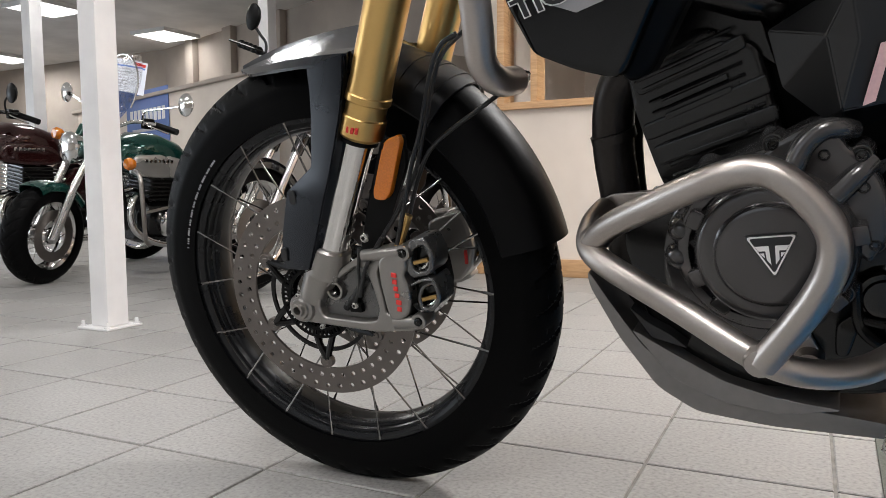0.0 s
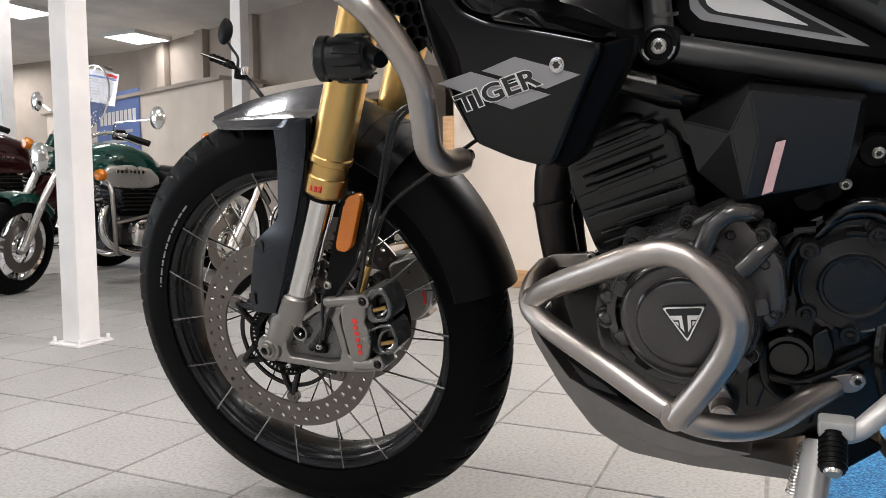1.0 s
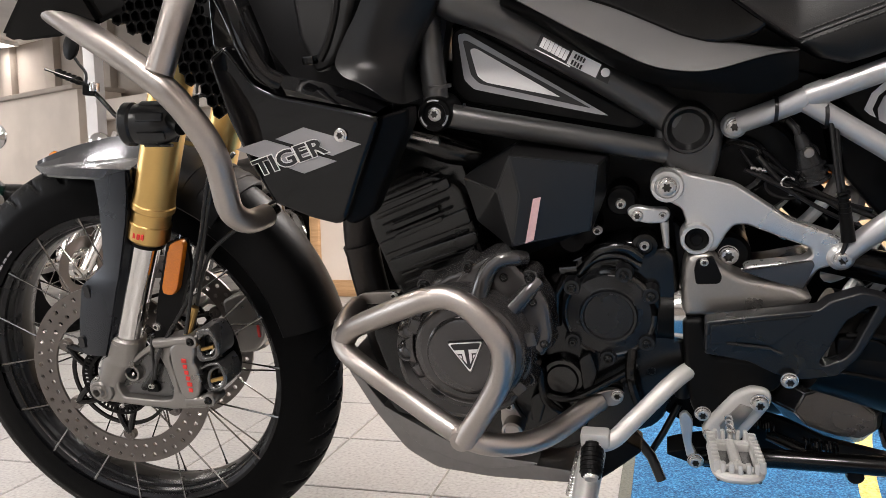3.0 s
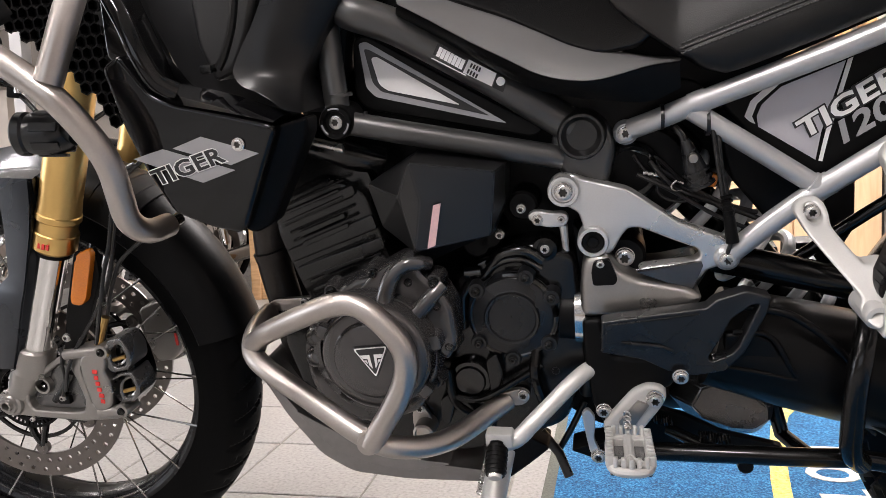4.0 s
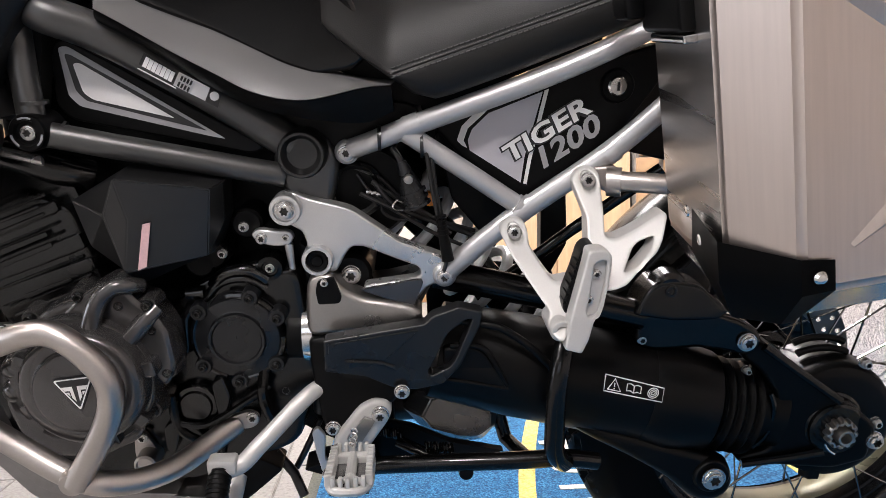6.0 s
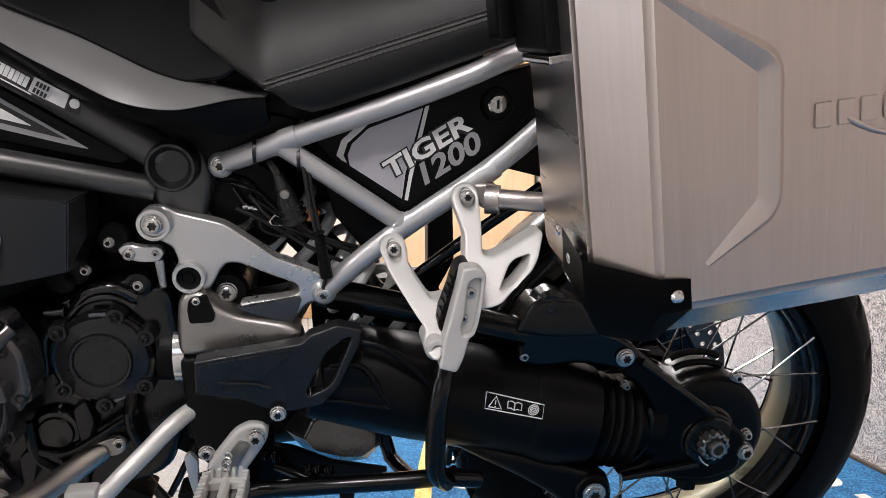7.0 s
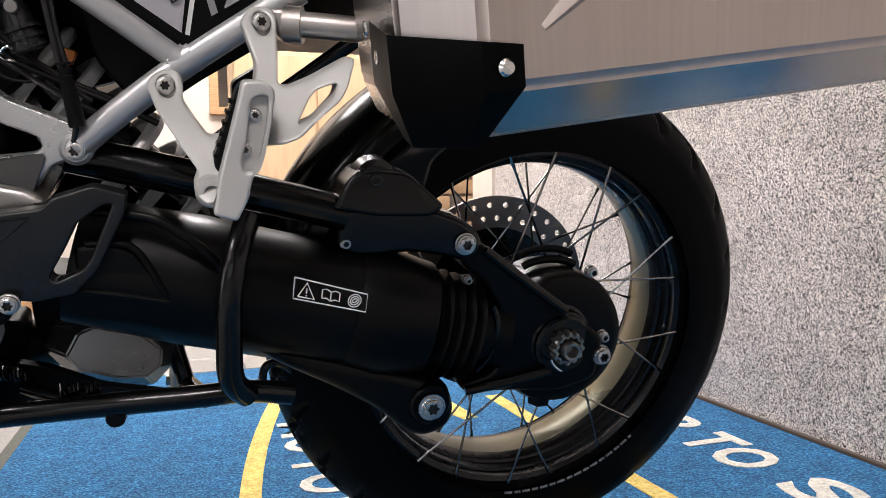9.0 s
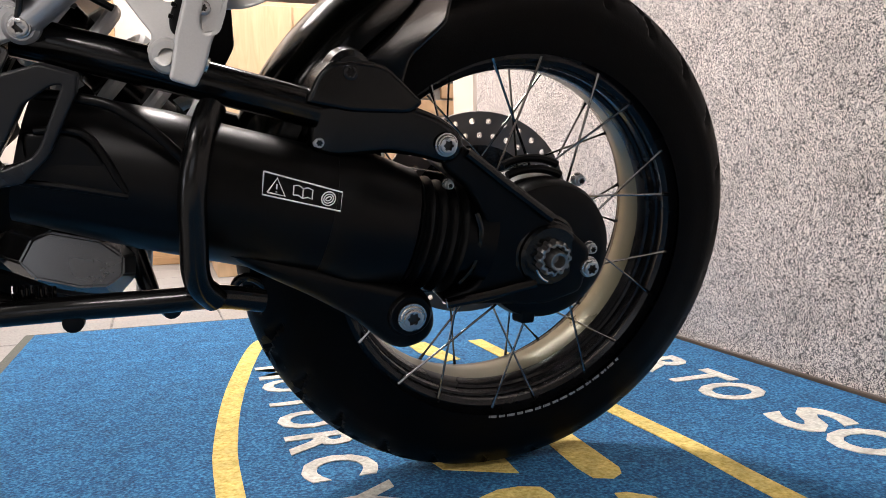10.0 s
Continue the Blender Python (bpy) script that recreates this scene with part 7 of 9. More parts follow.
add_tube(bm, [(-W0, L0 * 0.86, 0), (0, L0 * 0.66, 0), (W0, L0 * 0.86, 0)], 0.004, 8)
add_tube(bm, [(0, L0 * 0.66, 0), (0, L0, 0)], 0.005, 8)
add_box(bm, (-W0, 0.0, -0.006), (W0, 0.014, 0.004), 0.002)
for k in range(9):
    t = 0.008 + (L0 - 0.016) * k / 8
    for side in (-1, 1):
        add_box(bm, (-0.0042, -0.0026, -0.002), (0.0042, 0.0026, 0.0112), 0.0016, m=Matrix.Translation((side * W0, t, 0.004)) @ Matrix.Rotation(radians(side * 14), 4, "Z"))
for k in range(-2, 3):
    for e in (0.0, L0 + 0.002 - 0.0022 * abs(k)):
        add_box(bm, (-0.0026, -0.004, -0.002), (0.0026, 0.004, 0.0112), 0.0016, m=Matrix.Translation((k * 0.0082, e, 0.004)))
bmesh.ops.transform(bm, matrix=MP, verts=bm.verts[:])
part("footrest", bm, MAT["white_alloy"], pm, "serrated pale metal footrest")
bm = box((-W0, 0.012, -0.008), (W0, L0 - 0.006, -0.005), 0.001)
bmesh.ops.transform(bm, matrix=MP, verts=bm.verts[:])
part("footrest_floor", bm, MAT["collector"], pm, "grey recessed floor")
part("return_spring", tube([(a.x + 0.004 * math.cos(k * 0.9), a.y + 0.0015 * k - 0.01, a.z + 0.018 + 0.004 * math.sin(k * 0.9)) for k in range(30)], 0.0012, 6), MAT["steel"], pm)

# plate added for the dark of the cavity under the engine
part("frame_backing", prism(rounded([(0.800, 0.400), (0.985, 0.398), (0.985, 0.330), (0.905, 0.322), (0.868, 0.343)], 0.008), -0.075, -0.03, 0.004), MAT["plastic"], bike, "black backing plate behind the footrest")
# gear lever and selector rod
lever = part("gear_lever", tube(smooth_line([(0.932, -0.118, 0.442), (0.896, -0.145, 0.440), (0.873, -0.165, 0.429), (0.85, -0.18, 0.41), (0.826, -0.2, 0.392), (0.806, -0.212, 0.376), (0.783, -0.222, 0.374)]), 0.0105, 14), MAT["white_alloy"], bike, "pale alloy gear lever with a rubber tip")
bm = bmesh.new()
add_lathe(bm, [(0, 0.02), (0.011, 0.02), (0.0125, 0.0), (0.0125, -0.030), (0.0115, -0.034), (0, -0.034)], (0, 0, 0), 20)
x, y, z = (0.784, -0.225, 0.37)
bmesh.ops.transform(bm, matrix=Matrix.Translation((x, y, z)) @ Matrix.Rotation(radians(34), 4, "X"), verts=bm.verts[:])
part("lever_rubber", bm, MAT["plastic"], lever, "black rubber lever tip")
bm = bmesh.new()
for k in range(7):
    add_lathe(bm, [(0.0122, -0.001), (0.0137, -0.0008), (0.0137, 0.0008), (0.0122, 0.001)], (0, 0.004 - 0.0055 * k, 0), 18)
bmesh.ops.transform(bm, matrix=Matrix.Translation((x, y, z)) @ Matrix.Rotation(radians(34), 4, "X"), verts=bm.verts[:])
part("rubber_rib", bm, MAT["plastic"], lever)
bm = lathe([(0, -0.038), (0.0075, -0.038), (0.009, -0.034), (0.009, -0.03), (0, -0.03)], (0, 0, 0), 20)
bmesh.ops.transform(bm, matrix=Matrix.Translation((x, y, z)) @ Matrix.Rotation(radians(34), 4, "X"), verts=bm.verts[:])
part("lever_cap", bm, MAT["steel"], lever)
x, y, z = (0.786, -0.22, 0.381)
part("lever_clamp", box((x - 0.016, y - 0.008, z - 0.010), (x + 0.018, y + 0.014, z + 0.010), 0.004), MAT["white_alloy"], lever)
sel = part("selector_arm", prism(rounded([(0.822, 0.635), (0.833, 0.642), (0.851, 0.638), (0.87, 0.638), (0.875, 0.63), (0.869, 0.62), (0.849, 0.619), (0.831, 0.624)], 0.006), -0.124, -0.112, 0.003), MAT["plate"], bike, "small grey selector arm")
x, z = (0.836, 0.63)
bolt(sel, x, -0.123, z, 0.008, MAT["steel"], 0.006)
x, z = (0.865, 0.63)
bolt(sel, x, -0.123, z, 0.005, MAT["steel"], 0.004)
part("selector_rod", tube([(0.867, -0.118, 0.621), (0.869, -0.118, 0.593), (0.873, -0.118, 0.535)], 0.004, 10, radii=[0.0055, 0.004, 0.0045]), MAT["plate"], sel)
part("rod_end", tube([(0.871, -0.118, 0.566), (0.873, -0.118, 0.537)], 0.006, 10), MAT["plate"], sel)

tab = part("spring_bracket", prism(rounded([(0.883, 0.382), (0.891, 0.389), (0.9, 0.377), (0.898, 0.344), (0.906, 0.326), (0.893, 0.323), (0.888, 0.35)], 0.005), -0.155, -0.148, 0.002), MAT["plate"], bike, "small grey bracket")
for p in [(0.903, 0.322), (0.911, 0.388)]:
    bolt(tab, p[0], -0.155, p[1], 0.010, MAT["steel"], 0.008, 1.2)

# ---- stands ----
pv = Vector((0.775, -0.135, 0.312))
foot = Vector((pv.x - 0.045, -0.385, 0.082))
stand = part("side_stand", tube([pv, pv.lerp(foot, 0.5), foot], 0.016, 16, radii=[0.0175, 0.0155, 0.0145]), MAT["white_alloy"], bike, "pale metal side stand, folded out")
part("stand_foot", box((foot.x - 0.03, foot.y - 0.03, foot.z - 0.012), (foot.x + 0.045, foot.y + 0.03, foot.z - 0.002), 0.004, m=Matrix.Translation(foot) @ Matrix.Rotation(radians(-12), 4, "X") @ Matrix.Translation(-foot)), MAT["white_alloy"], stand)
sp = [Vector(p) for p in [(0.76, -0.14, 0.313), (0.747, -0.17, 0.265)]]
d = (sp[1] - sp[0])
part("stand_spring", tube([sp[0] + d * (k / 120) + Vector((0.006 * math.cos(k * 0.8), 0.004 * math.sin(k * 0.8), 0)) for k in range(121)], 0.0012, 6), MAT["steel"], stand)
br = [(0.758, 0.315), (0.805, 0.337), (0.841, 0.317), (0.806, 0.289), (0.779, 0.264), (0.769, 0.283)]
part("stand_bracket", prism(rounded(br, 0.008), -0.135, -0.09, 0.005), MAT["plastic"], bike, "black stand bracket")
part("drain_hose", tube([(0.825, -0.1, 0.322), (0.849, -0.11, 0.295), (0.862, -0.12, 0.266)], 0.0068, 12), MAT["hose"], bike, "black drain hose")
part("drain_hose", tube([(0.884, -0.08, 0.358), (0.865, -0.09, 0.321), (0.849, -0.09, 0.291)], 0.0045, 12), MAT["hose"], bike, "black drain hose")
cs = part("centre_stand", tube(fillet([(0.898, -0.13, 0.311), (0.968, -0.16, 0.335), (1.073, -0.172, 0.342), (1.155, -0.176, 0.344), (1.202, -0.176, 0.346), (1.245, -0.17, 0.335)], 0.03), 0.0115, 16), MAT["satin"], bike, "black tubular centre stand, folded up")
part("stand_tang", tube(fillet([(1.203, -0.165, 0.520), (1.190, -0.198, 0.497), (1.182, -0.208, 0.455), (1.182, -0.205, 0.369), (1.199, -0.19, 0.348)], 0.02), 0.0125, 14), MAT["satin"], cs)
part("stand_pivot", prism(rounded([(0.865, 0.319), (0.893, 0.328), (0.95, 0.34), (0.968, 0.319), (0.945, 0.3), (0.907, 0.305)], 0.008), -0.14, -0.10, 0.006), MAT["plastic"], cs)
part("stand_strut", tube([(1.125, -0.06, 0.368), (1.14, -0.07, 0.313), (1.161, -0.12, 0.313)], 0.010, 12), MAT["satin"], cs)
part("stand_strut", tube([(0.991, -0.12, 0.344), (1.053, -0.16, 0.334)], 0.008, 12), MAT["satin"], cs)
part("stand_web", prism(rounded([(0.962, 0.372), (1.010, 0.360), (1.060, 0.335), (1.135, 0.318), (1.085, 0.312), (0.940, 0.316), (0.955, 0.345)], 0.006), -0.112, -0.10, 0.003), MAT["plastic"], cs, "black plate behind the stand springs")
part("stand_leg", tube([(1.132, 0.10, 0.326), (1.124, 0.10, 0.232)], 0.0095, 14), MAT["cast"], cs, "worn metal leg on the far side")
part("stand_leg", tube([(1.130, 0.10, 0.317), (1.166, 0.10, 0.313)], 0.006, 12), MAT["cast"], cs)
part("leg_foot", tube([(1.112, 0.10, 0.240), (1.146, 0.10, 0.238)], 0.007, 12), MAT["cast"], cs)
part("stand_hook", tube(fillet([(1.224, -0.05, 0.284), (1.227, -0.05, 0.314), (1.240, -0.05, 0.321), (1.258, -0.05, 0.311), (1.272, -0.05, 0.287)], 0.01), 0.005, 10), MAT["satin"], cs)
part("stand_stop", lathe([(0, -0.01), (0.009, -0.008), (0.010, 0), (0.009, 0.008), (0, 0.01)], (1.077, -0.172, 0.33), 14), MAT["plastic"], cs)
x, y, z = (0.918, -0.135, 0.38)
bolt(cs, x, y, z, 0.009, MAT["steel"], 0.01, 1.2)
for s in ([(0.965, -0.13, 0.367), (0.995, -0.13, 0.36)], [(1.026, -0.15, 0.353), (1.062, -0.15, 0.349)]):
    a, b = Vector(s[0]), Vector(s[1])
    part("stand_spring", tube([a.lerp(b, k / 60) + Vector((0, 0.006 * math.cos(k), 0.006 * math.sin(k))) for k in range(61)], 0.0014, 6), MAT["satin"], cs)

# ---- shock absorber ----
A, B = Vector((0.986, -0.02, 0.674)), Vector((1.184, -0.02, 0.46))
d = (B - A).normalized()
n1 = d.cross(Vector((0, 1, 0))).normalized()
n2 = d.cross(n1)
shock = part("shock_absorber", tube([A, B], 0.026, 20), MAT["satin"], bike, "rear shock absorber with a pale coil spring")
turns = 6.2
Lc = (B - A).length
part("coil_spring", tube([A + d * (0.03 + (Lc - 0.05) * k / 200) + (n1 * math.cos(2 * math.pi * turns * k / 200) + n2 * math.sin(2 * math.pi * turns * k / 200)) * 0.046 for k in range(201)], 0.0078, 10), MAT["spring"], shock, "pale grey coil spring")
part("spring_seat", tube([A - d * 0.03, A + d * 0.02], 0.056, 28), MAT["plastic"], shock)
part("spring_reservoir", lathe([(0, -0.03), (0.055, -0.03), (0.06, -0.02), (0.06, 0.03), (0, 0.03)], (0.96, -0.06, 0.676), 32), MAT["plastic"], shock)
part("inner_fender", prism(rounded([(0.957, 0.801), (1.146, 0.754), (1.147, 0.677), (1.108, 0.644), (1.046, 0.623), (0.986, 0.648), (0.952, 0.702)], 0.02), 0.02, 0.10, 0.008), MAT["plastic"], bike, "black inner mudguard under the seat")
for poly in ([(1.201, 0.638), (1.236, 0.661), (1.241, 0.565), (1.214, 0.513), (1.203, 0.513)], [(1.156, 0.545), (1.211, 0.547), (1.232, 0.49), (1.156, 0.492)], [(0.937, 0.581), (1.002, 0.57), (1.066, 0.533), (1.058, 0.509), (0.951, 0.494), (0.927, 0.521)]):
    part("inner_strut", prism(rounded(poly, 0.006), 0.035, 0.065, 0.004), MAT["plastic"], bike, "black strut behind the frame")
part("pivot_casting", prism(rounded([(0.938, 0.559), (0.984, 0.562), (1.028, 0.571), (1.04, 0.561), (1.02, 0.525), (0.954, 0.539)], 0.004), -0.112, -0.05, 0.006, 3), MAT["collector"], bike, "dark cast swingarm pivot")
# two plates added so that the gaps round the swingarm stay dark
part("pivot_backing", prism([(1.033, 0.544), (1.149, 0.535), (1.164, 0.439), (1.037, 0.436)], 0.05, 0.08, 0.0), MAT["plastic"], bike, "black backing plate behind the pivot")
part("pivot_backing", prism(rounded([(1.045, 0.532), (1.225, 0.490), (1.425, 0.440), (1.42, 0.405), (1.225, 0.440), (1.045, 0.450)], 0.006), 0.058, 0.08, 0.003), MAT["plastic"], bike, "black backing plate above the swingarm")
# connector and cables
c0 = part("charging_lead", tube(smooth_line([(0.997, -0.13, 0.736), (1.005, -0.138, 0.725), (1.009, -0.14, 0.707)]), 0.004, 8), MAT["hose"], bike, "battery lead with a round plug")
part("plug_body", tube([(1.007, -0.14, 0.722), (1.013, -0.141, 0.707), (1.017, -0.142, 0.693), (1.026, -0.143, 0.669)], 0.012, 18, radii=[0.0055, 0.009, 0.0125, 0.0145]), MAT["darkgrey"], c0)
bm = bmesh.new()
p0, p1 = (Vector(p) for p in [(1.016, -0.142, 0.696), (1.026, -0.143, 0.669)])
for k in range(3):
    q = p0.lerp(p1, 0.35 + 0.28 * k)
    add_tube(bm, [q - (p1 - p0) * 0.05, q + (p1 - p0) * 0.05], 0.0162, 18)
part("plug_rib", bm, MAT["darkgrey"], c0)
x, y, z = (1.015, -0.154, 0.704)
part("plug_button", lathe([(0, -0.004), (0.005, -0.0035), (0.006, 0.002), (0, 0.002)], (x, y, z), 16), MAT["cast"], c0)
for line in ([(1.036, -0.15, 0.734), (1.042, -0.152, 0.692), (1.049, -0.152, 0.652), (1.057, -0.152, 0.61), (1.054, -0.15, 0.589)], [(1.041, -0.148, 0.737), (1.047, -0.15, 0.685), (1.055, -0.15, 0.648)], [(0.956, -0.11, 0.679), (0.997, -0.11, 0.657), (1.044, -0.11, 0.627), (1.094, -0.1, 0.601)], [(0.97, -0.1, 0.691), (1.018, -0.1, 0.657), (1.066, -0.1, 0.623)]):
    part("cable", tube(smooth_line(line), 0.0026, 8), MAT["hose"], c0)
part("cable_plug", tube([(1.051, -0.153, 0.656), (1.055, -0.153, 0.631), (1.059, -0.153, 0.605)], 0.0065, 14, radii=[0.0048, 0.0066, 0.0076]), MAT["plastic"], c0)
bm = bmesh.new()
p0, p1 = (Vector(p) for p in [(1.051, -0.153, 0.659), (1.055, -0.153, 0.631)])
for k in range(6):
    q = p0.lerp(p1, k / 5)
    add_tube(bm, [q - (p1 - p0) * 0.04, q + (p1 - p0) * 0.04], 0.0066, 14)
part("cable_boot", bm, MAT["plastic"], c0)

part("intake_ring", lathe([(0.026, -0.095), (0.031, -0.098), (0.036, -0.095), (0.038, -0.085), (0.038, -0.05), (0.026, -0.05)], (0.949, 0, 0.68), 40, ring=True), MAT["cast_black"], c0, "round black duct mouth")
for line, r in (([(0.971, -0.10, 0.692), (0.997, -0.105, 0.662), (1.039, -0.10, 0.641), (1.084, -0.09, 0.621), (1.123, -0.08, 0.601)], 0.0034),
                ([(0.944, -0.09, 0.71), (0.979, -0.095, 0.695), (1.008, -0.095, 0.666), (1.052, -0.09, 0.638), (1.097, -0.08, 0.62)], 0.0028),
                ([(0.961, -0.085, 0.712), (0.978, -0.09, 0.68), (0.982, -0.09, 0.65), (1.007, -0.088, 0.639), (1.032, -0.085, 0.646)], 0.0024),
                ([(0.952, -0.095, 0.70), (0.968, -0.1, 0.678), (0.99, -0.1, 0.664), (1.02, -0.098, 0.655)], 0.0022)):
    part("cable", tube(smooth_line(line), r, 8), MAT["hose"], c0)
part("wire_clip", tube(smooth_line([(1.007, -0.112, 0.658), (0.998, -0.113, 0.659), (0.995, -0.113, 0.664), (1.001, -0.113, 0.67), (1.009, -0.112, 0.666)]), 0.0012, 6), MAT["chrome"], c0, "bright wire clip")
for k in range(3):
    x, z = 0.966 + 0.006 * k, 0.6785 - 0.0016 * k
    part("lead_terminal", lathe([(0, -0.003), (0.0026, -0.003), (0.003, 0), (0.0026, 0.003), (0, 0.003)], (x, -0.102, z), 10, "x"), MAT["steel"], c0)
part("orange_cover", prism(rounded([(1.037, 0.673), (1.054, 0.668), (1.048, 0.654), (1.035, 0.655)], 0.003), -0.085, -0.07, 0.002), MAT["orange"], c0, "orange plastic cover")

# ---- shaft drive ----
sa, sb = Vector((1.043, -0.105, 0.47)), Vector((1.396, -0.115, 0.386))
arm = part("swingarm", tube([sa, sa.lerp(sb, 0.3), sa.lerp(sb, 0.75), sb], 0.066, 40, radii=[0.062, 0.068, 0.068, 0.066]), MAT["swing"], bike, "black single shaft-drive swingarm")
dr = (sb - sa).normalized()
part("arm_flare", tube([sa.lerp(sb, 0.76), sa.lerp(sb, 0.86), sb], 0.07, 40, radii=[0.069, 0.075, 0.068]), MAT["swing"], arm)
bm = bmesh.new()
pts, rad = [], []
for k in range(25):
    pts.append(sb + dr * (0.004 + 0.055 * k / 24))
    rad.append(0.061 + 0.0035 * math.cos(2 * math.pi * k / 6) - 0.004 * k / 24)
add_tube(bm, pts, 0.06, 36, radii=rad)
part("bellows", bm, MAT["plastic"], arm, "black rubber bellows")
part("arm_ridge", tube(smooth_line([(1.062, -0.155, 0.529), (1.090, -0.163, 0.528), (1.118, -0.168, 0.523), (1.135, -0.171, 0.514), (1.152, -0.174, 0.502), (1.168, -0.176, 0.487), (1.187, -0.177, 0.466)]), 0.0048, 12), MAT["swing"], arm)
part("arm_ridge", tube(smooth_line([(1.060, -0.166, 0.500), (1.086, -0.169, 0.501), (1.102, -0.171, 0.495), (1.114, -0.173, 0.477), (1.121, -0.173, 0.462), (1.129, -0.172, 0.447)]), 0.0035, 10), MAT["swing"], arm)
part("arm_ridge", tube([(1.045, -0.166, 0.457), (1.085, -0.170, 0.452), (1.130, -0.172, 0.443)], 0.0035, 8), MAT["swing"], arm)
part("arm_pan", shaped_plate([(x, 0, z) for x, z in ((1.050, 0.455), (1.050, 0.499), (1.086, 0.499), (1.100, 0.493), (1.112, 0.476), (1.126, 0.446))], (), 0.02, 0.004, 3, (-0.04, 0.0, -0.126)), MAT["swing"], arm)
lowarm = [(1.2, 0.398), (1.256, 0.375), (1.313, 0.358), (1.373, 0.342), (1.406, 0.331), (1.423, 0.312), (1.424, 0.289), (1.412, 0.273), (1.389, 0.267), (1.37, 0.275), (1.338, 0.304), (1.29, 0.333), (1.245, 0.356), (1.213, 0.375)]
la = part("lower_arm", shaped_plate([(x, 0, z) for x, z in lowarm], (), 0.06, 0.012, 4, (-0.1, 0.0, -0.036)), MAT["swing"], arm, "black lower arm")
part("arm_boss", lathe([(0, -0.178), (0.021, -0.178), (0.0245, -0.174), (0.027, -0.16), (0, -0.16)], (1.395, 0, 0.309), 32), MAT["swing"], la)
x, y, z = (1.395, -0.181, 0.309)
bolt(arm, x, y, z, 0.015, MAT["steel"], 0.007, 1.25)
# warning label: outlined box with three pictograms
W = [(1.245, -0.1905, 0.468), (1.317, -0.192, 0.447), (1.315, -0.1935, 0.429), (1.243, -0.192, 0.447)]
def warn(u, v):
    a, b, c, d = (Vector(p) for p in W)
    return (a.lerp(b, u)).lerp(d.lerp(c, u), v) + Vector((0, -0.0012, 0))
bm = bmesh.new()
def stroke(pts, r=0.0007, closed=True):
    q = [warn(*p) for p in pts]
    add_tube(bm, q + ([q[0]] if closed else []), r, 4, cap=False)
stroke([(0, 0), (1, 0), (1, 1), (0, 1)], 0.0008)
stroke([(0.06, 0.86), (0.17, 0.14), (0.28, 0.86)], 0.0009)
stroke([(0.17, 0.4), (0.17, 0.64)], 0.0008, False)
stroke([(0.17, 0.74), (0.17, 0.78)], 0.0009, False)
stroke([(0.38, 0.72), (0.38, 0.28), (0.44, 0.22), (0.5, 0.32), (0.56, 0.22), (0.62, 0.28), (0.62, 0.72), (0.56, 0.68), (0.5, 0.78), (0.44, 0.68)], 0.0007)
stroke([(0.5, 0.32), (0.5, 0.78)], 0.0007, False)
for rr in (0.36, 0.24, 0.12):
    stroke([(0.83 + 0.24 * rr * math.cos(a) - 0.02 * math.sin(a), 0.5 + rr * math.sin(a)) for a in (2 * math.pi * k / 16 for k in range(16))], 0.0006)
part("warning_label", bm, MAT["white"], arm, "white outlined warning label with pictograms")

# torque rod and its casting
tr = part("torque_rod", tube([(1.044, -0.11, 0.575), (1.169, -0.118, 0.548), (1.307, -0.125, 0.515)], 0.019, 18), MAT["satin"], bike, "black torque rod")
cast = [(1.296, 0.524), (1.338, 0.527), (1.394, 0.524), (1.429, 0.512), (1.45, 0.498), (1.458, 0.48), (1.449, 0.466), (1.435, 0.462), (1.412, 0.469), (1.375, 0.474), (1.339, 0.469), (1.316, 0.468), (1.296, 0.476)]
tc = part("rod_casting", shaped_plate([(x, 0, z) for x, z in cast], (), 0.04, 0.008, 4, (-0.09, 0.0, -0.017)), MAT["satin"], tr, "black cast link")
for pt, r, m in zip([(1.435, -0.148, 0.484), (1.306, -0.128, 0.484), (1.334, -0.14, 0.554)], (0.0125, 0.0075, 0.011), ("steel", "steel", "cast_black")):
    bolt(tr, pt[0], pt[1], pt[2], r, MAT[m], 0.008, 1.2)
part("casting_bulge", shaped_plate([(x, 0, z) for x, z in ((1.289, 0.524), (1.302, 0.55), (1.315, 0.564), (1.34, 0.566), (1.369, 0.562), (1.388, 0.546), (1.41, 0.526), (1.395, 0.515), (1.336, 0.516))], (), 0.05, 0.005, 3, (0.0, 0.12, -0.212)), MAT["satin"], tr)
part("casting_boss", lathe([(0, -0.006), (0.016, -0.006), (0.022, 0), (0.024, 0.02), (0, 0.02)], (1.335, -0.136, 0.553), 26), MAT["satin"], tr)

# final drive
fd = [(1.436, 0.492), (1.457, 0.483), (1.509, 0.443), (1.551, 0.408), (1.59, 0.385), (1.612, 0.366), (1.606, 0.316), (1.565, 0.30), (1.504, 0.301), (1.45, 0.300), (1.441, 0.310), (1.481, 0.326), (1.491, 0.363), (1.483, 0.403), (1.463, 0.436), (1.436, 0.456)]
drive = part("final_drive", shaped_plate([(x, 0, z) for x, z in fd], (), 0.06, 0.007, 4, (-0.16, 0.0, 0.092)), MAT["swing"], bike, "black final drive housing")
part("drive_cup", tube([(1.438, -0.09, 0.379), (1.47, -0.092, 0.372), (1.50, -0.094, 0.366)], 0.05, 32, radii=[0.05, 0.058, 0.064]), MAT["swing"], drive)
x, y, z = (1.574, -0.1, 0.354)
part("drive_case", lathe([(0, -0.136), (0.068, -0.136), (0.080, -0.130), (0.0845, -0.118), (0.0845, -0.05), (0, -0.05)], (x, 0, z), 48), MAT["swing"], drive)
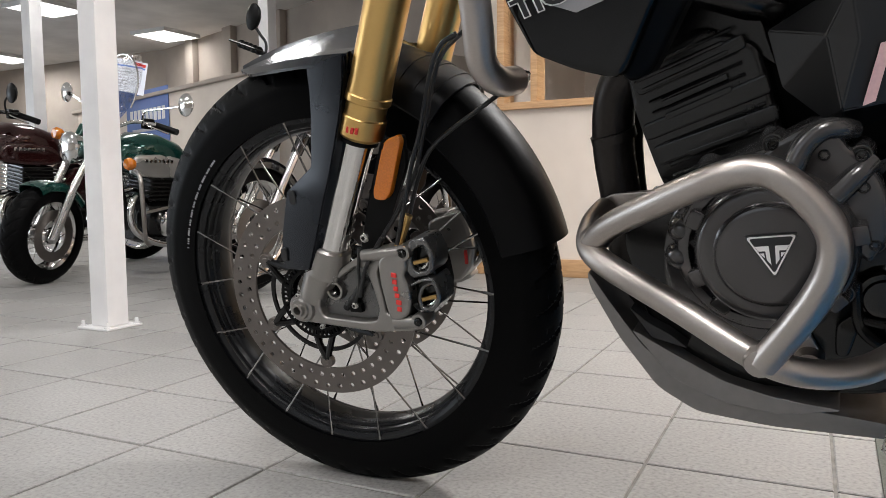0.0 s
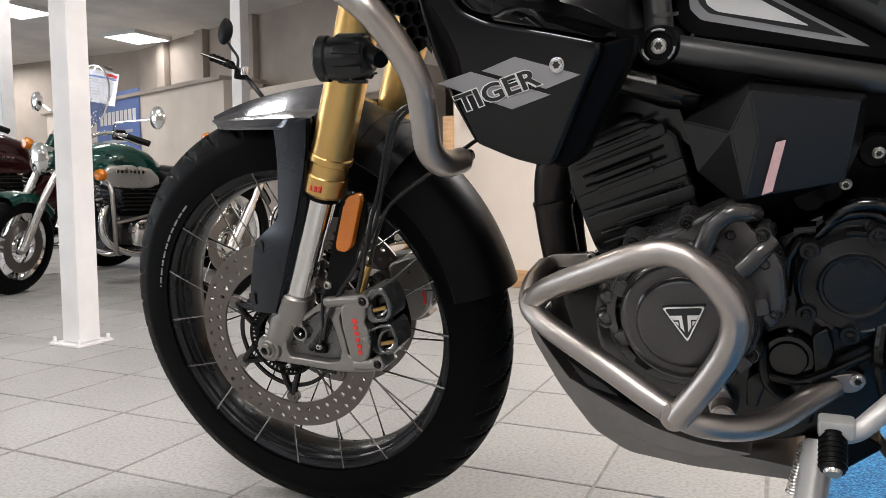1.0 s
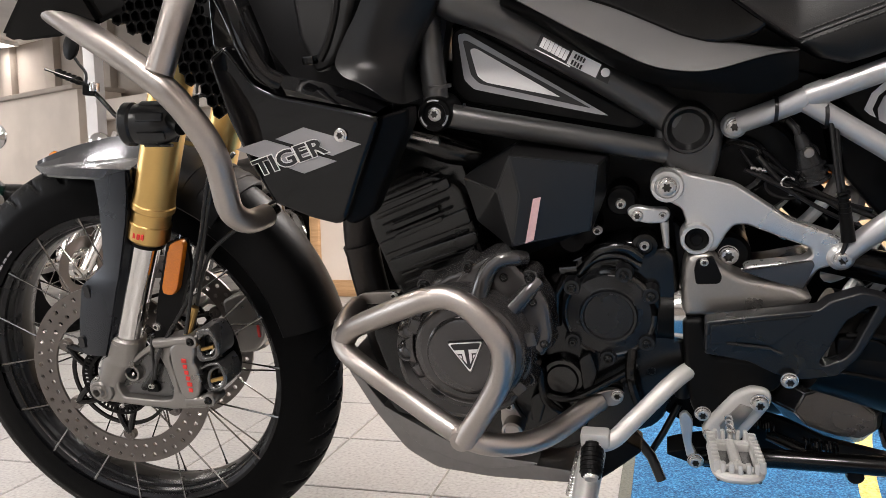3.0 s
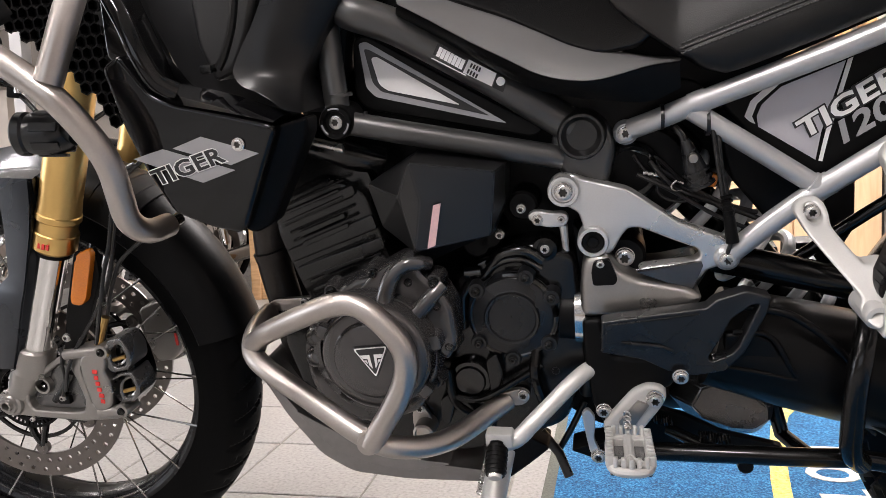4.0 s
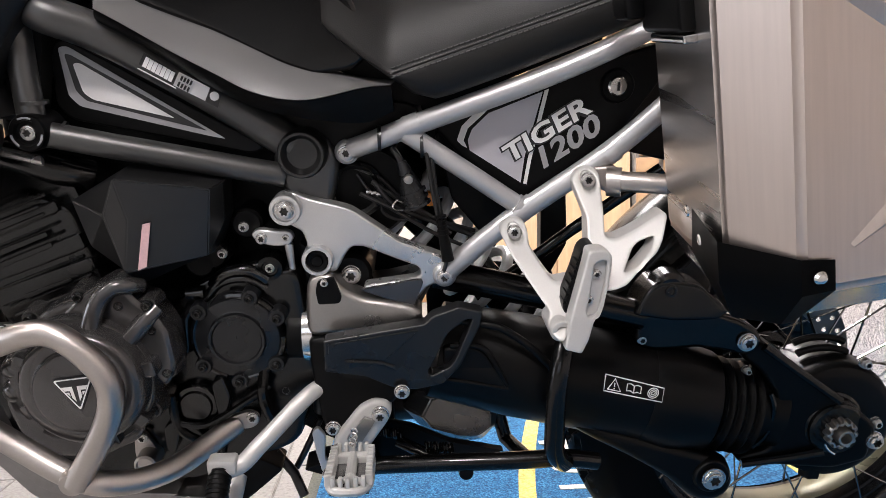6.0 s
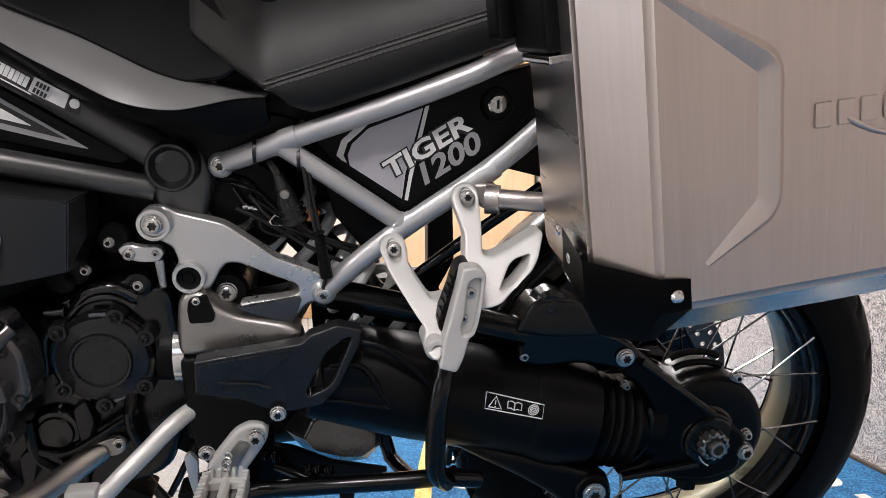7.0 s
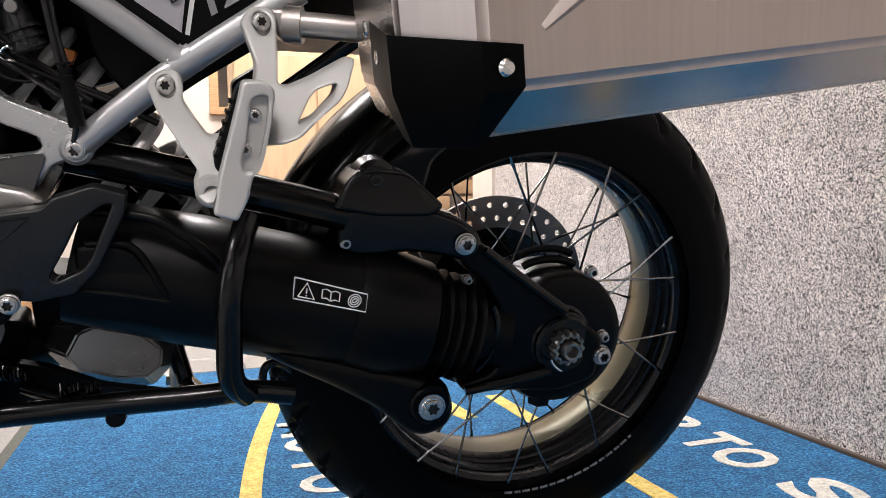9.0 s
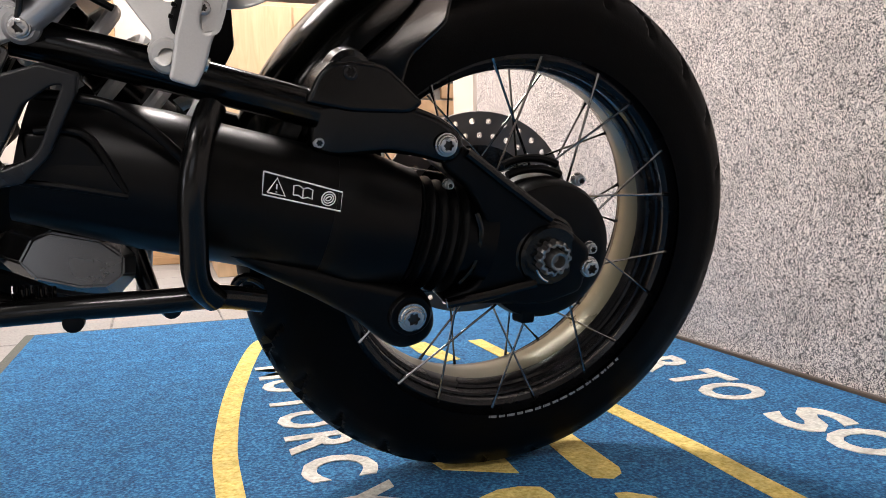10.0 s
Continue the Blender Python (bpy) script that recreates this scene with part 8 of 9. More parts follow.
rib = [(1.46, -0.145, 0.475), (1.502, -0.152, 0.444), (1.557, -0.165, 0.405)]
part("drive_rib", tube(rib, 0.006, 10), MAT["satin"], drive)
part("drive_rib", tube([(1.447, -0.145, 0.306), (1.499, -0.152, 0.316), (1.547, -0.16, 0.329)], 0.006, 10), MAT["satin"], drive)
part("drive_rib", tube(fillet([(1.474, -0.146, 0.409), (1.481, -0.15, 0.39), (1.477, -0.148, 0.35), (1.461, -0.142, 0.329)], 0.02), 0.004, 8), MAT["satin"], drive)
x, y, z = (1.562, -0.17, 0.36)
part("axle_boss", lathe([(0, -0.162), (0.033, -0.162), (0.036, -0.159), (0.0365, -0.154), (0.039, -0.152), (0.040, -0.148), (0.0405, -0.143), (0.044, -0.140), (0.046, -0.10), (0, -0.10)], (x, 0, z), 40), MAT["satin"], drive)
bm = bmesh.new()
rings = []
for r, h in ((0.0195, -0.160), (0.0195, -0.172), (0.0178, -0.1745), (0.0148, -0.1745), (0.0144, -0.160)):
    rings.append([bm.verts.new((x + r * w * math.cos(a), h, z + r * w * math.sin(a))) for a, w in ((2 * math.pi * q / 72, 1 + 0.07 * math.tanh(3 * math.cos(12 * 2 * math.pi * q / 72))) for q in range(72))])
for a, b in zip(rings, rings[1:]):
    for q in range(72):
        bm.faces.new((a[q], a[(q + 1) % 72], b[(q + 1) % 72], b[q]))
part("axle_nut", bm, MAT["cast"], drive, "castellated steel axle nut")
part("axle_tip", lathe([(0, -0.168), (0.0066, -0.168), (0.0074, -0.182), (0.0100, -0.1825), (0.0114, -0.180), (0.0114, -0.165), (0, -0.165)], (x, 0, z), 32), MAT["cast"], drive, "hollow axle end")
part("split_pin", tube([(x + 0.026 * math.cos(a), -0.177, z + 0.026 * math.sin(a)) for a in (radians(200 + 6 * k) for k in range(9))], 0.0014, 6), MAT["chrome"], drive)
for pt, r in zip([(1.611, -0.16, 0.345), (1.616, -0.15, 0.365), (1.603, -0.13, 0.441), (1.443, -0.135, 0.44)], (0.013, 0.008, 0.008, 0.006)):
    bolt(drive, pt[0], pt[1], pt[2], r, MAT["steel"], 0.012, 1.15)
x, y, z = (1.568, -0.09, 0.437)
bm = bmesh.new()
for k, (rr, h) in enumerate(((0.044, -0.135), (0.042, -0.128), (0.045, -0.121), (0.046, -0.107))):
    add_tube(bm, [(x + rr * math.cos(radians(a)) * 1.0, -0.115 + 0.012 * k, z - 0.034 + 0.010 * k + rr * 0.5 * math.sin(radians(a))) for a in range(40, 145, 10)], 0.005, 8)
part("sensor_boot", bm, MAT["plastic"], drive, "ribbed black boot")
x, y, z = (1.556, -0.12, 0.28)
part("drain_plug", lathe([(0, -0.012), (0.014, -0.012), (0.015, -0.008), (0.015, 0.012), (0, 0.012)], (x, y, z), 6, "z"), MAT["plastic"], drive)

# ---- rear wheel ----
rear = wheel("rear_wheel", REAR_AXLE, 0.335, 0.075, 0.2325, 0.060, 0.062, 0.058, 20, 26, 5, "black spoked rear wheel with a wide trail tyre", 22.3 / 18, "rim_olive_sheen", 2)
bm = bmesh.new()
drilled_disc(bm, 0.100, 0.146, 0.082, 0.005, 34)
part("brake_disc", bm, MAT["disc"], rear, "drilled steel brake disc")
bm = lathe([(0.05, 0.079), (0.102, 0.080), (0.102, 0.084), (0.05, 0.085)], segs=40, ring=True)
part("disc_carrier", bm, MAT["satin"], rear)
bm = bmesh.new()
for k in range(70):
    if k % 9 in (4, 8):
        continue
    th = radians(-96 + k * 0.72)
    m = Matrix.Rotation(-th, 4, "Y") @ Matrix.Translation((0.2330, -0.0757, 0))
    add_box(bm, (-0.0015, -0.0006, -0.0009), (0.0015, 0.0006, 0.0009 + 0.0005 * (k % 3)), m=m)
part("sidewall_marks", bm, MAT["greyprint"], rear, "small pale moulded marks")
# rear mudguard behind the footrests
bm = bmesh.new()
rows = []
for i in range(41):
    th = radians(96 + 76 * i / 40)
    sec = []
    for off, turns in ((0.0, range(15)), (0.004, range(14, -1, -1))):
        for k in turns:
            phi = math.pi * k / 14
            sec.append((-(0.085 - off) * math.cos(phi), 0.318 + (0.052 - off) * math.sin(phi) ** 0.8))
    rows.append([bm.verts.new((1.58 + r * math.cos(th), y, 0.345 + r * math.sin(th))) for y, r in sec])
for a, b in zip(rows, rows[1:]):
    for i in range(len(a)):
        j = (i + 1) % len(a)
        bm.faces.new((a[i], a[j], b[j], b[i]))
bm.faces.new(rows[0][::-1])
bm.faces.new(rows[-1])
bmesh.ops.recalc_face_normals(bm, faces=bm.faces[:])
hugger = part("rear_mudguard", bm, MAT["hugger"], bike, "dark olive-black inner rear mudguard")
part("mudguard_stay", panel3([(1.325, -0.1, 0.524), (1.348, -0.1, 0.56), (1.383, -0.1, 0.59), (1.419, -0.1, 0.631), (1.456, -0.1, 0.644), (1.445, -0.1, 0.603), (1.406, -0.11, 0.568), (1.393, -0.12, 0.528), (1.373, -0.125, 0.517)], 0.03, 0.006), MAT["satin"], hugger)

# ---- passenger footrests ----
# both brackets splay outwards towards the footrest
HANG = [(1.118, 0.644), (1.122, 0.652), (1.131, 0.657), (1.14, 0.658), (1.147, 0.654), (1.149, 0.645), (1.148, 0.634), (1.158, 0.62), (1.168, 0.608), (1.186, 0.612), (1.193, 0.61), (1.18, 0.592), (1.173, 0.576), (1.17, 0.567), (1.164, 0.565), (1.158, 0.569), (1.154, 0.575), (1.159, 0.585), (1.149, 0.597), (1.127, 0.625)]
hang_lean = (-0.49, 1.4517, -0.5606)
seat_a = oval(1.135, 0, 0.6435, 0.0078, 0.0098, 12)
hang = part("passenger_footrest_bracket", shaped_plate([(x, 0, z) for x, z in HANG], [seat_a], 0.026, 0.0032, 4, hang_lean), MAT["white_alloy"], bike, "pale cast passenger footrest bracket", sharp=60)
ARM_OUT = [(1.199, 0.702), (1.205, 0.712), (1.214, 0.717), (1.224, 0.716), (1.23, 0.709), (1.229, 0.698), (1.228, 0.678), (1.225, 0.652), (1.235, 0.651), (1.255, 0.66), (1.287, 0.678), (1.291, 0.675), (1.281, 0.652), (1.273, 0.641), (1.256, 0.628), (1.238, 0.612), (1.225, 0.607), (1.207, 0.605), (1.203, 0.629), (1.209, 0.668), (1.203, 0.688)]
ARM_HOLE = [(1.237, 0.622), (1.25, 0.644), (1.257, 0.65), (1.274, 0.656), (1.269, 0.645), (1.251, 0.628)]
arm_lean = (-0.378, 1.018, -0.4353)
seat_b = oval(1.217, 0, 0.7015, 0.0078, 0.0105, 12)
part("bracket_arm", shaped_plate([(x, 0, z) for x, z in ARM_OUT], [[(x, 0, z) for x, z in ARM_HOLE], seat_b], 0.026, 0.0032, 4, arm_lean), MAT["white_alloy"], hang, sharp=60)
for seat_hole, lean, p in ((seat_a, hang_lean, (1.134, 0.645)), (seat_b, arm_lean, (1.217, 0.7035))):
    part("bolt_recess", shaped_plate(seat_hole, (), 0.012, 0.0005, 1, (lean[0], lean[1] * 0.4, lean[2] + lean[1] * 0.6 * p[1] + 0.008)), MAT["white_alloy"], hang)
    bolt(hang, p[0], lean[0] * p[0] + lean[1] * p[1] + lean[2] + 0.004, p[1], 0.0092, MAT["steel"], 0.008)
PEG_OUT = [(1.192, 0.657), (1.207, 0.658), (1.215, 0.653), (1.216, 0.646), (1.211, 0.615), (1.205, 0.598), (1.198, 0.584), (1.193, 0.566), (1.186, 0.552), (1.168, 0.557), (1.171, 0.57), (1.174, 0.588), (1.181, 0.614), (1.189, 0.644)]
PEG_HOLE = [(1.198, 0.643), (1.205, 0.647), (1.211, 0.646), (1.21, 0.628), (1.205, 0.603), (1.201, 0.591), (1.192, 0.589), (1.19, 0.598), (1.194, 0.611)]
peg_lean = (0.0, 0.13, -0.3843)
part("passenger_footrest", shaped_plate([(x, 0, z) for x, z in PEG_OUT], [[(x, 0, z) for x, z in PEG_HOLE]], 0.022, 0.0026, 4, peg_lean), MAT["white_alloy"], hang, "pale metal passenger footrest, folded up", sharp=60)
part("footrest_floor", shaped_plate([(x, 0, z) for x, z in PEG_HOLE], (), 0.012, 0.0005, 1, (0.0, 0.13, -0.3773)), MAT["white_alloy"], hang)
part("footrest_pad", shaped_plate([(x, 0, z) for x, z in ((1.189, 0.651), (1.196, 0.657), (1.204, 0.656), (1.196, 0.635), (1.188, 0.603), (1.181, 0.582), (1.171, 0.588), (1.170, 0.597), (1.183, 0.631))], (), 0.03, 0.003, 3, (0.0, 0.13, -0.364)), MAT["plastic"], hang, "black rubber footrest pad")
for k in range(6):
    f = (k + 0.5) / 6
    part("pad_rib", box((-0.0012, -0.288, -0.0016), (0.002, -0.268, 0.0016), 0.0006, m=Matrix.Translation((1.1845 - 0.0145 * f, 0, 0.645 - 0.050 * f)) @ Matrix.Rotation(radians(16), 4, "Y")), MAT["plastic"], hang)
for x, z in ((1.201, 0.632), (1.193, 0.606)):
    bolt(hang, x, 0.13 * z - 0.3778, z, 0.0058, MAT["steel"], 0.004)
part("footrest_knuckle", lathe([(0, -0.293), (0.005, -0.293), (0.006, -0.300), (0.0105, -0.2995), (0.0125, -0.296), (0.013, -0.25), (0, -0.25)], (1.168, 0, 0.572), 26), MAT["white_alloy"], hang)
part("knuckle_pin", tube([(1.176, -0.285, 0.573), (1.196, -0.285, 0.566)], 0.0055, 14), MAT["steel"], hang)

# pannier rail
rail = part("pannier_rail", tube([(1.242, -0.185, 0.703), (1.298, -0.2, 0.701), (1.347, -0.21, 0.7)], 0.0115, 16), MAT["guard"], bike, "steel pannier rail")
part("rail_collar", tube([(1.237, -0.183, 0.702), (1.252, -0.188, 0.702)], 0.0165, 20), MAT["guard"], rail)
part("rail_block", panel3([(1.225, -0.165, 0.716), (1.248, -0.168, 0.717), (1.257, -0.168, 0.712), (1.257, -0.17, 0.686), (1.245, -0.17, 0.684), (1.233, -0.168, 0.69)], 0.03, 0.004), MAT["guard"], rail)
part("rail_lower", tube([(1.103, -0.06, 0.52), (1.218, -0.08, 0.615), (1.327, -0.1, 0.699)], 0.008, 12), MAT["satin"], rail)

# ---- aluminium pannier ----
PAN = pose(0, 0, 0, BIKE_LEAN) @ Matrix.Translation((1.325, 0, 0.686)) @ Matrix.Rotation(radians(-8.5), 4, "Y")
pannier = thing("pannier", PAN, "brushed aluminium side pannier with black corners on the motorcycle", "pannier")
PL, PH = 0.415, 0.36


def pan_level(v, out, inset):
    o = -0.452 + out
    return [(inset, o, v), (-0.040 + inset, o + 0.054, v), (-0.026 + inset, -0.205, v), (PL + 0.026 - inset, -0.205, v), (PL + 0.040 - inset, o + 0.054, v), (PL - inset, o, v)]


bm = bmesh.new()
levels = [pan_level(-0.057, 0.034, 0.012), pan_level(-0.022, 0, 0), pan_level(PH, 0.0, 0)]
rings = [[bm.verts.new(p) for p in lv] for lv in levels]
for a, b in zip(rings, rings[1:]):
    for i in range(6):
        f = bm.faces.new((a[i], a[(i + 1) % 6], b[(i + 1) % 6], b[i]))
        # the two end faces take the sheet colour with shade in it
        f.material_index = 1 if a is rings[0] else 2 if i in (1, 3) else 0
bm.faces.new(rings[0][::-1])
bm.faces.new(rings[-1])
bmesh.ops.bevel(bm, geom=bm.edges[:], offset=0.0045, segments=3, affect="EDGES")
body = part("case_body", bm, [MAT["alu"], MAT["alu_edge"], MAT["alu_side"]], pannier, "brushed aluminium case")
# pressed ridge and plain raised maker's mark
centre = fillet([Vector(p) for p in ((-0.004, 0, 0.232), (0.0925, 0, 0.163), (0.0917, 0, 0.0555), (0.0395, 0, 0.0127))], 0.009, 4)
bm = bmesh.new()
rows = []
for i, p in enumerate(centre):
    a, b = centre[max(i - 1, 0)], centre[min(i + 1, len(centre) - 1)]
    d = (Vector(b) - Vector(a)).normalized()
    n = Vector((-d.z, 0, d.x))
    reach = 0.25 if i in (0, len(centre) - 1) else 1.0
    rows.append([bm.verts.new((p[0] + n.x * w * reach, -0.4518 - h * reach, p[2] + n.z * w * reach)) for w, h in ((-0.0082, 0.0), (-0.0070, 0.0006), (0.0060, 0.0062), (0.0078, 0.0060), (0.0140, 0.0))])
for a, b in zip(rows, rows[1:]):
    for k in range(4):
        bm.faces.new((a[k], a[k + 1], b[k + 1], b[k]))
bmesh.ops.recalc_face_normals(bm, faces=bm.faces[:])
part("pressed_ridge", bm, MAT["alu"], body)
for k in range(7):
    x = 0.131 + 0.0195 * k
    part("mark_block", box((x, -0.4542, 0.109), (x + 0.0145, -0.4515, 0.129), 0.0016), MAT["alu"], body)
arc = [(0.158 + 0.086 * t, -0.4526, 0.114 - 0.017 * math.sin(math.pi * t)) for t in (i / 12 for i in range(13))]
part("mark_arc", tube(arc, 0.0024, 8), MAT["alu"], body)
# black corner shields with rivets
for end in (0, 1):
    def mx(u):
        return u if not end else PL - u
    bm = bmesh.new()
    o = -0.4545
    P = {n: bm.verts.new((mx(u), y, v)) for n, u, y, v in (
        ("a", -0.002, o, 0.008), ("b", 0.025, o, 0.004), ("c", 0.025, o, -0.022), ("d", -0.002, o, -0.023), ("e", 0.006, o + 0.034, -0.061), ("f", -0.004, o + 0.034, -0.061),
        ("g", -0.0475, o + 0.053, 0.016), ("h", -0.0475, o + 0.053, -0.022), ("i", -0.034, o + 0.064, -0.061),
        ("j", -0.0405, -0.325, 0.026), ("k", -0.0395, -0.315, -0.020), ("l", -0.028, -0.345, -0.061))}
    for key in ("abcd", "dcef", "adhg", "dfih", "ghkj", "hilk"):
        bm.faces.new([P[q] for q in key])
    bmesh.ops.solidify(bm, geom=bm.faces[:], thickness=-0.002)
    part("corner_shield", bm, MAT["plastic"], pannier, "black corner shield")
    for u, y, v in ((0.0125, o - 0.002, -0.009),):
        bm = lathe([(0, -0.003), (0.004, -0.0025), (0.0058, 0), (0, 0.001)], (mx(u), y, v), 18)
        part("rivet", bm, MAT["chrome"], pannier)
    for y, v in ((-0.315, 0.02), (-0.345, 0.0), (-0.375, -0.004)):
        x = mx(-0.0415)
        bm = lathe([(0, -0.002 if not end else 0.002), (0.005, -0.0015), (0.006, 0), (0, 0.001)], (x, y, v), 14, "x")
        part("rivet", bm, MAT["chrome"], pannier)
# latch at the top front edge
part("latch", box((-0.05, -0.355, 0.186), (-0.022, -0.245, 0.262), 0.006), MAT["plastic"], pannier, "black latch block")
part("latch_plate", box((-0.05, -0.36, 0.178), (-0.03, -0.27, 0.186), 0.002), MAT["chrome"], pannier)
part("latch_hook", box((-0.068, -0.26, 0.20), (-0.04, -0.21, 0.245), 0.006), MAT["plastic"], pannier)
x = -0.05
part("latch_bolt", lathe([(0, -0.006), (0.011, -0.006), (0.013, 0), (0.013, 0.01), (0, 0.01)], (x, -0.30, 0.262), 20), MAT["steel"], pannier)

# ---- motorcycles parked in the row behind ----
PAINT = dict(
    green=surface("dark_green_metallic", (0.004, 0.045, 0.035), 0.12, 0.3, (900, 0.1), (6, 0.1), coat=0.7, rough_var=0.03),
    maroon=surface("dark_maroon_paint", (0.030, 0.006, 0.006), 0.12, 0.2, (900, 0.1), (6, 0.1), coat=0.7, rough_var=0.03),
    black=surface("glossy_black_paint", (0.005, 0.005, 0.006), 0.12, 0.1, (900, 0.1), (6, 0.1), coat=0.7, rough_var=0.03),
    silver=surface("silver_side_paint", (0.42, 0.41, 0.39), 0.3, 0.7, (900, 0.08), (6, 0.1)),
)


def loft(sections, segs=20):
    """A closed body through (x, half width, low z, high z) sections with rounded outlines."""
    bm = bmesh.new()
    rows = []
    for x, w, z0, z1 in sections:
        zc, h = (z0 + z1) / 2, (z1 - z0) / 2
        row = []
        for k in range(segs):
            a = 2 * math.pi * k / segs
            c, s = math.cos(a), math.sin(a)
            row.append(bm.verts.new((x, w * math.copysign(abs(c) ** 0.75, c), zc + h * math.copysign(abs(s) ** 0.75, s))))
        rows.append(row)
    for a, b in zip(rows, rows[1:]):
        for k in range(segs):
            bm.faces.new((a[k], a[(k + 1) % segs], b[(k + 1) % segs], b[k]))
    bm.faces.new(rows[0][::-1])
    bm.faces.new(rows[-1])
    return bm


def small_wheel(parent, axle, radius, half, front):
    rim_r = radius - 0.085
    rim = part("wheel", lathe([(rim_r - 0.012, -half * 0.6), (rim_r + 0.004, -half * 0.75), (rim_r + 0.008, -half * 0.7), (rim_r - 0.004, -half * 0.4), (rim_r - 0.016, 0), (rim_r - 0.004, half * 0.4), (rim_r + 0.008, half * 0.7), (rim_r + 0.004, half * 0.75), (rim_r - 0.012, half * 0.6), (rim_r - 0.022, 0)], segs=48, ring=True), MAT["chrome"], parent, "chrome spoked wheel")
    rim.location = axle
    part("tyre", tyre_mesh(radius, half, rim_r - 0.002, 24, 11, 0.004), MAT["rubber"], rim, "black road tyre")
    part("hub", lathe([(0, -0.06), (0.045, -0.06), (0.05, -0.05), (0.03, -0.03), (0.03, 0.03), (0.05, 0.05), (0.045, 0.06), (0, 0.06)], segs=24), MAT["chrome"], rim)
    part("brake_disc", lathe([(0.09, -0.068), (0.145, -0.068), (0.145, -0.064), (0.09, -0.064)], segs=48, ring=True), MAT["disc"], rim)
    for k in range(16):
        th = 2 * math.pi * k / 16
        ha = th + (0.7 if k % 2 else -0.7)
        s = -1 if k % 4 < 2 else 1
        part("spoke", tube([(0.045 * math.cos(ha), s * 0.045, 0.045 * math.sin(ha)), ((rim_r - 0.01) * math.cos(th), s * half * 0.2, (rim_r - 0.01) * math.sin(th))], 0.0022, 5), MAT["chrome"], rim)
    return rim


def classic_motorcycle(m, paint, side_paint, label, screen=False, bars=False, black_mirror=False, drop=0.0, turn=0.0):
    t = thing("classic_motorcycle", m, label, "motorcycle", "parked motorcycles")
    fr = 0.275 if screen else 0.325
    small_wheel(t, (0, 0, fr), fr, 0.065 if screen else 0.055, True)
    small_wheel(t, (1.45, 0, 0.315), 0.315, 0.07, False)
    for s in (-1, 1):
        leg = part("fork_leg", tube([(0.0, s * 0.095, fr - 0.015), (0.10, s * 0.095, 0.52)], 0.026, 16), MAT["chrome"], t)
        part("fork_tube", tube([(0.10, s * 0.095, 0.52), (0.30, s * 0.095, 0.95)], 0.0205, 16), MAT["chrome"], leg)
        part("fork_shroud", tube([(0.185, s * 0.095, 0.70), (0.27, s * 0.095, 0.88)], 0.029, 16), PAINT[paint], leg)
    part("front_fender", arc_shell((0, 0, fr), 35, 112 if screen else 130, 0.075, fr + 0.027, 0.004, 0.05, 24), PAINT[paint], t, "painted front mudguard")
    part("rear_fender", arc_shell((1.45, 0, 0.315), 10, 120, 0.085, 0.36, 0.004, 0.06, 24), PAINT[paint], t)
    lamp = part("headlamp", lathe([(0, -0.02), (0.07, -0.012), (0.088, 0), (0.092, 0.012), (0.086, 0.03), (0.07, 0.09), (0.035, 0.125), (0, 0.13)], (0.12, 0, 0.86), 28, "x"), MAT["chrome"], t, "chrome headlamp")
    part("tank", loft([(0.36, 0.05, 0.76, 0.85), (0.40, 0.11, 0.74, 0.92), (0.50, 0.15, 0.70, 0.965), (0.64, 0.155, 0.69, 0.965), (0.78, 0.12, 0.70, 0.92), (0.88, 0.07, 0.72, 0.85)]), PAINT[paint], t, "glossy painted fuel tank", sharp=60)
    for s in (-1, 1):
        part("tank_panel", loft([(0.42, 0.012, 0.735, 0.80), (0.46, 0.02, 0.72, 0.845), (0.60, 0.02, 0.705, 0.86), (0.74, 0.018, 0.71, 0.83), (0.80, 0.01, 0.73, 0.78)], 14), PAINT[side_paint], t, sharp=60).location.y = s * 0.14
        bm = bmesh.new()
        for k in range(7):
            add_box(bm, (0.5 + 0.028 * k, s * 0.158 - 0.003, 0.80), (0.5 + 0.028 * k + 0.02, s * 0.158 + 0.003, 0.822), 0.002)
        part("tank_badge", bm, MAT["chrome"], t, "plain raised badge")
        part("side_panel", loft([(0.84, 0.012, 0.50, 0.62), (0.90, 0.02, 0.46, 0.70), (1.05, 0.02, 0.47, 0.70), (1.12, 0.012, 0.54, 0.66)], 12), PAINT[paint], t).location.y = s * 0.13
        part("shock_absorber", tube([(1.38, s * 0.13, 0.36), (1.25, s * 0.13, 0.70)], 0.03, 14), MAT["chrome"], t)
        part("exhaust_pipe", tube(fillet([(0.56, s * 0.06, 0.52), (0.44, s * 0.12, 0.48), (0.43, s * 0.15, 0.30), (0.62, s * 0.16, 0.20), (1.0, s * 0.17, 0.22)], 0.1), 0.021, 16), MAT["chrome"], t, "chrome exhaust pipe")
        part("silencer", tube([(0.98, s * 0.175, 0.22), (1.05, s * 0.18, 0.24), (1.65, s * 0.19, 0.32), (1.72, s * 0.19, 0.33)], 0.045, 20, radii=[0.024, 0.045, 0.047, 0.035]), MAT["chrome"], t)
        ix, iz = (0.34, 0.80) if screen and s < 0 else (0.19, 0.92 if screen else 0.79)
        iy = 0.42 if drop < 0 and s > 0 else 0.25
        part("indicator_stalk", tube([(ix + 0.03, s * 0.10, iz), (ix + 0.01, s * (iy - 0.03), iz)], 0.008, 10), MAT["chrome"], t)
        part("indicator", lathe([(0, -0.022), (0.028, -0.018), (0.036, -0.004), (0.036, 0.008), (0.026, 0.03), (0, 0.036)], (ix, s * iy, iz), 20, "x"), MAT["orange"], t, "amber indicator")
        if drop < 0:
            continue
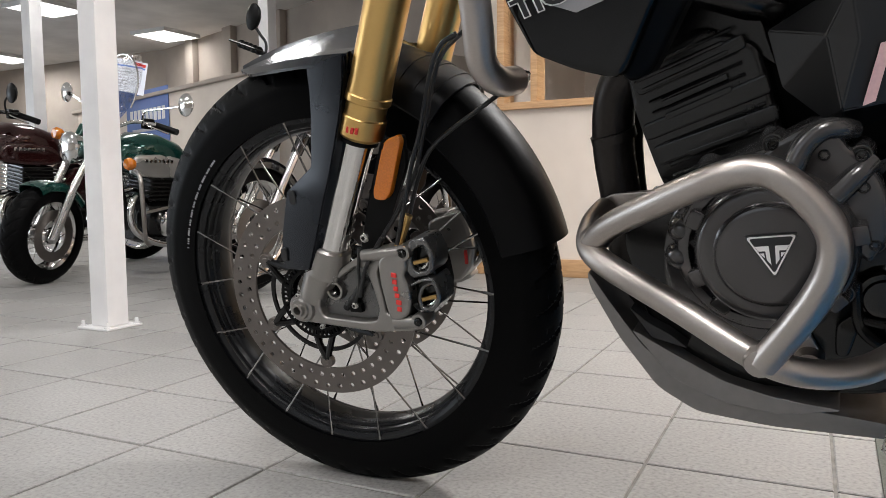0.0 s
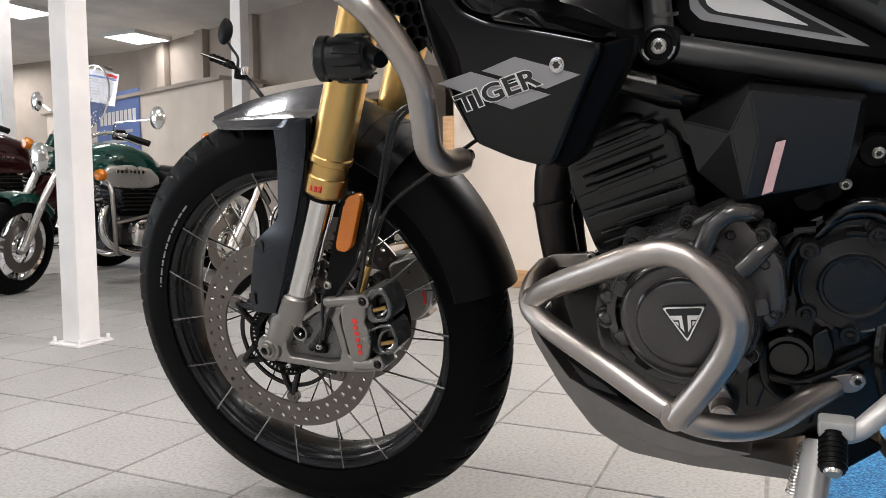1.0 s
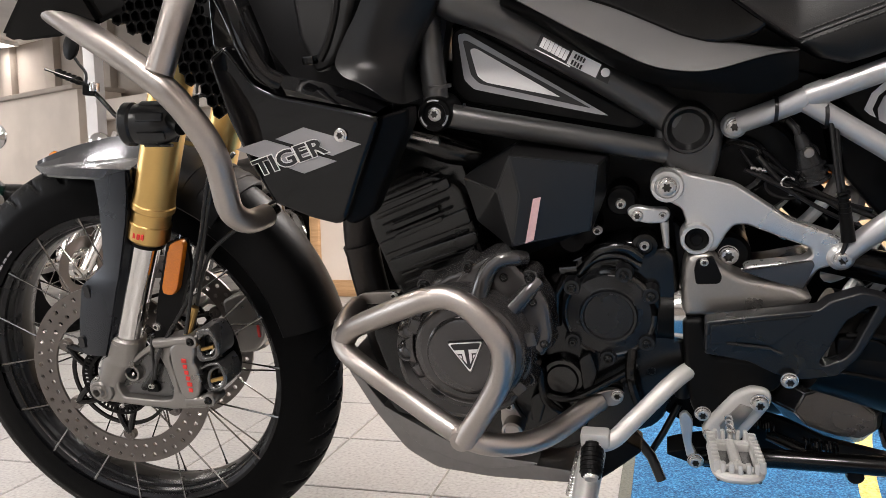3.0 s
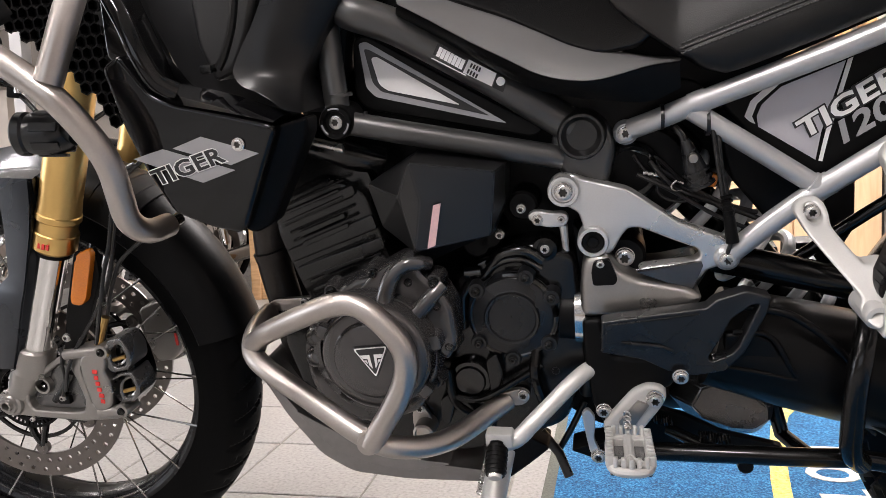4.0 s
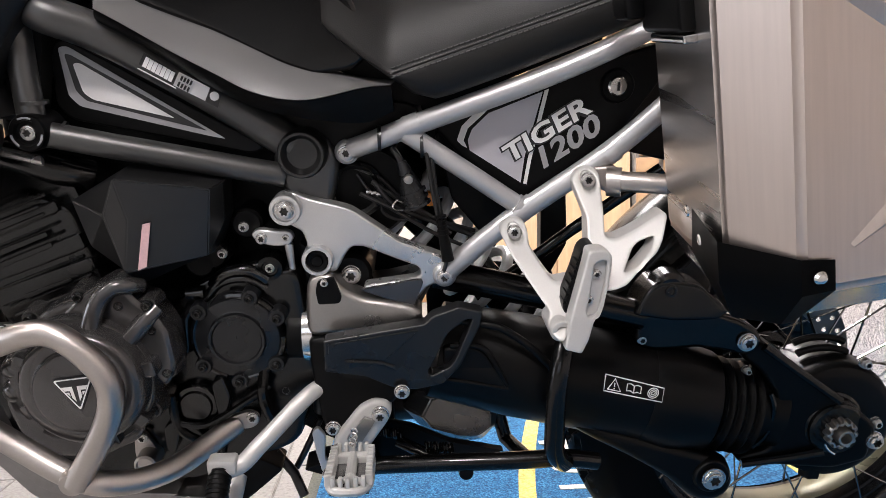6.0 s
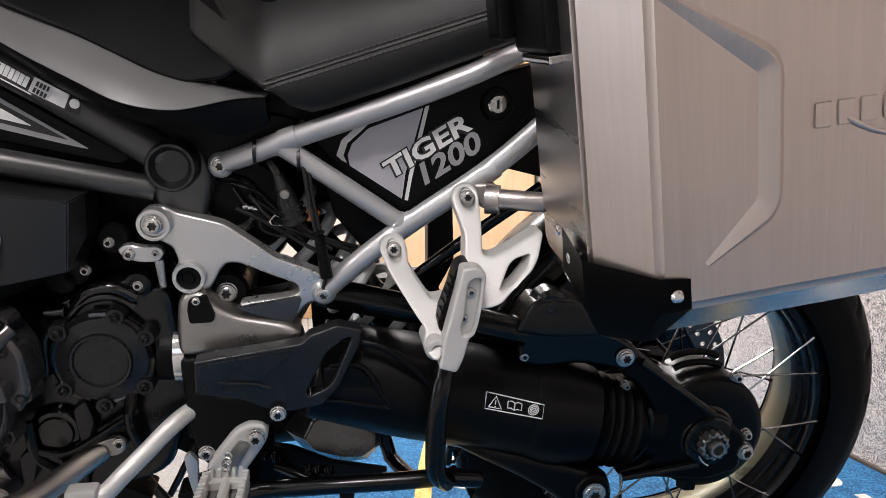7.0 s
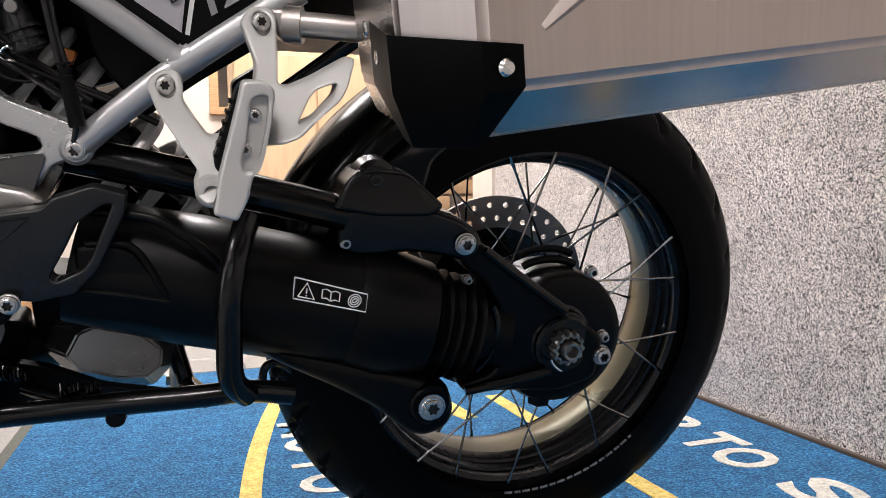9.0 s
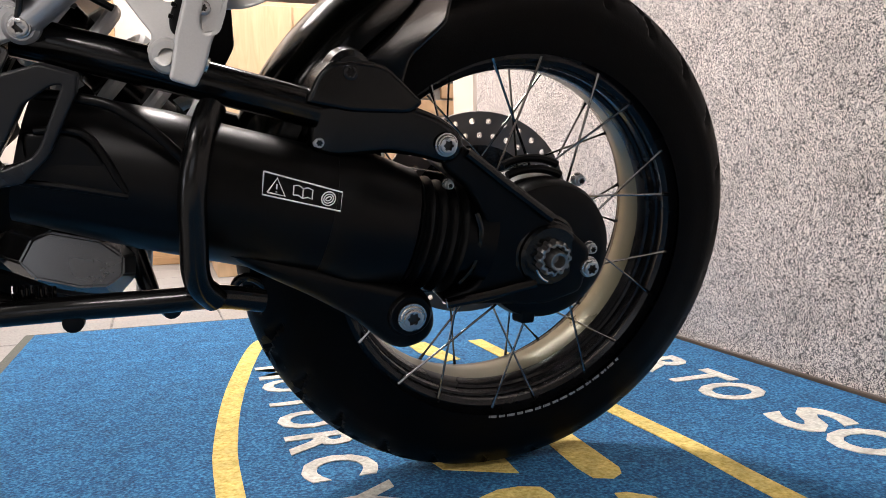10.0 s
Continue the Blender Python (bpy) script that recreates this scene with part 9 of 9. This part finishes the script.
        my = 0.72 if screen and s < 0 else 0.46
        part("mirror_stalk", tube(fillet([(0.42, s * 0.25, 1.02), (0.38, s * 0.30, 1.10), (0.36, s * (my - 0.04), 1.15)], 0.05), 0.006, 8), MAT["hose" if black_mirror else "chrome"], t)
        part("mirror", lathe([(0, -0.012), (0.035, -0.01), (0.058, 0), (0.06, 0.006), (0.05, 0.018), (0, 0.022)], (0.35, s * my, 1.16), 24, "x"), MAT["plastic" if black_mirror else "chrome"], t)
        part("grip", tube([(0.47, s * 0.28, 1.03), (0.54, s * 0.40, 1.0)], 0.018, 14), MAT["plastic"], t)
        part("switch_box", box((0.43, s * 0.23 - 0.025, 1.0), (0.49, s * 0.23 + 0.025, 1.06), 0.008), MAT["plastic"], t)
        part("lever", tube(fillet([(0.43, s * 0.25, 1.03), (0.42, s * 0.30, 1.02), (0.47, s * 0.42, 0.99)], 0.03), 0.005, 8), MAT["chrome"], t)
    if drop >= 0:
        part("handlebar", tube(fillet([(0.47, -0.30, 1.03), (0.40, -0.18, 1.04), (0.34, -0.06, 0.98), (0.34, 0.06, 0.98), (0.40, 0.18, 1.04), (0.47, 0.30, 1.03)], 0.05), 0.011, 12), MAT["satin" if black_mirror else "chrome"], t)
    part("instrument", lathe([(0, -0.03), (0.045, -0.03), (0.05, 0.0), (0.04, 0.04), (0, 0.05)], (0.26, -0.06, 0.99), 20, "x"), MAT["chrome"], t)
    part("seat", loft([(0.82, 0.08, 0.74, 0.83), (0.90, 0.13, 0.72, 0.84), (1.10, 0.14, 0.71, 0.83), (1.30, 0.12, 0.74, 0.87), (1.48, 0.10, 0.78, 0.90), (1.55, 0.06, 0.80, 0.88)]), MAT["seat"], t, "black seat", sharp=60)
    eng = part("engine", loft([(0.50, 0.10, 0.22, 0.44), (0.55, 0.16, 0.20, 0.48), (0.80, 0.18, 0.20, 0.48), (0.98, 0.14, 0.22, 0.46)]), MAT["cast_black"], t, "black twin engine with cooling fins")
    for k in range(9):
        part("cooling_fin", box((0.54, -0.15, 0.48 + 0.024 * k), (0.80, 0.15, 0.488 + 0.024 * k), 0.003), MAT["cast_black"], eng)
    part("cylinder", box((0.57, -0.12, 0.46), (0.77, 0.12, 0.70), 0.015), MAT["cast_black"], eng)
    for s in (-1, 1):
        part("engine_cover", lathe([(0, -0.03), (0.06, -0.028), (0.085, -0.015), (0.09, 0.02), (0, 0.02)] if s < 0 else [(0, 0.03), (0.06, 0.028), (0.085, 0.015), (0.09, -0.02), (0, -0.02)], (0.68, s * 0.18, 0.34), 28), MAT["chrome"], eng, "chrome engine cover")
        part("carburettor", lathe([(0, -0.03), (0.035, -0.025), (0.04, 0.03), (0, 0.03)], (0.87, s * 0.10, 0.58), 18), MAT["chrome"], eng)
    part("frame_tube", tube(fillet([(0.30, 0, 0.86), (0.45, 0, 0.55), (0.52, 0, 0.22), (1.0, 0, 0.20), (1.1, 0, 0.6)], 0.1), 0.018, 14), MAT["satin"], t)
    if bars:
        for s in (-1, 1):
            part("crash_bar", tube(fillet([(0.46, s * 0.05, 0.66), (0.42, s * 0.24, 0.64), (0.44, s * 0.26, 0.40), (0.50, s * 0.20, 0.22), (0.62, s * 0.08, 0.20)], 0.06), 0.0125, 14), MAT["guard"], t, "grey crash bar")
            part("bar_brace", tube([(0.45, s * 0.255, 0.42), (0.72, s * 0.22, 0.46)], 0.009, 12), MAT["guard"], t)
    if screen:
        bm = bmesh.new()
        rows = []
        for i in range(9):
            v = i / 8
            w = 0.21 * math.sin(math.pi * (0.18 + 0.72 * (1 - v))) ** 0.6
            rows.append([bm.verts.new((0.28 + 0.16 * v + 0.9 * y * y, y, 0.97 + 0.44 * v)) for y in (w * (2 * k / 12 - 1) for k in range(13))])
        for a, b in zip(rows, rows[1:]):
            for k in range(12):
                bm.faces.new((a[k], a[k + 1], b[k + 1], b[k]))
        bmesh.ops.solidify(bm, geom=bm.faces[:], thickness=0.003)
        sc = part("windscreen", bm, MAT["glass"], t, "clear windscreen with a price card")
        sc.visible_shadow = False
        part("screen_rim", tube([(0.28 + 0.16 * v + 0.9 * y * y, y, 0.97 + 0.44 * v) for y, v in ((0.205 * math.cos(a), 0.42 + 0.58 * max(math.sin(a), -0.2)) for a in (radians(-10 + 10 * k) for k in range(21)))], 0.005, 8), MAT["chrome"], t)
    if drop < 0:
        for s in (-0.05, 0.05):
            part("riser", tube([(0.31, s, 0.90), (0.335, s * 0.8, 1.0)], 0.015, 12), MAT["satin"], t)
        # tall bars turned to full lock, with upright round mirrors
        turned = Matrix.Translation((0.33, 0, 0)) @ Matrix.Rotation(radians(40), 4, "Z") @ Matrix.Translation((-0.33, 0, 0))
        for s in (-1, 1):
            side_bar = part("handlebar", tube(fillet([turned @ Vector(p) for p in ((0.34, 0.0, 1.0), (0.38, s * 0.09, 1.02), (0.45, s * 0.20, 1.12), (0.49, s * 0.28, 1.18), (0.55, s * 0.42, 1.22))], 0.04), 0.012, 12), MAT["satin"], t)
            part("grip", tube([turned @ Vector(p) for p in ((0.50, s * 0.30, 1.188), (0.555, s * 0.43, 1.224))], 0.018, 14), MAT["plastic"], side_bar, "black ribbed grip")
            for k in range(5):
                q = (turned @ Vector((0.50, s * 0.30, 1.188))).lerp(turned @ Vector((0.555, s * 0.43, 1.224)), (k + 0.5) / 5)
                part("grip_rib", lathe([(0, -0.02), (0.012, -0.02), (0.0215, -0.008), (0.0215, 0.008), (0.012, 0.02), (0, 0.02)], q, 14), MAT["plastic"], side_bar)
            part("switch_box", box((-0.03, -0.03, -0.03), (0.03, 0.03, 0.03), 0.009, m=Matrix.Translation(turned @ Vector((0.475, s * 0.25, 1.15))) @ Matrix.Rotation(radians(40), 4, "Z")), MAT["plastic"], side_bar)
            part("reservoir", lathe([(0, -0.02), (0.024, -0.02), (0.026, 0.0), (0.024, 0.022), (0, 0.024)], turned @ Vector((0.44, s * 0.22, 1.165)), 18, "z"), MAT["chrome"], side_bar)
            part("lever", tube(fillet([turned @ Vector(p) for p in ((0.45, s * 0.25, 1.17), (0.43, s * 0.30, 1.19), (0.47, s * 0.46, 1.23))], 0.03), 0.006, 8), MAT["satin"], side_bar)
            part("mirror_stalk", tube(smooth_line([turned @ Vector(p) for p in ((0.475, s * 0.27, 1.17), (0.47, s * 0.27, 1.23), (0.465, s * 0.30, 1.27), (0.46, s * 0.33, 1.31))]), 0.0075, 10), MAT["hose"], side_bar)
            mirror = part("mirror", lathe([(0, -0.016), (0.04, -0.013), (0.058, -0.002), (0.06, 0.006), (0.05, 0.022), (0, 0.034)], (0, 0, 0), 26, "x"), MAT["plastic"], side_bar, "black oval mirror")
            mirror.matrix_basis = Matrix.Translation(turned @ Vector((0.46, s * 0.345, 1.355))) @ Matrix.Rotation(radians(12), 4, "X") @ Matrix.Diagonal((1, 0.85, 1.15, 1))
    for ob in t.children:
        if drop < 0 and ob.name.split(".")[0] not in ("wheel", "front_fender"):
            continue
        if ob.name.split(".")[0] in ("headlamp", "tank", "tank_panel", "tank_badge", "mirror_stalk", "mirror", "grip", "switch_box", "lever", "handlebar", "instrument", "seat", "windscreen", "screen_rim", "indicator", "indicator_stalk"):
            ob.location.z -= drop
        if ob.name.split(".")[0] in ("wheel", "front_fender") and abs(ob.location.x) < 0.1:
            ob.rotation_euler.z = radians(turn)
    return t


ROWTURN = Matrix.Rotation(radians(82), 4, "Z")
classic_motorcycle(Matrix.Translation((-3.22, 1.58, 0)) @ ROWTURN @ Matrix.Rotation(radians(8), 4, "X"), "green", "silver", "dark green and silver classic motorcycle with a windscreen", True, True, False, 0.10, 22)
classic_motorcycle(Matrix.Translation((-4.25, 1.45, 0)) @ Matrix.Rotation(radians(80), 4, "Z") @ Matrix.Rotation(radians(8), 4, "X"), "maroon", "maroon", "dark maroon classic motorcycle with black grips", False, False, True)
classic_motorcycle(Matrix.Translation((-1.87, 1.72, 0)) @ Matrix.Rotation(radians(78), 4, "Z") @ Matrix.Rotation(radians(8), 4, "X"), "black", "black", "black classic motorcycle with a chrome headlamp and black mirrors", False, False, True, -0.22, 10)
# price card hung on the windscreen
CARD = Matrix.Translation((-2.99, 2.02, 1.175)) @ Matrix.Rotation(radians(38), 4, "Z") @ Matrix.Rotation(radians(10), 4, "Y")
card = thing("price_card", CARD, "printed price card fixed to the windscreen", "card")
part("sheet", box((-0.10, -0.001, -0.095), (0.10, 0.001, 0.095)), MAT["paper"], card)
part("printed_band", box((-0.09, -0.0016, 0.052), (0.09, -0.0012, 0.062)), MAT["paper_blue"], card)
part("printed_band", box((0.03, -0.0016, 0.066), (0.09, -0.0012, 0.084)), MAT["red"], card)
for k in range(7):
    part("printed_bar", box((-0.08, -0.0016, 0.036 - 0.017 * k), (0.02 + 0.05 * ((k * 7) % 3) / 2, -0.0012, 0.0395 - 0.017 * k)), MAT["greyprint"], card)
# poster on the lower wall
PST = mled @ Matrix.Translation((-0.25, -0.012, 1.16))
poster = thing("poster", PST, "blue printed poster on the lower wall", "poster")
part("sheet", box((-0.69, -0.004, -0.60), (0.66, 0.004, 0.72), 0.002), MAT["poster"], poster)
for k in range(9):
    part("printed_bar", box((-0.56 + 0.128 * k, -0.0065, 0.30), (-0.56 + 0.128 * k + 0.09, -0.0042, 0.47)), MAT["white"], poster)
for k in range(3):
    part("printed_bar", box((-0.50, -0.0065, 0.17 - 0.12 * k), (0.45 - 0.16 * k, -0.0042, 0.21 - 0.12 * k)), MAT["violet"], poster)

# ---- floor tiles ----
PITCH, GAP = 0.3045, 0.006
TM = Matrix.Translation((0.4028, 0.2497, 0)) @ Matrix.Rotation(radians(1.5), 4, "Z")


def tile_bm(bm, cx, cy, h):
    s, b = (PITCH - GAP) / 2, 0.0022
    lo = [bm.verts.new(TM @ Vector((cx + u * s, cy + v * s, -0.004))) for u, v in ((-1, -1), (1, -1), (1, 1), (-1, 1))]
    mid = [bm.verts.new(TM @ Vector((cx + u * s, cy + v * s, h - 0.0014))) for u, v in ((-1, -1), (1, -1), (1, 1), (-1, 1))]
    top = [bm.verts.new(TM @ Vector((cx + u * (s - b), cy + v * (s - b), h))) for u, v in ((-1, -1), (1, -1), (1, 1), (-1, 1))]
    for a, c in ((lo, mid), (mid, top)):
        for i in range(4):
            bm.faces.new((a[i], a[(i + 1) % 4], c[(i + 1) % 4], c[i]))
    bm.faces.new(top)


tile_me = bmesh.new()
s, b = (PITCH - GAP) / 2, 0.0022
rings = []
for k, (w, z) in enumerate(((s, -0.004), (s, -0.0014), (s - b, 0))):
    rings.append([tile_me.verts.new((u * w, v * w, z)) for u, v in ((-1, -1), (1, -1), (1, 1), (-1, 1))])
for a, c in zip(rings, rings[1:]):
    for i in range(4):
        tile_me.faces.new((a[i], a[(i + 1) % 4], c[(i + 1) % 4], c[i]))
tile_me.faces.new(rings[2])
tile_me = mesh_of("tile", tile_me, MAT["tile"], 12)
rest = bmesh.new()
rng = random.Random(8)
near = 0
for i in range(-43, 7):
    for j in range(-21, 24):
        c = TM @ Vector(((i + 0.5) * PITCH, (j + 0.5) * PITCH, 0))
        if not (-12.6 < c.x < 2.45 and -6.2 < c.y < 7.2):
            continue
        h = rng.uniform(-0.0006, 0.0)
        if -3.3 < c.x < 0.95 and -0.75 < c.y < 2.9 and near < 300:
            near += 1
            t = new("tile", tile_me)
            t.parent = floor
            t.matrix_world = Matrix.Translation((c.x, c.y, h)) @ TM.to_3x3().to_4x4()
        else:
            tile_bm(rest, (i + 0.5) * PITCH, (j + 0.5) * PITCH, h)
far_tiles = part("tile_field", rest, MAT["tile"], floor, sharp=12)
far_tiles["kind"] = "stuff"
